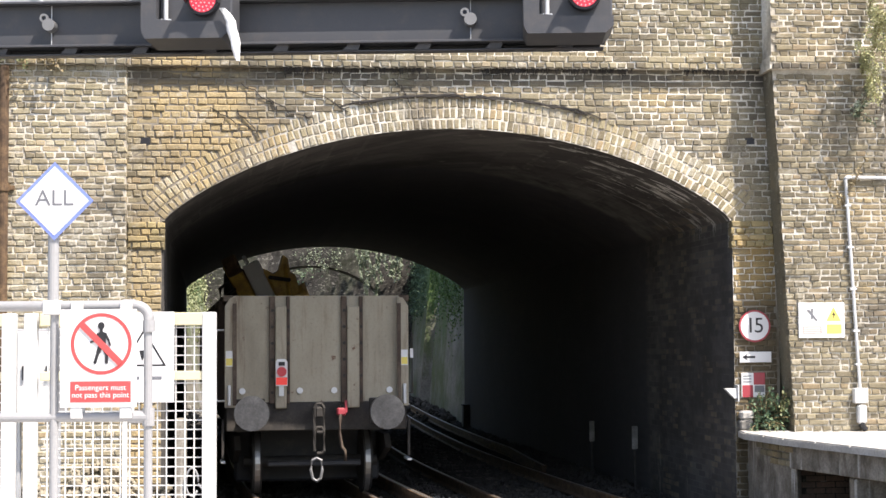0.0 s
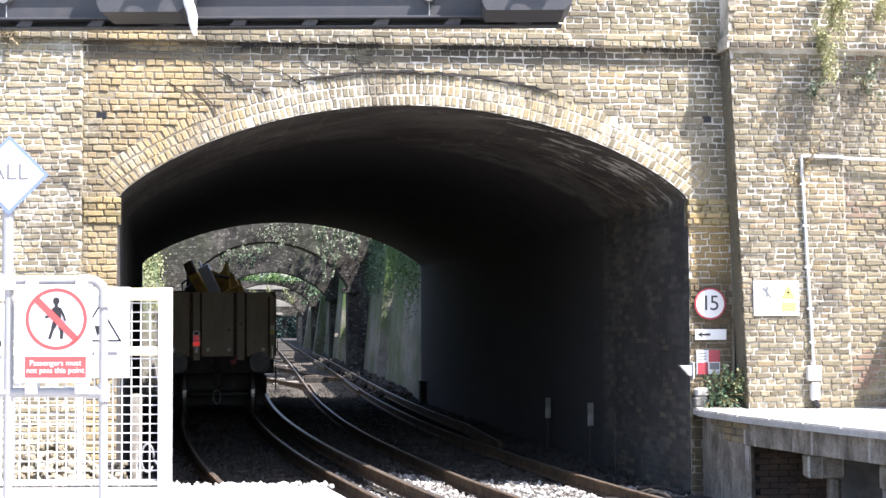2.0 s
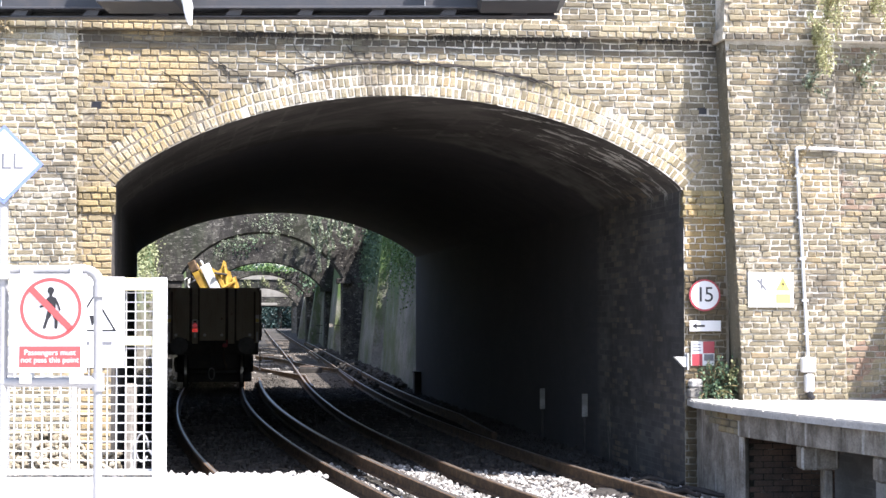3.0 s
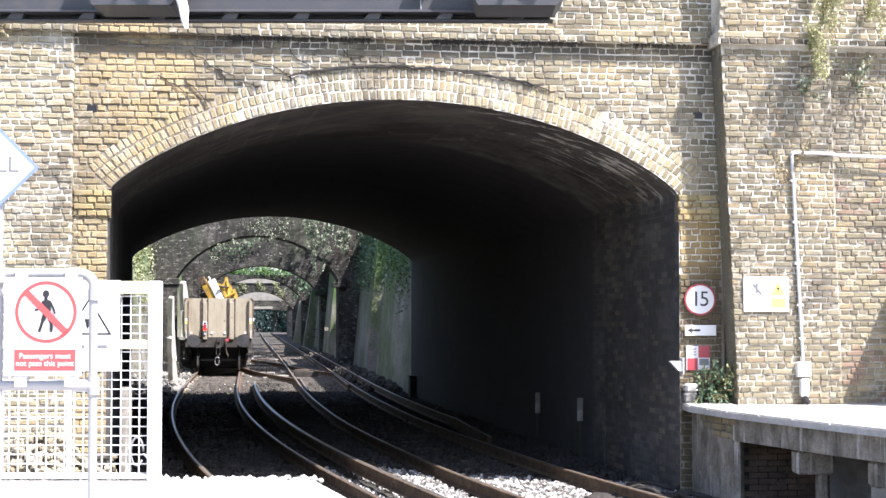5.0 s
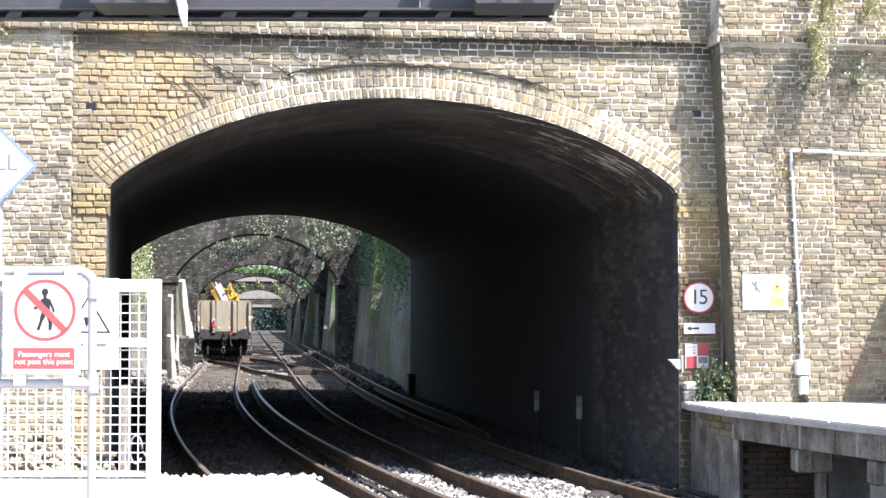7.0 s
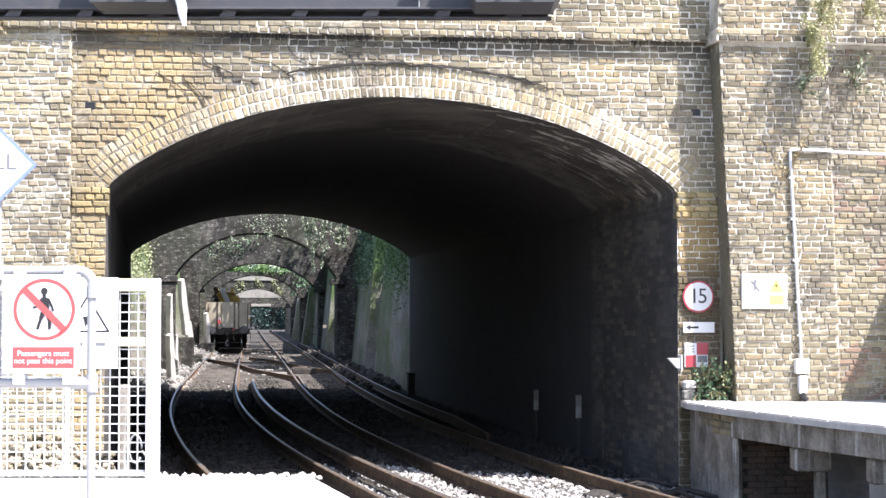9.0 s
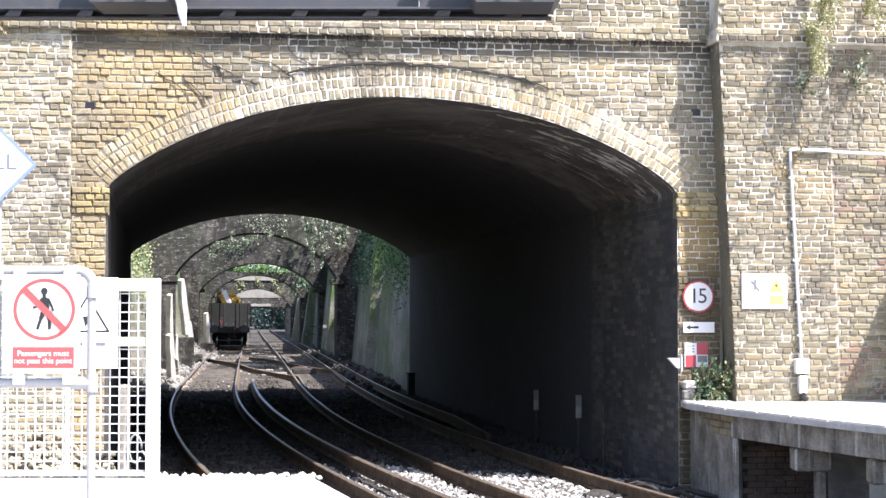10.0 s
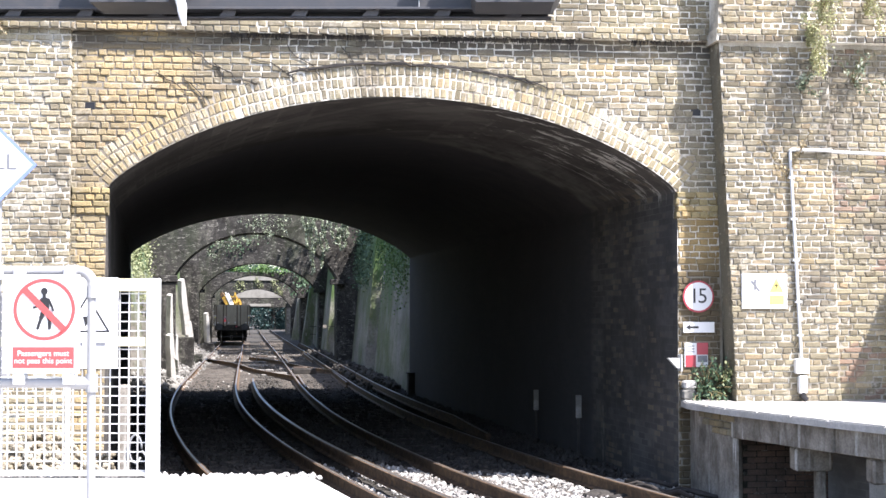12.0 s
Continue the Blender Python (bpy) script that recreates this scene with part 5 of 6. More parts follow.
    for y in (1.0, 2.8, 11.1, 12.9):
        bm = tube((-0.9, 0, 0), (0.9, 0, 0), 0.075, 16)
        for sx in (-1, 1):
            tube((sx * 0.70, 0, 0), (sx * 0.80, 0, 0), 0.42, 32, bm)
            tube((sx * 0.68, 0, 0), (sx * 0.70, 0, 0), 0.445, 32, bm)
            for k in range(6):
                a = math.pi * k / 3
                tube((sx * 0.81, 0.22 * math.cos(a), 0.22 * math.sin(a)), (sx * 0.80, 0.22 * math.cos(a), 0.22 * math.sin(a)), 0.05, 8, bm)
        ws = part("wheelset", bm, [WAGON_D], w, "worn steel wheelset", pose(0, y, 0.42))
        for sx in (-1, 1):
            part("tread", disc(0, 0, 0.423, -0.035, 0.035, 32, 0.39), RAILTOP, ws, "polished wheel tread", pose(sx * 0.735, 0, 0, 0, 0, 90))
        wheels.append((ws, y))
    part("brake_gear", box(-1.0, 1.0, 1.5, 1.8, 0.1, 0.86, 0.03), GANTRY_D, w)
    part("brake_beam", box(-0.62, 0.62, 0.42, 0.5, 0.34, 0.42, 0.02), GANTRY_D, w)
    part("inner_lining", box(-1.08, 1.08, 0.2, L - 0.2, 1.2, 1.9), WAGON_D, w, "dark load of spoil")
    return w, wheels


WAGON_THING, WHEELS = wagon()


def lower_body(z):
    return 1.95 + 0.92 * (z - 1.95) if z > 0.8 else 1.115 * z


def settle(ob):
    """Bring the wagon's upper works to their true height over the wheels."""
    for c in ob.children:
        if c.name.startswith("wheelset"):
            continue
        zs = [v.co.z for v in c.data.vertices]
        mid = (min(zs) + max(zs)) / 2
        small = max(zs) - min(zs) < 0.6
        for v in c.data.vertices:
            v.co.z = v.co.z + lower_body(mid) - mid if small else lower_body(v.co.z)
        settle(c)


settle(WAGON_THING)


def digger_arm():
    """Folded yellow plant lying in the wagon; it rides at the wagon's middle."""
    g = empty("yellow_grab", pose(0, 27, 0), "folded yellow digger arms riding in the wagon", "digger arm")

    def limb(name, p, q, w, h, mat, label=""):
        p, q = Vector(p), Vector(q)
        d = q - p
        m = Matrix.Translation((p + q) / 2) @ d.to_track_quat("Z", "X").to_matrix().to_4x4()
        return part(name, box(-w / 2, w / 2, -h / 2, h / 2, -d.length / 2, d.length / 2, 0.02), mat, g, label, m)

    limb("boom", (0.05, 0, 1.9), (-0.82, 0.2, 3.46), 0.26, 0.26, YELLOW)
    limb("boom_cap", (-0.72, -0.16, 3.25), (-0.86, -0.1, 3.56), 0.26, 0.12, RUST)
    limb("ram", (0.28, -0.2, 1.9), (-0.46, 0.0, 3.46), 0.30, 0.13, SIGNWHITE, "pale hydraulic ram")
    limb("ram_rod", (-0.50, 0.1, 3.45), (-0.58, 0.12, 3.60), 0.07, 0.07, GALV)
    part("grab_shell", prism([(-0.32, 1.9), (-0.26, 2.7), (-0.22, 3.36), (-0.04, 3.26), (0.05, 3.34), (0.12, 3.60), (0.20, 3.55), (0.25, 3.30), (0.34, 3.25), (0.40, 3.05), (0.50, 3.12), (0.60, 2.85), (0.66, 2.5), (0.66, 1.9)], -0.1, 0.30), YELLOW, g, "jagged yellow grab shell")
    limb("arm", (0.52, -0.16, 1.9), (-0.06, -0.12, 3.20), 0.14, 0.12, YELLOW)
    limb("tine", (0.30, -0.18, 2.4), (0.16, -0.12, 3.46), 0.07, 0.10, YELLOW)
    limb("tine", (0.56, -0.18, 2.3), (0.42, -0.12, 3.06), 0.07, 0.10, YELLOW)
    limb("link", (0.10, -0.15, 2.4), (0.02, -0.12, 3.0), 0.06, 0.08, RUST)
    limb("pin", (-0.15, -0.25, 3.2), (0.25, -0.2, 3.15), 0.07, 0.07, WAGON_D)
    limb("bracket", (0.10, -0.2, 2.75), (0.52, -0.2, 2.95), 0.08, 0.1, YELLOW)
    part("hose", pipe([(-0.72, -0.1, 2.6), (-0.98, -0.1, 2.75), (-1.0, -0.1, 3.0), (-0.85, -0.1, 3.12), (-0.75, -0.1, 2.95)], 0.035, 8), SIGNBLACK, g, "black hydraulic hose", smooth=True)
    part("hose", pipe([(-0.6, -0.15, 2.6), (-0.85, -0.15, 2.65), (-0.92, -0.15, 2.85), (-0.72, -0.15, 3.0)], 0.03, 8), SIGNBLACK, g, "black hydraulic hose", smooth=True)
    # dark backing added so the arms read as one shaded mass
    part("slew_frame", prism([(-0.9, 1.9), (0.45, 1.9), (0.4, 2.95), (0.12, 3.06), (-0.02, 3.2), (-0.18, 3.26), (-0.28, 3.42), (-0.55, 3.36), (-0.72, 3.46), (-0.9, 3.3)], 0.35, 0.9), WAGON_D, g, "dark backing that fills the gaps between the arms")
    part("counterweight", box(-0.9, 0.9, 0.1, 1.6, 1.9, 2.55, 0.06), WAGON_D, g)
    return g


GRAB = digger_arm()

# ---- loose stones and growth ----
ICO_V, ICO_F = None, None


def ico():
    global ICO_V, ICO_F
    if ICO_V is None:
        bm = bmesh.new()
        bmesh.ops.create_icosphere(bm, subdivisions=1, radius=1.0)
        bm.verts.ensure_lookup_table()
        ICO_V = np.array([v.co[:] for v in bm.verts])
        ICO_F = np.array([[v.index for v in f.verts] for f in bm.faces])
        bm.free()
    return ICO_V, ICO_F


def mesh_arrays(name, verts, faces, mat, parent=None):
    me = bpy.data.meshes.new(name)
    me.from_pydata(verts.tolist() if hasattr(verts, "tolist") else verts, [], faces.tolist() if hasattr(faces, "tolist") else faces)
    me.materials.append(mat)
    ob = new(name, me)
    ob.parent = parent
    return ob


def stones(name, places, sizes, mat, label, seed=1):
    """Many angular stones in one mesh of kind stuff."""
    rng = np.random.default_rng(seed)
    V, Fc = ico()
    n = len(places)
    v = V[None] * rng.uniform(0.72, 1.2, (n, len(V), 1)) * rng.uniform(0.6, 1.2, (n, 1, 3)) * np.asarray(sizes)[:, None, None]
    a = rng.uniform(0, 6.28, n)
    c, s = np.cos(a)[:, None], np.sin(a)[:, None]
    v = np.stack([v[..., 0] * c - v[..., 1] * s, v[..., 0] * s + v[..., 1] * c, v[..., 2]], -1) + np.asarray(places)[:, None, :]
    f = Fc[None] + (np.arange(n) * len(V))[:, None, None]
    ob = mesh_arrays(name, v.reshape(-1, 3), f.reshape(-1, 3), mat)
    return tagged(ob, label, "ballast", kind="stuff")


def stone_mat():
    k = Mat("loose_ballast_stone", 0.9)
    g = k.n("ShaderNodeNewGeometry")
    c = k.ramp(g.outputs["Random Per Island"], [(0.0, (0.09, 0.083, 0.075)), (0.4, (0.24, 0.228, 0.21)), (0.75, (0.42, 0.405, 0.38)), (1.0, (0.60, 0.585, 0.56))])
    p = k.pos()
    oil = k.grey(k.noise(p, 0.9, 4), 0.50, 0.64, 0, 0.55)
    k.color(k.mix(oil, c, (0.05, 0.042, 0.035)))
    k.bump(k.noise(p, 70, 3), 0.4, 0.006)
    return k.m


LOOSE = stone_mat()
MIDSTONE = mottled("dull_cutting_ballast", (0.022, 0.02, 0.017), (0.048, 0.043, 0.036), (0.12, 0.11, 0.095), 0.5, 0.9, 0.3)
# darker copy of the ballast, toned for the bridge's shade
SHADESTONE = mottled("shade_dark_oily_ballast", (0.02, 0.018, 0.016), (0.04, 0.036, 0.032), (0.075, 0.068, 0.06), 1.2, 0.9, 0.3)


def scatter_ballast():
    rng = np.random.default_rng(4)

    def lay(n, d0, d1, lo, hi, r0, r1, name, label, seed, mat=None, edge=0):
        d = rng.uniform(d0, d1, n)
        o = rng.uniform(lo, hi, n)
        x = np.interp(d, _d, _x) + o
        keep = np.ones(n, bool)
        two = np.array([second_off(q) for q in d])
        for r, far in ((-0.7525, 0), (0.7525, 0), (-0.7525, 1), (0.7525, 1), (1.24, 0)):
            off = r + far * two
            keep &= np.abs(o - off * 1.03) > 0.085
        # pale and dark stones swap along the sun's slanted edge, painting the bridge's shade
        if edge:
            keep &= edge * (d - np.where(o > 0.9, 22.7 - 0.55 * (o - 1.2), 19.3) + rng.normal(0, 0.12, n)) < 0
        r = rng.uniform(r0, r1, n)
        z = GROUND_Z + rng.uniform(-0.01, 0.035, n)
        # a low shoulder of stone between the tracks
        z -= np.where(d > 46, 0.022, 0.0)
        z += 0.05 * np.exp(-((o - 1.75) / 0.35) ** 2)
        stones(name, np.stack([x, d, z], -1)[keep], r[keep], mat or LOOSE, label, seed)

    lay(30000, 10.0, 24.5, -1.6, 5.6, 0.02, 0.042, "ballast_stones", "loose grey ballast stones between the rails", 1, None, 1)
    lay(18500, 17.8, 46.0, -2.2, 5.6, 0.03, 0.055, "ballast_stones", "oily ballast stones, darkened for the shade inside the bridge", 2, SHADESTONE, -1)
    lay(15000, 45.0, 100.0, -2.4, 6.4, 0.03, 0.06, "ballast_stones", "loose ballast stones in the cutting", 3, MIDSTONE)


scatter_ballast()


SPOIL = mottled("pale_dusty_spoil", (0.13, 0.11, 0.075), (0.28, 0.24, 0.17), (0.50, 0.46, 0.38), 1.8, 0.95, 0.4)


def rubble():
    """Pale broken masonry heaped along the foot of the west wall."""
    rng = np.random.default_rng(9)
    n = 2800
    d = rng.uniform(43, 92, n)
    o = rng.uniform(0, 1, n) ** 1.5
    x = np.interp(d, [40.7, 68, 92], [-8.5, -11.6, -14.4]) + 0.05 + o * 1.7
    z = GROUND_Z + (1 - o) * rng.uniform(0.1, 0.6, n)
    r = rng.uniform(0.03, 0.06, n) + rng.random(n) ** 5 * 0.14
    stones("rubble", np.stack([x, d, z], -1), r, STONE, "pale broken masonry along the cutting wall", 5)
    n = 900
    d = rng.uniform(44, 90, n)
    x = np.interp(d, [43.6, 68, 92], [-0.9, -3.9, -7.0]) - 0.1 - rng.uniform(0, 1, n) ** 1.4 * 1.0
    stones("rubble", np.stack([x, d, GROUND_Z + rng.uniform(0, 0.22, n)], -1), rng.uniform(0.04, 0.13, n), MIDSTONE, "broken stone along the cutting wall", 6)
    # chips and dust along the near platform's end
    n = 420
    x = rng.uniform(-3.3, -0.78, n)
    stones("platform_chippings", np.stack([x, 10.31 + rng.uniform(-0.05, 0.04, n), 0.915 + rng.uniform(-0.005, 0.01, n)], -1), rng.uniform(0.008, 0.028, n), COPING, "white stone chippings at the platform's end", 7)
    # pale spoil at the foot of the west pier
    n = 3600
    u = rng.uniform(-6.6, -3.9, n)
    y = -rng.uniform(0, 1, n) ** 1.3 * 1.9 - 0.12
    z = GROUND_Z + np.clip(0.75 + 0.42 * y + 0.15 * np.sin(u * 5), 0, 1.2) * rng.uniform(0.4, 1.0, n)
    P = np.array([(FACE @ Vector(q))[:] for q in zip(u, y, z)])
    stones("spoil_heap", P, rng.uniform(0.02, 0.065, n), SPOIL, "pale stones and spoil at the foot of the pier", 8)


rubble()


def leaves(name, centres, spread, n, size, mat, label, category, seed=1, droop=0.0, kind="stuff"):
    """Clumps of small folded leaves round the centres, in one mesh."""
    rng = np.random.default_rng(seed)
    C = np.asarray(centres, float)
    i = rng.integers(0, len(C), n)
    p = C[i] + rng.normal(0, 1, (n, 3)) * np.asarray(spread)
    p[:, 2] -= np.abs(rng.normal(0, 1, n)) * droop
    a = rng.normal(0, 1, (n, 3))
    a[:, 2] -= 0.7
    a /= np.linalg.norm(a, axis=1)[:, None]
    b = np.cross(a, rng.normal(0, 1, (n, 3)))
    b /= np.linalg.norm(b, axis=1)[:, None]
    c = np.cross(a, b)
    s = (size * rng.uniform(0.6, 1.4, n))[:, None]
    v = np.stack([p, p + a * s * 0.5 + b * s * 0.38 + c * s * 0.1, p + a * s, p + a * s * 0.5 - b * s * 0.38 + c * s * 0.1], 1)
    f = np.arange(n * 4).reshape(n, 4)
    f = np.concatenate([f[:, [0, 1, 2]], f[:, [0, 2, 3]]])
    return tagged(mesh_arrays(name, v.reshape(-1, 3), f, mat), label, category, kind=kind)


def ivy_growth():
    rng = np.random.default_rng(3)
    # hanging curtain at the head of the first far arch: strands of different length
    cs = []
    for x, ln in ((-5.78, 0.7), (-5.62, 1.35), (-5.44, 2.5), (-5.30, 1.6), (-5.02, 2.2), (-4.86, 1.5), (-4.62, 1.0), (-4.42, 1.25), (-4.27, 1.45), (-4.1, 1.35), (-3.98, 0.9)):
        for j in range(int(ln / 0.06)):
            cs.append((x + rng.normal(0, 0.03) + 0.05 * math.sin(j * 0.35 + 9 * x), 66.8 + rng.uniform(-0.15, 0.15), 6.05 - j * 0.06))
    cs += [(x, 66.9, 6.1 + rng.normal(0, 0.1)) for x in np.linspace(-5.9, -3.9, 22)]
    leaves("ivy_curtain", cs, (0.022, 0.06, 0.04), 6500, 0.06, HANGIVY, "pale grey-green ivy strands hanging over the brick arch", "ivy", 11)
    cs = []
    for x, z in ((-8.2, 5.7), (-7.9, 5.9), (-7.6, 5.8), (-7.3, 5.6), (-7.0, 5.9), (-6.8, 5.5), (-7.5, 6.1), (-6.6, 6.0)):
        cs += [(x + rng.normal(0, 0.16), 66.95, z + rng.normal(0, 0.12)) for _ in range(3)]
    leaves("ivy_growth", cs, (0.11, 0.1, 0.11), 480, 0.06, HANGIVY, "straggling ivy across the dark brick face", "ivy", 12)
    cs = []
    for x, z in ((-9.35, 4.85), (-9.1, 4.95), (-8.9, 5.05), (-8.45, 5.05), (-8.3, 5.1), (-7.8, 5.2), (-7.2, 5.3), (-9.6, 4.5)):
        cs += [(x + rng.normal(0, 0.1), 67.1, z + rng.normal(0, 0.07)) for _ in range(2)]
    leaves("weed_growth", cs, (0.08, 0.1, 0.07), 420, 0.06, HANGIVY, "pale weeds rooted in the arch ring", "weeds", 13)
    # east wall: ivy column and green skirts
    cs = [(float(np.interp(d, [55.6, 61], [-1.0, -1.6])) + 0.08 * z - 0.25, d, z) for d in np.linspace(56.2, 60.8, 9) for z in np.linspace(2.2, 5.9, 16) if rng.random() < 0.7]
    cs += [(float(np.interp(d, [61, 68], [-3.05, -3.95])) + 0.08 * z, d, z) for d in np.linspace(61.5, 67, 8) for z in np.linspace(3.4, 5.9, 10) if rng.random() < 0.6]
    leaves("ivy_growth", cs, (0.14, 0.4, 0.25), 8000, 0.085, IVY, "thick ivy climbing the retaining wall", "ivy", 14)
    cs = [(float(np.interp(d, [43.6, 68], [-0.9, -3.9])) + 0.05, d, z) for d in np.linspace(45, 54.5, 20) for z in np.linspace(3.6, 5.7, 7) if rng.random() < 0.5]
    leaves("moss_growth", cs, (0.06, 0.12, 0.3), 4500, 0.06, GRASS, "green growth trailing down the retaining wall", "ivy", 15, 0.5)
    # west wall: pale sunlit creeper
    cs = [(float(np.interp(d, [40.7, 68], [-8.6, -12.0])) + 0.05 - 0.06 * z, d, z) for d in np.linspace(42, 62, 14) for z in np.linspace(2.4, 7.0, 12) if rng.random() < 0.8]
    leaves("creeper_growth", cs, (0.18, 0.5, 0.3), 12000, 0.085, WEED, "pale sunlit creeper over the cutting wall", "creeper", 16)
    # weeds on the further arches
    cs = [(x, 91.8, 6.0 + rng.normal(0, 0.2)) for x in np.linspace(-13, -10.5, 6)]
    leaves("weed_growth", cs, (0.25, 0.3, 0.25), 260, 0.13, IVY, "weeds along the second arch", "weeds", 17)
    cs = [(x + rng.normal(0, 0.15), 122.2, 5.25 + rng.uniform(0, 0.45)) for x in (-16.3, -16.0, -15.6, -15.2, -14.6, -13.7, -13.5, -13.3, -13.1, -12.2)]
    leaves("weed_growth", cs, (0.22, 0.3, 0.18), 1500, 0.13, GRASS, "bright yellow-green shrub on the third arch", "weeds", 18)
    cs = [(x + rng.normal(0, 0.1), 149.8, z + rng.normal(0, 0.12)) for x, z in ((-18.9, 4.9), (-18.6, 4.7), (-19.2, 4.3), (-17.4, 5.0), (-17.2, 4.8), (-15.6, 4.8), (-15.4, 4.4), (-15.1, 4.1))]
    leaves("weed_growth", cs, (0.15, 0.1, 0.22), 700, 0.12, WEED, "weeds hanging on the stone-capped arch", "weeds", 61)
    cs = [(float(np.interp(d, [92, 147], [-7.2, -13.9])), d, z) for d in np.linspace(98, 145, 20) for z in np.linspace(4.2, 7, 7) if rng.random() < 0.6]
    leaves("ivy_growth", cs, (0.2, 0.8, 0.3), 1500, 0.22, IVY, "ivy on the far retaining wall", "ivy", 19)


ivy_growth()


def wall_weeds():
    """Tufts rooted in the brick joints of the station side."""
    rng = np.random.default_rng(21)

    def tuft(name, u, z, y, n_stalk, length, mat, label, seed, fall=0.7):
        t = empty(name, FACE @ pose(u, y, z), label, "wall plant")
        bm = bmesh.new()
        cs = []
        for k in range(n_stalk):
            p = Vector((0, 0, 0))
            d = Vector((rng.normal(0, 0.07 if fall > 0.9 else 0.25), -rng.uniform(0.2, 0.6), rng.uniform(-0.2, 0.9))).normalized()
            pts = [p.copy()]
            for j in range(7):
                p = p + d * length * rng.uniform(0.1, 0.2)
                d = (d + Vector((rng.normal(0, 0.05 if fall > 0.9 else 0.15), 0.02, -fall * 0.3))).normalized()
                pts.append(p.copy())
                cs.append(p[:])
            pipe(pts, 0.005, 4, bm)
        part("stem", bm, DRY, t)
        lv = leaves("foliage", cs, (0.02, 0.02, 0.04), n_stalk * (130 if mat is PALEWEED else 42 if mat is WEED else 30), 0.026 if mat is PALEWEED else 0.04, mat, "", "", seed)
        del lv["kind"]
        lv.parent = t
        return t

    tuft("wall_plant", 4.50, 5.90, BUT_Y - 0.04, 8, 0.75, PALEWEED, "pale feathery weed hanging from the brick wall", 22, 1.0)
    tuft("wall_plant", 4.54, 5.50, BUT_Y - 0.10, 8, 0.70, PALEWEED, "pale feathery weed hanging from the brick wall", 23, 1.0)
    tuft("wall_plant", 4.40, 5.20, BUT_Y - 0.03, 8, 0.60, PALEWEED, "pale feathery weed hanging from the brick wall", 32, 1.0)
    tuft("wall_plant", 4.46, 4.98, BUT_Y - 0.03, 6, 0.4, PALEWEED, "pale weed growing from a brick joint", 24, 1.0)
    tuft("wall_plant", 4.34, 4.70, BUT_Y - 0.02, 6, 0.30, HANGIVY, "grey-green weed growing from a brick joint", 33, 0.4)
    tuft("wall_plant", 5.02, 4.78, RW_Y, 7, 0.40, HANGIVY, "grey-green weed growing from a brick joint", 25, 0.4)
    tuft("wall_plant", 5.12, 5.6, BUT_Y - 0.04, 7, 0.70, PALEWEED, "pale green weed growing from the brick wall", 26, 1.0)
    tuft("wall_plant", 4.14, 3.62, BUT_Y - 0.01, 4, 0.55, DRY, "dry twig sprouting beside the conduit", 34, 0.1)
    tuft("wall_plant", 3.20, 1.0, -0.08, 16, 0.42, IVY, "dark leafy shrub at the platform's corner", 27, 0.25)
    tuft("wall_plant", 3.36, 1.02, -0.06, 12, 0.40, IVY, "dark leafy shrub at the platform's corner", 28, 0.2)
    tuft("wall_plant", 3.42, 1.05, -0.05, 8, 0.40, WEED, "pale weed at the platform's corner", 29, 0.1)
    tuft("wall_plant", -5.35, 5.46, -0.12, 10, 0.35, DRY, "dry weed on the string course", 30, 0.8)
    tuft("wall_plant", -5.7, 5.48, -0.12, 10, 0.32, WEED, "weed rooted on the string course", 31, 0.5)


wall_weeds()


def far_trees():
    """Trees past the end of the cutting."""
    rng = np.random.default_rng(33)
    for k in range(9):
        x, d, h = -41 + k * 3.2 + rng.uniform(-1, 1), rng.uniform(220, 245), rng.uniform(7, 11)
        t = empty("tree", pose(x, d, GROUND_Z), "distant broadleaf tree beyond the cutting", "tree", "trees past the cutting")
        bm = tube((0, 0, 0), (0, 0, h * 0.6), 0.35, 8, None, 0.15)
        for j in range(6):
            a = rng.uniform(0, 6.28)
            tube((0, 0, h * (0.25 + 0.06 * j)), (2.2 * math.cos(a), 2.2 * math.sin(a), h * (0.5 + 0.06 * j)), 0.12, 5, bm, 0.04)
        part("trunk", bm, SLEEPER, t)
        cs = [(rng.normal(0, 1.9), rng.normal(0, 1.9), h * rng.uniform(0.03, 1.0)) for _ in range(34)]
        lv = leaves("crown", cs, (0.8, 0.8, 0.7), 6000, 0.32, FARLEAF, "", "", 40 + k)
        del lv["kind"]
        lv.parent = t


far_trees()


def bank_shade_trees():
    """Unseen broadleaf trees east of the cutting, crowns over its edge to shade it."""
    rng = np.random.default_rng(35)
    for k, (x, d, h) in enumerate(((-0.2, 60.5, 12.5), (-3.6, 84.5, 12.5), (-6.2, 101.5, 13.0), (-6.9, 107.5, 12.5))):
        t = empty("tree", pose(x, d, 5.5), "unseen broadleaf tree on the bank, placed to shade the cutting", "tree", "trees on the bank")
        bm = tube((0, 0, 0), (0, 0, (h - 5.5) * 0.75), 0.22, 8, None, 0.09)
        for j in range(7):
            a = rng.uniform(0, 6.28)
            tube((0, 0, 1.2 + 0.5 * j), (2.0 * math.cos(a), 2.0 * math.sin(a), 2.6 + 0.55 * j), 0.08, 5, bm, 0.03)
        part("trunk", bm, SLEEPER, t)
        cs = [(rng.normal((-0.9, -2.6, -3.2, -3.2)[k], 1.4), rng.normal(0, 1.6), rng.uniform(2.4, h - 5.5)) for _ in range(50)]
        lv = leaves("crown", cs, (0.5, 0.5, 0.35), (4000, 6500, 9000, 9000)[k], 0.26, IVY, "", "", 70 + k)
        del lv["kind"]
        lv.parent = t


bank_shade_trees()


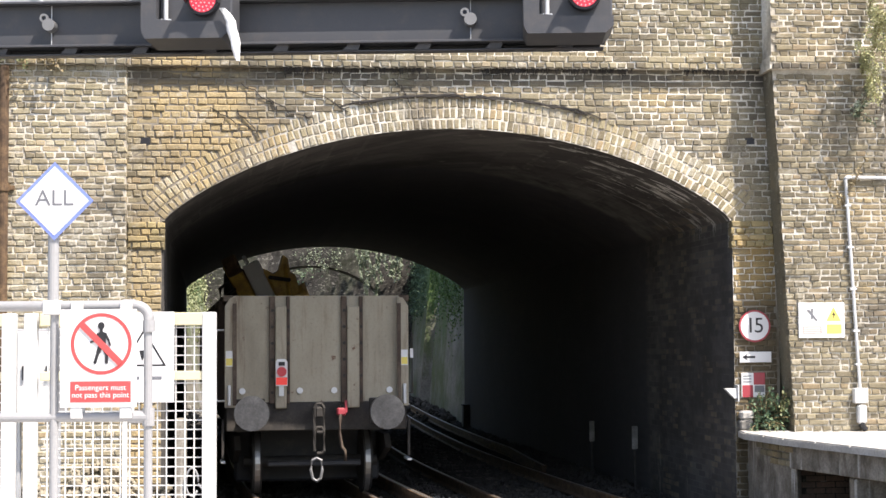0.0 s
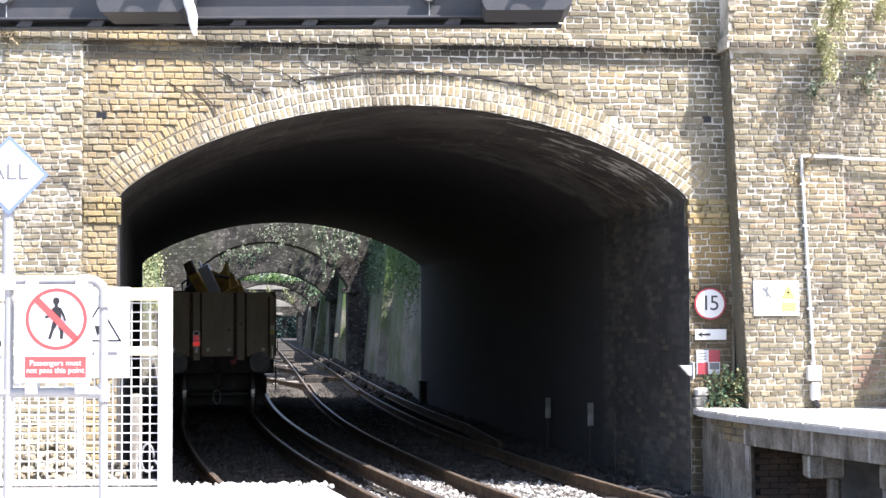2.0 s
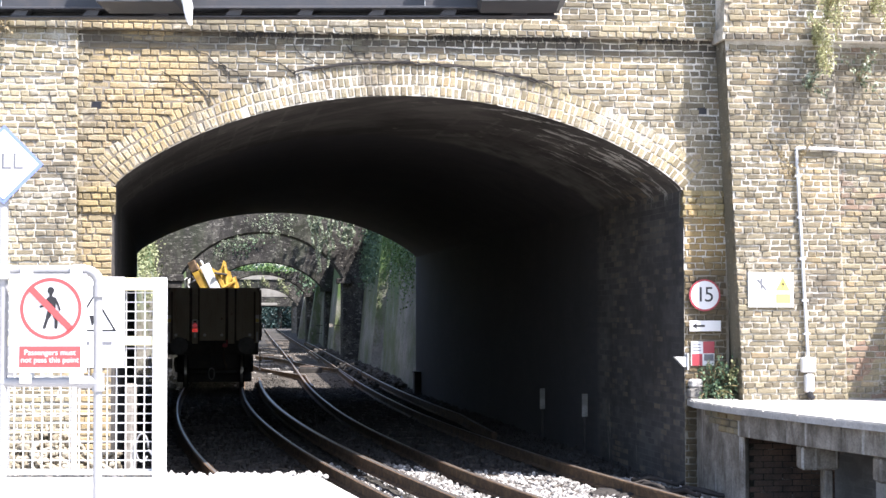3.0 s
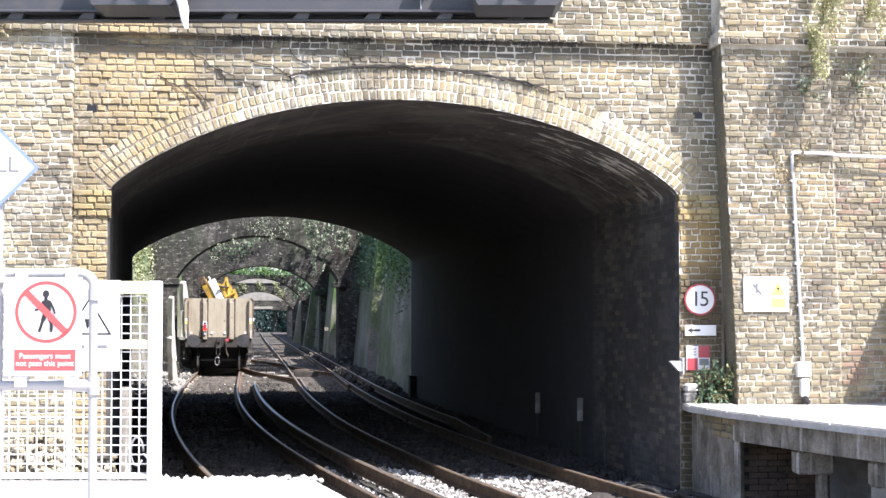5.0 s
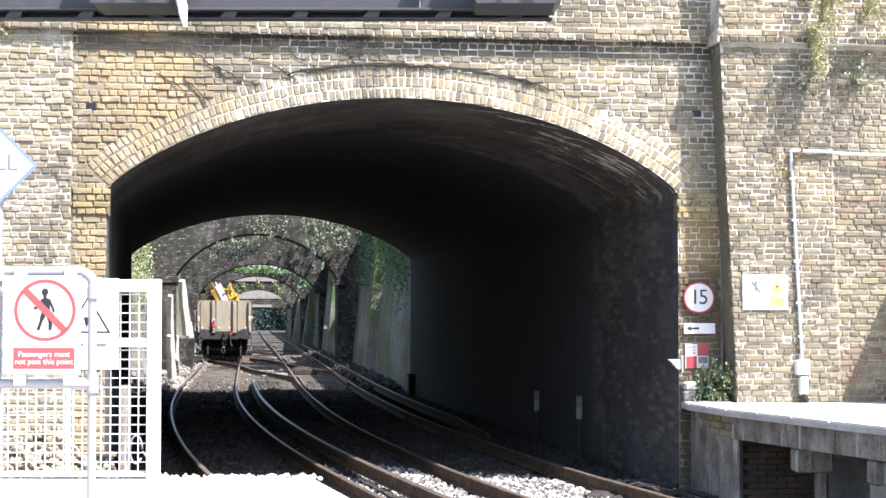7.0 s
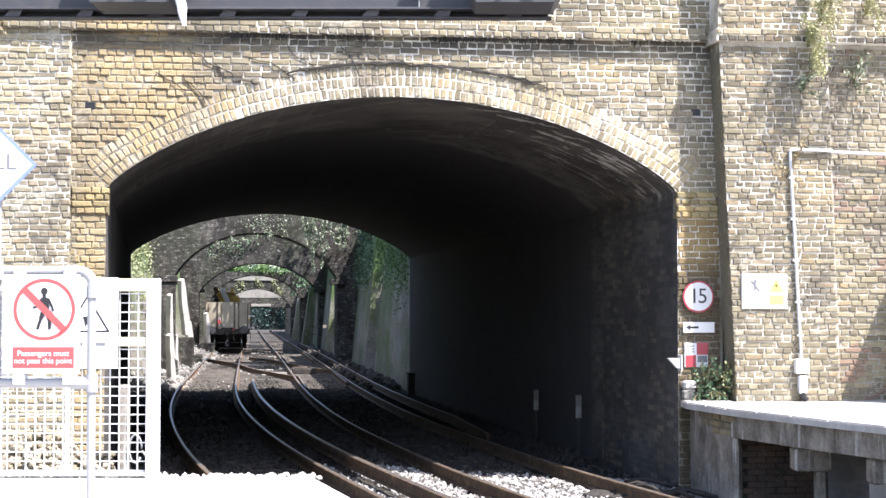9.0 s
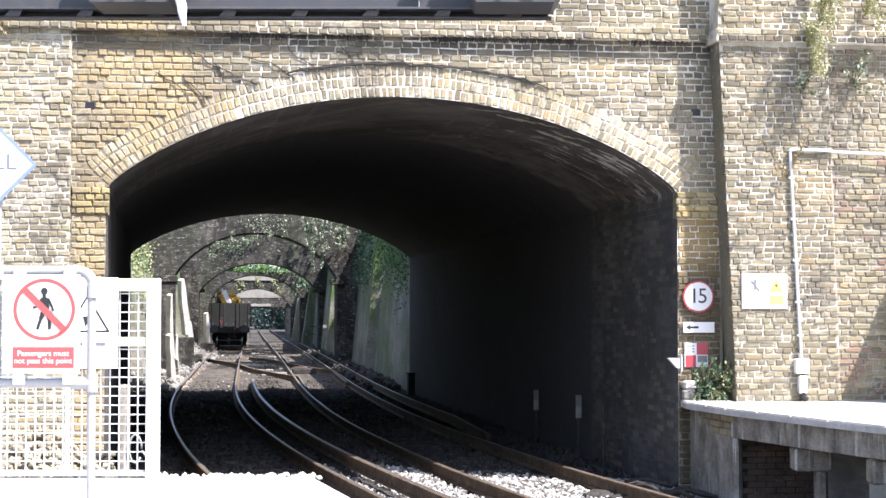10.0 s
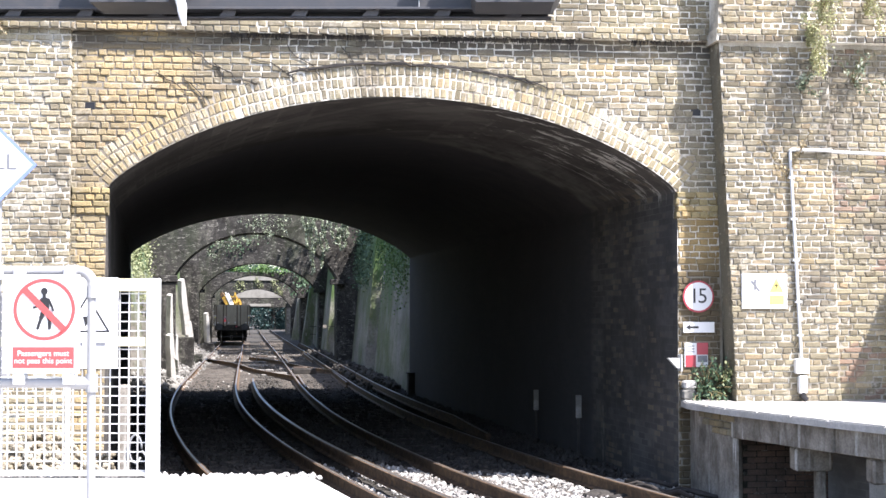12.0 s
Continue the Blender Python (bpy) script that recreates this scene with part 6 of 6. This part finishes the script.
# ---- small things about the bridge mouth ----
def marker_plate(x, d, z):
    t = empty("marker_plate", pose(x, d, z, 0, 0, 12), "small white marker plate on the tunnel wall", "marker", "markers on the tunnel wall")
    part("plate", box(-0.045, 0.045, -0.012, 0.0, -0.17, 0.17, 0.003), STONE, t)
    part("stake", box(-0.02, 0.02, 0.0, 0.02, -0.75, 0.15), WAGON_D, t)


marker_plate(2.02, 24.1, 0.58)
marker_plate(1.56, 27.1, 0.52)

t = empty("bulkhead_lamp", FACE @ pose(2.80, -0.02, 1.36), "white wedge-shaped lamp cover at the arch jamb", "lamp cover")
part("cover", prism([(-0.06, 0.06), (0.09, 0.06), (0.09, -0.06), (0.05, -0.06)], -0.10, 0.0), WHITE, t)
part("back_plate", box(0.09, 0.11, -0.12, 0.05, -0.1, 0.1, 0.003), GALV, t)
t = empty("painted_stone", FACE @ pose(2.99, -0.12, 0.92), "rough white-painted stone block beside the platform", "stone block")
part("block", box(-0.09, 0.08, -0.06, 0.10, 0.0, 0.12, 0.02), STONE, t)
part("block", box(-0.07, 0.09, -0.05, 0.10, 0.122, 0.23, 0.025), COPING, t)


def cable_heap():
    rng = np.random.default_rng(50)
    t = empty("cable_heap", pose(0, 0, GROUND_Z), "heap of black cables and sheeting by the jamb", "cables")
    for k in range(4):
        pts = []
        x, y = rng.uniform(1.8, 2.4), rng.uniform(18.9, 20.4)
        a = rng.uniform(-0.5, 0.5)
        for j in range(14):
            pts.append((x, y, 0.05 + 0.03 * rng.random() + 0.06 * math.sin(j * 0.6 + k)**2))
            a += rng.normal(0, 0.18)
            x += 0.11 * math.cos(a)
            y -= 0.11 * math.sin(a) + 0.04
        part("cable", pipe(pts, 0.028, 7), WAGON_D, t, smooth=True)
    for k in range(7):
        bm = bmesh.new()
        bmesh.ops.create_icosphere(bm, subdivisions=2, radius=1.0)
        x, y, q = rng.uniform(1.75, 2.6), rng.uniform(18.6, 20.2), rng.uniform(0.08, 0.2)
        for v in bm.verts:
            v.co = Vector((x, y, 0.02)) + Vector((v.co.x * q * 1.6, v.co.y * q, v.co.z * q * 0.6)) * (1 + 0.35 * noise.noise(v.co * 2 + Vector((k, 0, 0))))
        part("sack", bm, WAGON_D, t, "dull black sack")


cable_heap()


PALESTONE = mottled("pale_broken_stone", (0.30, 0.29, 0.26), (0.50, 0.48, 0.44), (0.64, 0.62, 0.57), 2.0, 0.9, 0.6)


def west_posts():
    """Pier, leaning slabs and post along the foot of the west wall."""
    def px(x, d):
        return (x - 784) * d / F_PX
    for x0, x1, d, z, h, tilt in ((312, 324, 62, 1.25, 2.2, -12), (328, 340, 66, 0.5, 1.3, -14), (300, 308, 58, 0.0, 1.4, -6), (290, 300, 50, 0.0, 1.5, -8), (284, 292, 54, 0.6, 2.2, -7), (358, 366, 86, 0.6, 1.6, -8)):
        t = empty("leaning_slab", pose(px(x0, d), d, GROUND_Z, 0, 0, AXIS), "pale stone slab leaning on the cutting wall", "stone slab", "slabs along the wall")
        wd, r = px(x1, d) - px(x0, d), random.Random(int(x0))
        top = 0.21 * h
        lft = [(r.uniform(-0.03, 0.03) + 0.05 * q + top, h * q) for q in (0, 0.25, 0.5, 0.75, 0.97)]
        rgt = [(wd + r.uniform(-0.03, 0.03) - 0.03 * q + top, h * q) for q in (1.0, 0.8, 0.55, 0.3, 0)]
        part("slab", prism(lft + rgt, 0, 0.25), PALESTONE, t, "", pose(0, 0, z, 6, tilt, 38))
        if z:
            part("plinth", box(-0.08, wd + 0.42, -0.05, 0.6, 0, z + 0.03, 0.04), SOOT_FAR, t, "dark brick plinth")
    for x0, x1, d in ((286, 310, 57.5),):
        t = empty("brick_pier", pose(px(x0, d), d, GROUND_Z, 0, 0, AXIS), "dark brick pier with a stone cap against the cutting wall", "pier")
        part("shaft", box(0, px(x1, d) - px(x0, d), 0, 0.6, 0, 3.3, 0.02), SOOT_FAR, t)
        part("cap", box(-0.06, px(x1, d) - px(x0, d) + 0.06, -0.06, 0.66, 3.3, 3.55, 0.03), SOOT_FAR, t)
    for x, y, d in ((575, 578, 84), (542, 578, 112), (541, 592, 112)):
        t = empty("sign_plate", pose(px(x, d), d, 1.95 + (557 - y) * d / F_PX), "small white lineside plate on the east wall", "sign", "plates on the east wall")
        part("plate", box(-0.09, 0.09, -0.02, 0.02, -0.09, 0.09, 0.005), CONCRETE, t)
        part("arm", box(0, 0.9, 0.02, 0.05, -0.02, 0.02), WAGON_D, t)
    t = empty("relay_box", pose(-0.76, 42.7, GROUND_Z, 0, 0, AXIS), "black lineside box at the far mouth", "lineside box")
    part("box", box(-0.18, 0.18, -0.2, 0.2, 0, 0.58, 0.02), WAGON_D, t)
    part("lid", box(-0.20, 0.20, -0.23, 0.23, 0.58, 0.62, 0.01), WAGON_D, t)


west_posts()

def point_machine(x, d, name, label):
    t = empty(name, pose(x, d, GROUND_Z, 0, 0, AXIS), label, "point machine", "point machines")
    part("case", box(-0.42, 0.42, -0.25, 0.25, 0.02, 0.24, 0.03), WAGON_D, t)
    part("lid", box(-0.40, 0.12, -0.22, 0.22, 0.24, 0.29, 0.02), WAGON_RIB, t)
    part("rod", tube((0.4, 0.1, 0.1), (1.1, 0.1, 0.1), 0.02, 8), WAGON_RIB, t)


point_machine(-4.95, 57.5, "point_machine", "grey point machine between the tracks")
point_machine(-8.05, 73.0, "point_machine", "grey point machine between the tracks")


def litter():
    rng = np.random.default_rng(77)
    n = 170
    d = rng.uniform(44, 88, n)
    x = np.interp(d, _d, _x) + rng.uniform(-2.3, 6.0, n)
    stones("litter", np.stack([x, d, GROUND_Z + rng.uniform(0.0, 0.04, n)], -1), rng.uniform(0.015, 0.05, n), PALESTONE, "pale scraps and stones between the tracks", 10)


litter()

# conduit post and hose seen through the gate
t = empty("cable_post", FACE @ pose(-3.72, -0.5, GROUND_Z), "pale cable post with a looped hose at the pier's foot", "cable post")
part("post", box(-0.06, 0.06, -0.05, 0.05, 0, 1.35, 0.01), CONCRETE, t)
part("loop", pipe([(0.13 + 0.07 * math.cos(a), -0.08, 0.62 + 0.16 * math.sin(a)) for a in [2 * math.pi * i / 20 for i in range(19)]], 0.012, 8), TUBE, t, "pale hose loop", smooth=True)
part("tail", pipe([(0.2, -0.08, 0.6), (0.32, -0.1, 0.45), (0.5, -0.15, 0.25), (0.6, -0.2, 0.02)], 0.012, 8), TUBE, t, smooth=True)


# ---- brickwork ----
COURSE, LONG, SHORT, JOINT = 0.079, 0.235, 0.1175, 0.0115


HOLES = [(-4.20, 4.41), (3.13, 4.44)]
# a flush black block at each hole stands in for its shaded depth
for hu, hz in HOLES:
    tagged(obj_from("putlog_hole", box(hu - 0.06, hu + 0.06, -0.003, 0.05, hz - 0.045, hz + 0.045), SIGNBLACK, None, FACE), "black block standing in for a putlog hole's dark depth", "wall hole", kind="structure")


# dark strands along the back of the arch ring and a dark fringe under the string course
def dark_strands():
    rng = np.random.default_rng(91)
    t = empty("creeper_stems", FACE, "dark strands on the arch brickwork, some drawn as thin shadows", "creeper")
    for k in range(9):
        u0 = rng.uniform(-2.9, 0.9)
        pts = []
        for u in np.arange(u0, u0 + rng.uniform(0.7, 1.5), 0.09):
            q = (u - ARC_C) / ARC_H
            up = 0.40 - 0.02 * q + rng.normal(0, 0.012)
            pts.append((u + 0.32 * q * up, -0.024, arch_z(u) + up))
        part("stem", pipe(pts, float(rng.uniform(0.007, 0.014)), 5), WAGON_D, t)
    # thin slanting strands drawn in place of shadows cast by wires and plants
    for k in range(7):
        u, z = rng.uniform(-3.6, -1.2), rng.uniform(4.7, 5.2)
        pts = [(u, -0.024, z)]
        for j in range(6):
            u, z = u + rng.uniform(0.02, 0.14), z - rng.uniform(0.0, 0.1)
            pts.append((u, -0.024, z))
        part("stem", pipe(pts, 0.006, 5), WAGON_D, t)
    v, f = [], []
    for u in rng.uniform(-2.6, 3.2, 900):
        if math.sin(2.1 * u) + math.sin(5.3 * u + 1) + rng.normal(0, 0.5) < -0.2:
            continue
        ln, s, w = rng.uniform(0.02, 0.11), rng.normal(0, 0.03), rng.uniform(0.004, 0.012)
        n = len(v)
        y = -rng.uniform(0.02, 0.10)
        v += [(u - w, y, 5.305), (u + w, y, 5.305), (u + s, y + 0.01, 5.30 - ln), (u, y + 0.012, 5.302)]
        f += [(n, n + 1, n + 2), (n + 1, n + 3, n + 2), (n + 3, n, n + 2)]
    fringe = mesh_arrays("root_fringe", v, f, WAGON_D, t)
    fringe["kind"] = "stuff"


class Bricks:
    """Collects bricks for one wall: some as parts of their own, the rest joined."""

    def __init__(self, wall, y, keep, seed, limit=300, mats=None, proud=0.011, jit=0.0085):
        self.wall, self.y, self.keep, self.limit, self.n = wall, y, keep, limit, 0
        self.rng = random.Random(seed)
        self.v, self.f = [], []
        self.meshes = {}
        self.proud, self.jit = proud, jit
        self.mats = mats or (BRICK, BRICK_J)

    def corners(self, w, h, jit):
        r = self.rng
        d = self.proud + r.uniform(-0.6, 0.9) * self.proud
        b = 0.009
        back = [(-w / 2, 0.105, -h / 2), (w / 2, 0.105, -h / 2), (w / 2, 0.105, h / 2), (-w / 2, 0.105, h / 2)]
        mid = [(x + r.uniform(-jit, jit), -d + b, z + r.uniform(-jit, jit)) for x, _, z in back]
        fr = [(x * (1 - 2 * b / w), -d + r.uniform(-0.003, 0.003), z * (1 - 2 * b / h)) for x, _, z in mid]
        return back + mid + fr

    FACES = [(8, 9, 10, 11)] + [(a, (a + 1) % 4, (a + 1) % 4 + 4, a + 4) for a in range(4)] + [(a + 4, (a + 1) % 4 + 4, (a + 1) % 4 + 8, a + 8) for a in range(4)]

    def add(self, u, z, w, h, ang=0.0, name="brick"):
        key = (round(w, 2), round(h, 2), self.rng.randrange(5))
        if self.n < self.limit and self.keep(u, z):
            if key not in self.meshes:
                me = bpy.data.meshes.new(name)
                me.from_pydata(self.corners(w, h, self.jit), [], self.FACES)
                me.materials.append(self.mats[0])
                self.meshes[key] = me
            ob = new(name, self.meshes[key])
            ob.parent = self.wall
            ob.matrix_basis = pose(u, self.y + self.rng.uniform(-0.004, 0.003), z, 0, math.degrees(ang) + self.rng.uniform(-0.9, 0.9), 0)
            self.n += 1
            return
        c, s = math.cos(ang), math.sin(ang)
        k = len(self.v)
        for x, y, zz in self.corners(w, h, self.jit):
            self.v.append((u + x * c + zz * s, self.y + y, z - x * s + zz * c))
        self.f += [tuple(i + k for i in q) for q in self.FACES]

    def done(self):
        if self.v:
            ob = mesh_arrays("brickwork", self.v, self.f, self.mats[1], self.wall)
            ob["kind"] = "stuff"

    def courses(self, left, right, z0, z1, gap=None, phase=0, course=COURSE):
        """Fill between left(z) and right(z); gap(z): a stretch left open."""
        z, row = z0, phase
        while z + course <= z1 + 0.02:
            h = min(course, z1 - z) - JOINT
            if h < 0.03:
                break
            spans = [(left(z), right(z))]
            g = gap(z + 0.045) if gap else None
            if g:
                spans = [(left(z), g[0]), (g[1], right(z))]
            for a, b in spans:
                pitch = LONG if row % 2 else SHORT
                x = math.floor(a / LONG) * LONG + (0.059 if row % 2 else 0.0)
                while x < b:
                    p = pitch
                    if pitch == LONG and self.rng.random() < 0.32:
                        p = SHORT
                    p *= self.rng.uniform(0.86, 1.06)
                    lo, hi = max(a, x), min(b, x + p)
                    if any(abs((lo + hi) / 2 - hu) < 0.075 and abs(z + course / 2 - hz) < 0.04 for hu, hz in HOLES):
                        x += p
                        continue
                    if hi - lo > 0.035:
                        self.add((lo + hi) / 2, z + course / 2, hi - lo - JOINT, h * self.rng.uniform(0.94, 1.0))
                    x += p
            z += course
            row += 1


RING = 0.128
EXT = []
for i in range(181):
    u = ARC_C - ARC_H * math.cos(math.pi * i / 180)
    e = 1e-3
    s = (arch_z(min(u + e, ARC_C + ARC_H)) - arch_z(max(u - e, ARC_C - ARC_H))) / (min(u + e, ARC_C + ARC_H) - max(u - e, ARC_C - ARC_H))
    s = max(-1.0, min(1.0, s))
    n = Vector((-s, 1)).normalized()
    EXT.append((u, arch_z(u), n.x, n.y))


def front_gap(z):
    if z < 3.13:
        return JAMB_L, JAMB_R
    if z < SPRING:
        return JAMB_L + 0.035, JAMB_R - 0.025
    us = [u + nx * 3 * RING for u, zz, nx, nz in EXT if zz + nz * 3 * RING >= z]
    e0, e1 = EXT[0], EXT[-1]
    t = (z - SPRING) / (3 * RING * e0[3])
    if t < 1:
        return e0[0] + e0[2] * 3 * RING * t, e1[0] + e1[2] * 3 * RING * t
    return (min(us), max(us)) if us else None


fb = Bricks(wall_front, 0.0, lambda u, z: u < -0.6 and z > 3.4, 1, 300, (FRONTB, FRONTB_J))
fb.courses(lambda z: -4.42, lambda z: 3.42, -0.20, 5.335, front_gap)
fb.done()

# arch rings of brick on end
vb = Bricks(wall_front, 0.0, lambda u, z: True, 2, 300, (ARCHB, ARCHB_J), 0.006, 0.008)
for ring in range(3):
    r0 = RING * (ring + 0.5)
    pts = [(u + nx * r0, z + nz * r0, math.atan2(nx, nz)) for u, z, nx, nz in EXT]
    run = [0.0]
    for a, b in zip(pts, pts[1:]):
        run.append(run[-1] + math.hypot(b[0] - a[0], b[1] - a[1]))
    n = round(run[-1] / 0.080)
    for k in range(n):
        q = (k + 0.5 + vb.rng.uniform(-0.06, 0.06)) / n * run[-1]
        u, z, ang = (float(np.interp(q, run, [p[j] for p in pts])) for j in range(3))
        # worn and spalled bricks along the lower edge
        worn = vb.rng.random()
        if ring == 0 and worn < 0.015:
            continue
        lift = vb.rng.uniform(-0.004, 0.004) + (0.012 if ring == 0 and worn < 0.3 else 0.0)
        vb.add(u + lift * math.sin(ang), z + lift * math.cos(ang), run[-1] / n - 1.25 * JOINT, RING - 1.25 * JOINT, ang + vb.rng.uniform(-0.03, 0.03), "voussoir")
vb.done()
dark_strands()

pb = Bricks(wall_pil, PIL_Y, lambda u, z: u > -5.6 and 2.2 < z, 3, 300, (PALE, PALE_J))
pb.courses(lambda z: -6.6, lambda z: -4.40, -0.20, 5.335, None, 1, 0.0745)
pb.done()


def but_left(z):
    return 3.50 - 0.205 * (z - 0.60) / 4.66


def but_right(z):
    return 4.80 - 0.14 * (z - 0.60) / 4.66


bb = Bricks(wall_but, BUT_Y, lambda u, z: z < 3.4, 4)
bb.courses(but_left, but_right, 0.91, 5.24, course=0.0715)
bb.done()
rb = Bricks(wall_right, RW_Y, lambda u, z: u < 5.8, 5, 300, (SIDEB, SIDEB_J))
rb.courses(lambda z: but_right(z) + 0.004, lambda z: 7.0, 0.91, 5.24, None, 1, 0.0715)
rb.done()
ab = Bricks(wall_par, -0.02, lambda u, z: z < 5.75 and u > -3, 6)
ab.courses(lambda z: -6.8, lambda z: 3.34, 5.45, 6.5, course=0.075)
ab.done()
tb = Bricks(wall_parr, BUT_Y, lambda u, z: z < 5.95, 7)
tb.courses(lambda z: 3.30, lambda z: 6.8, 5.41, 6.5, course=0.0725)
tb.done()


def string_course(name, u0, u1, y, z0, z1, label, seed):
    """Two projecting courses, headers below stretchers."""
    s = tagged(obj_from(name, box(u0, u1, y + 0.004, 0.3, z0 + 0.003, z1 - 0.003), MORTAR, None, FACE), label, "string course", kind="structure")
    k = Bricks(s, y, lambda u, z: True, seed, 300, (FRONTB, FRONTB_J))
    k.courses(lambda z: u0, lambda z: u1, z0, z1)
    k.done()


string_course("string_course_west", -6.8, -4.36, PIL_Y - 0.08, 5.30, 5.458, "projecting brick string course on the pier", 8)
string_course("string_course_front", -4.36, 3.28, -0.115, 5.30, 5.458, "projecting brick string course over the arch", 9)
string_course("string_course_east", 3.26, 6.8, BUT_Y - 0.08, 5.245, 5.403, "projecting brick string course over the buttress", 10)

# dark pipe at the west edge of the pier
dp = on_wall("drain_pipe", PIL_Y - 0.085, "dark rusty drainpipe on the brick pier", "drainpipe")
part("pipe", tube((-5.82, 0, GROUND_Z), (-5.82, 0, 5.28), 0.06, 14), RUST, dp)
for z in (0.6, 2.2, 3.8):
    part("collar", tube((-5.82, 0, z), (-5.82, 0, z + 0.09), 0.075, 14), RUST, dp)
    part("ear", box(-5.94, -5.70, 0.03, 0.08, z + 0.02, z + 0.07), RUST, dp)

# impost blocks proud of the jambs
for u0, u1, lab, sd in ((-4.40, JAMB_L + 0.04, "projecting ochre brick impost under the arch", 12), (JAMB_R - 0.03, 3.40, "projecting ochre brick impost under the arch", 13)):
    s = tagged(obj_from("impost", box(u0 + 0.03, u1 - 0.03, -0.015, 0.21, 3.14, 3.45), MORTAR, None, FACE), lab, "impost", kind="structure")
    k = Bricks(s, -0.03, lambda u, z: True, sd, 300, (IMPB, IMPB_J))
    k.courses(lambda z: u0, lambda z: u1, 3.135, 3.455)
    k.done()


# ---- what moves ----
TRAVEL = [(0.0, 20.9), (1.5, 30.7), (3.0, 42.0), (5.0, 57.3), (7.0, 72.3), (9.0, 87.6), (12.0, 110.4)]


def wagon_pose(d, ahead=0.0):
    """Pose on the track with the rear at depth d."""
    d0, d1 = d, d + 11.0
    a = Vector((track_x(d0), d0, 0))
    b = Vector((track_x(d1), d1, 0))
    t = (b - a).normalized()
    p = a + t * ahead
    return pose(p.x, p.y, 0, 0, 0, math.degrees(math.atan2(-t.x, t.y)))


def motions():
    ts = [i * 0.25 for i in range(49)]
    dist = [float(np.interp(t, [a for a, _ in TRAVEL], [b for _, b in TRAVEL])) for t in ts]
    walk(WAGON_THING, [(t, wagon_pose(d)) for t, d in zip(ts, dist)])
    walk(GRAB, [(t, wagon_pose(d, 8.0)) for t, d in zip(ts, dist)])
    tw = [min(12.0, i / 15) for i in range(181)]
    for ws, y in WHEELS:
        rows = []
        for t in tw:
            run = float(np.interp(t, ts, dist)) - dist[0]
            rows.append((t, pose(0, y, 0.42, -math.degrees(run * 1.01 / 0.42))))
        walk(ws, rows)


motions()
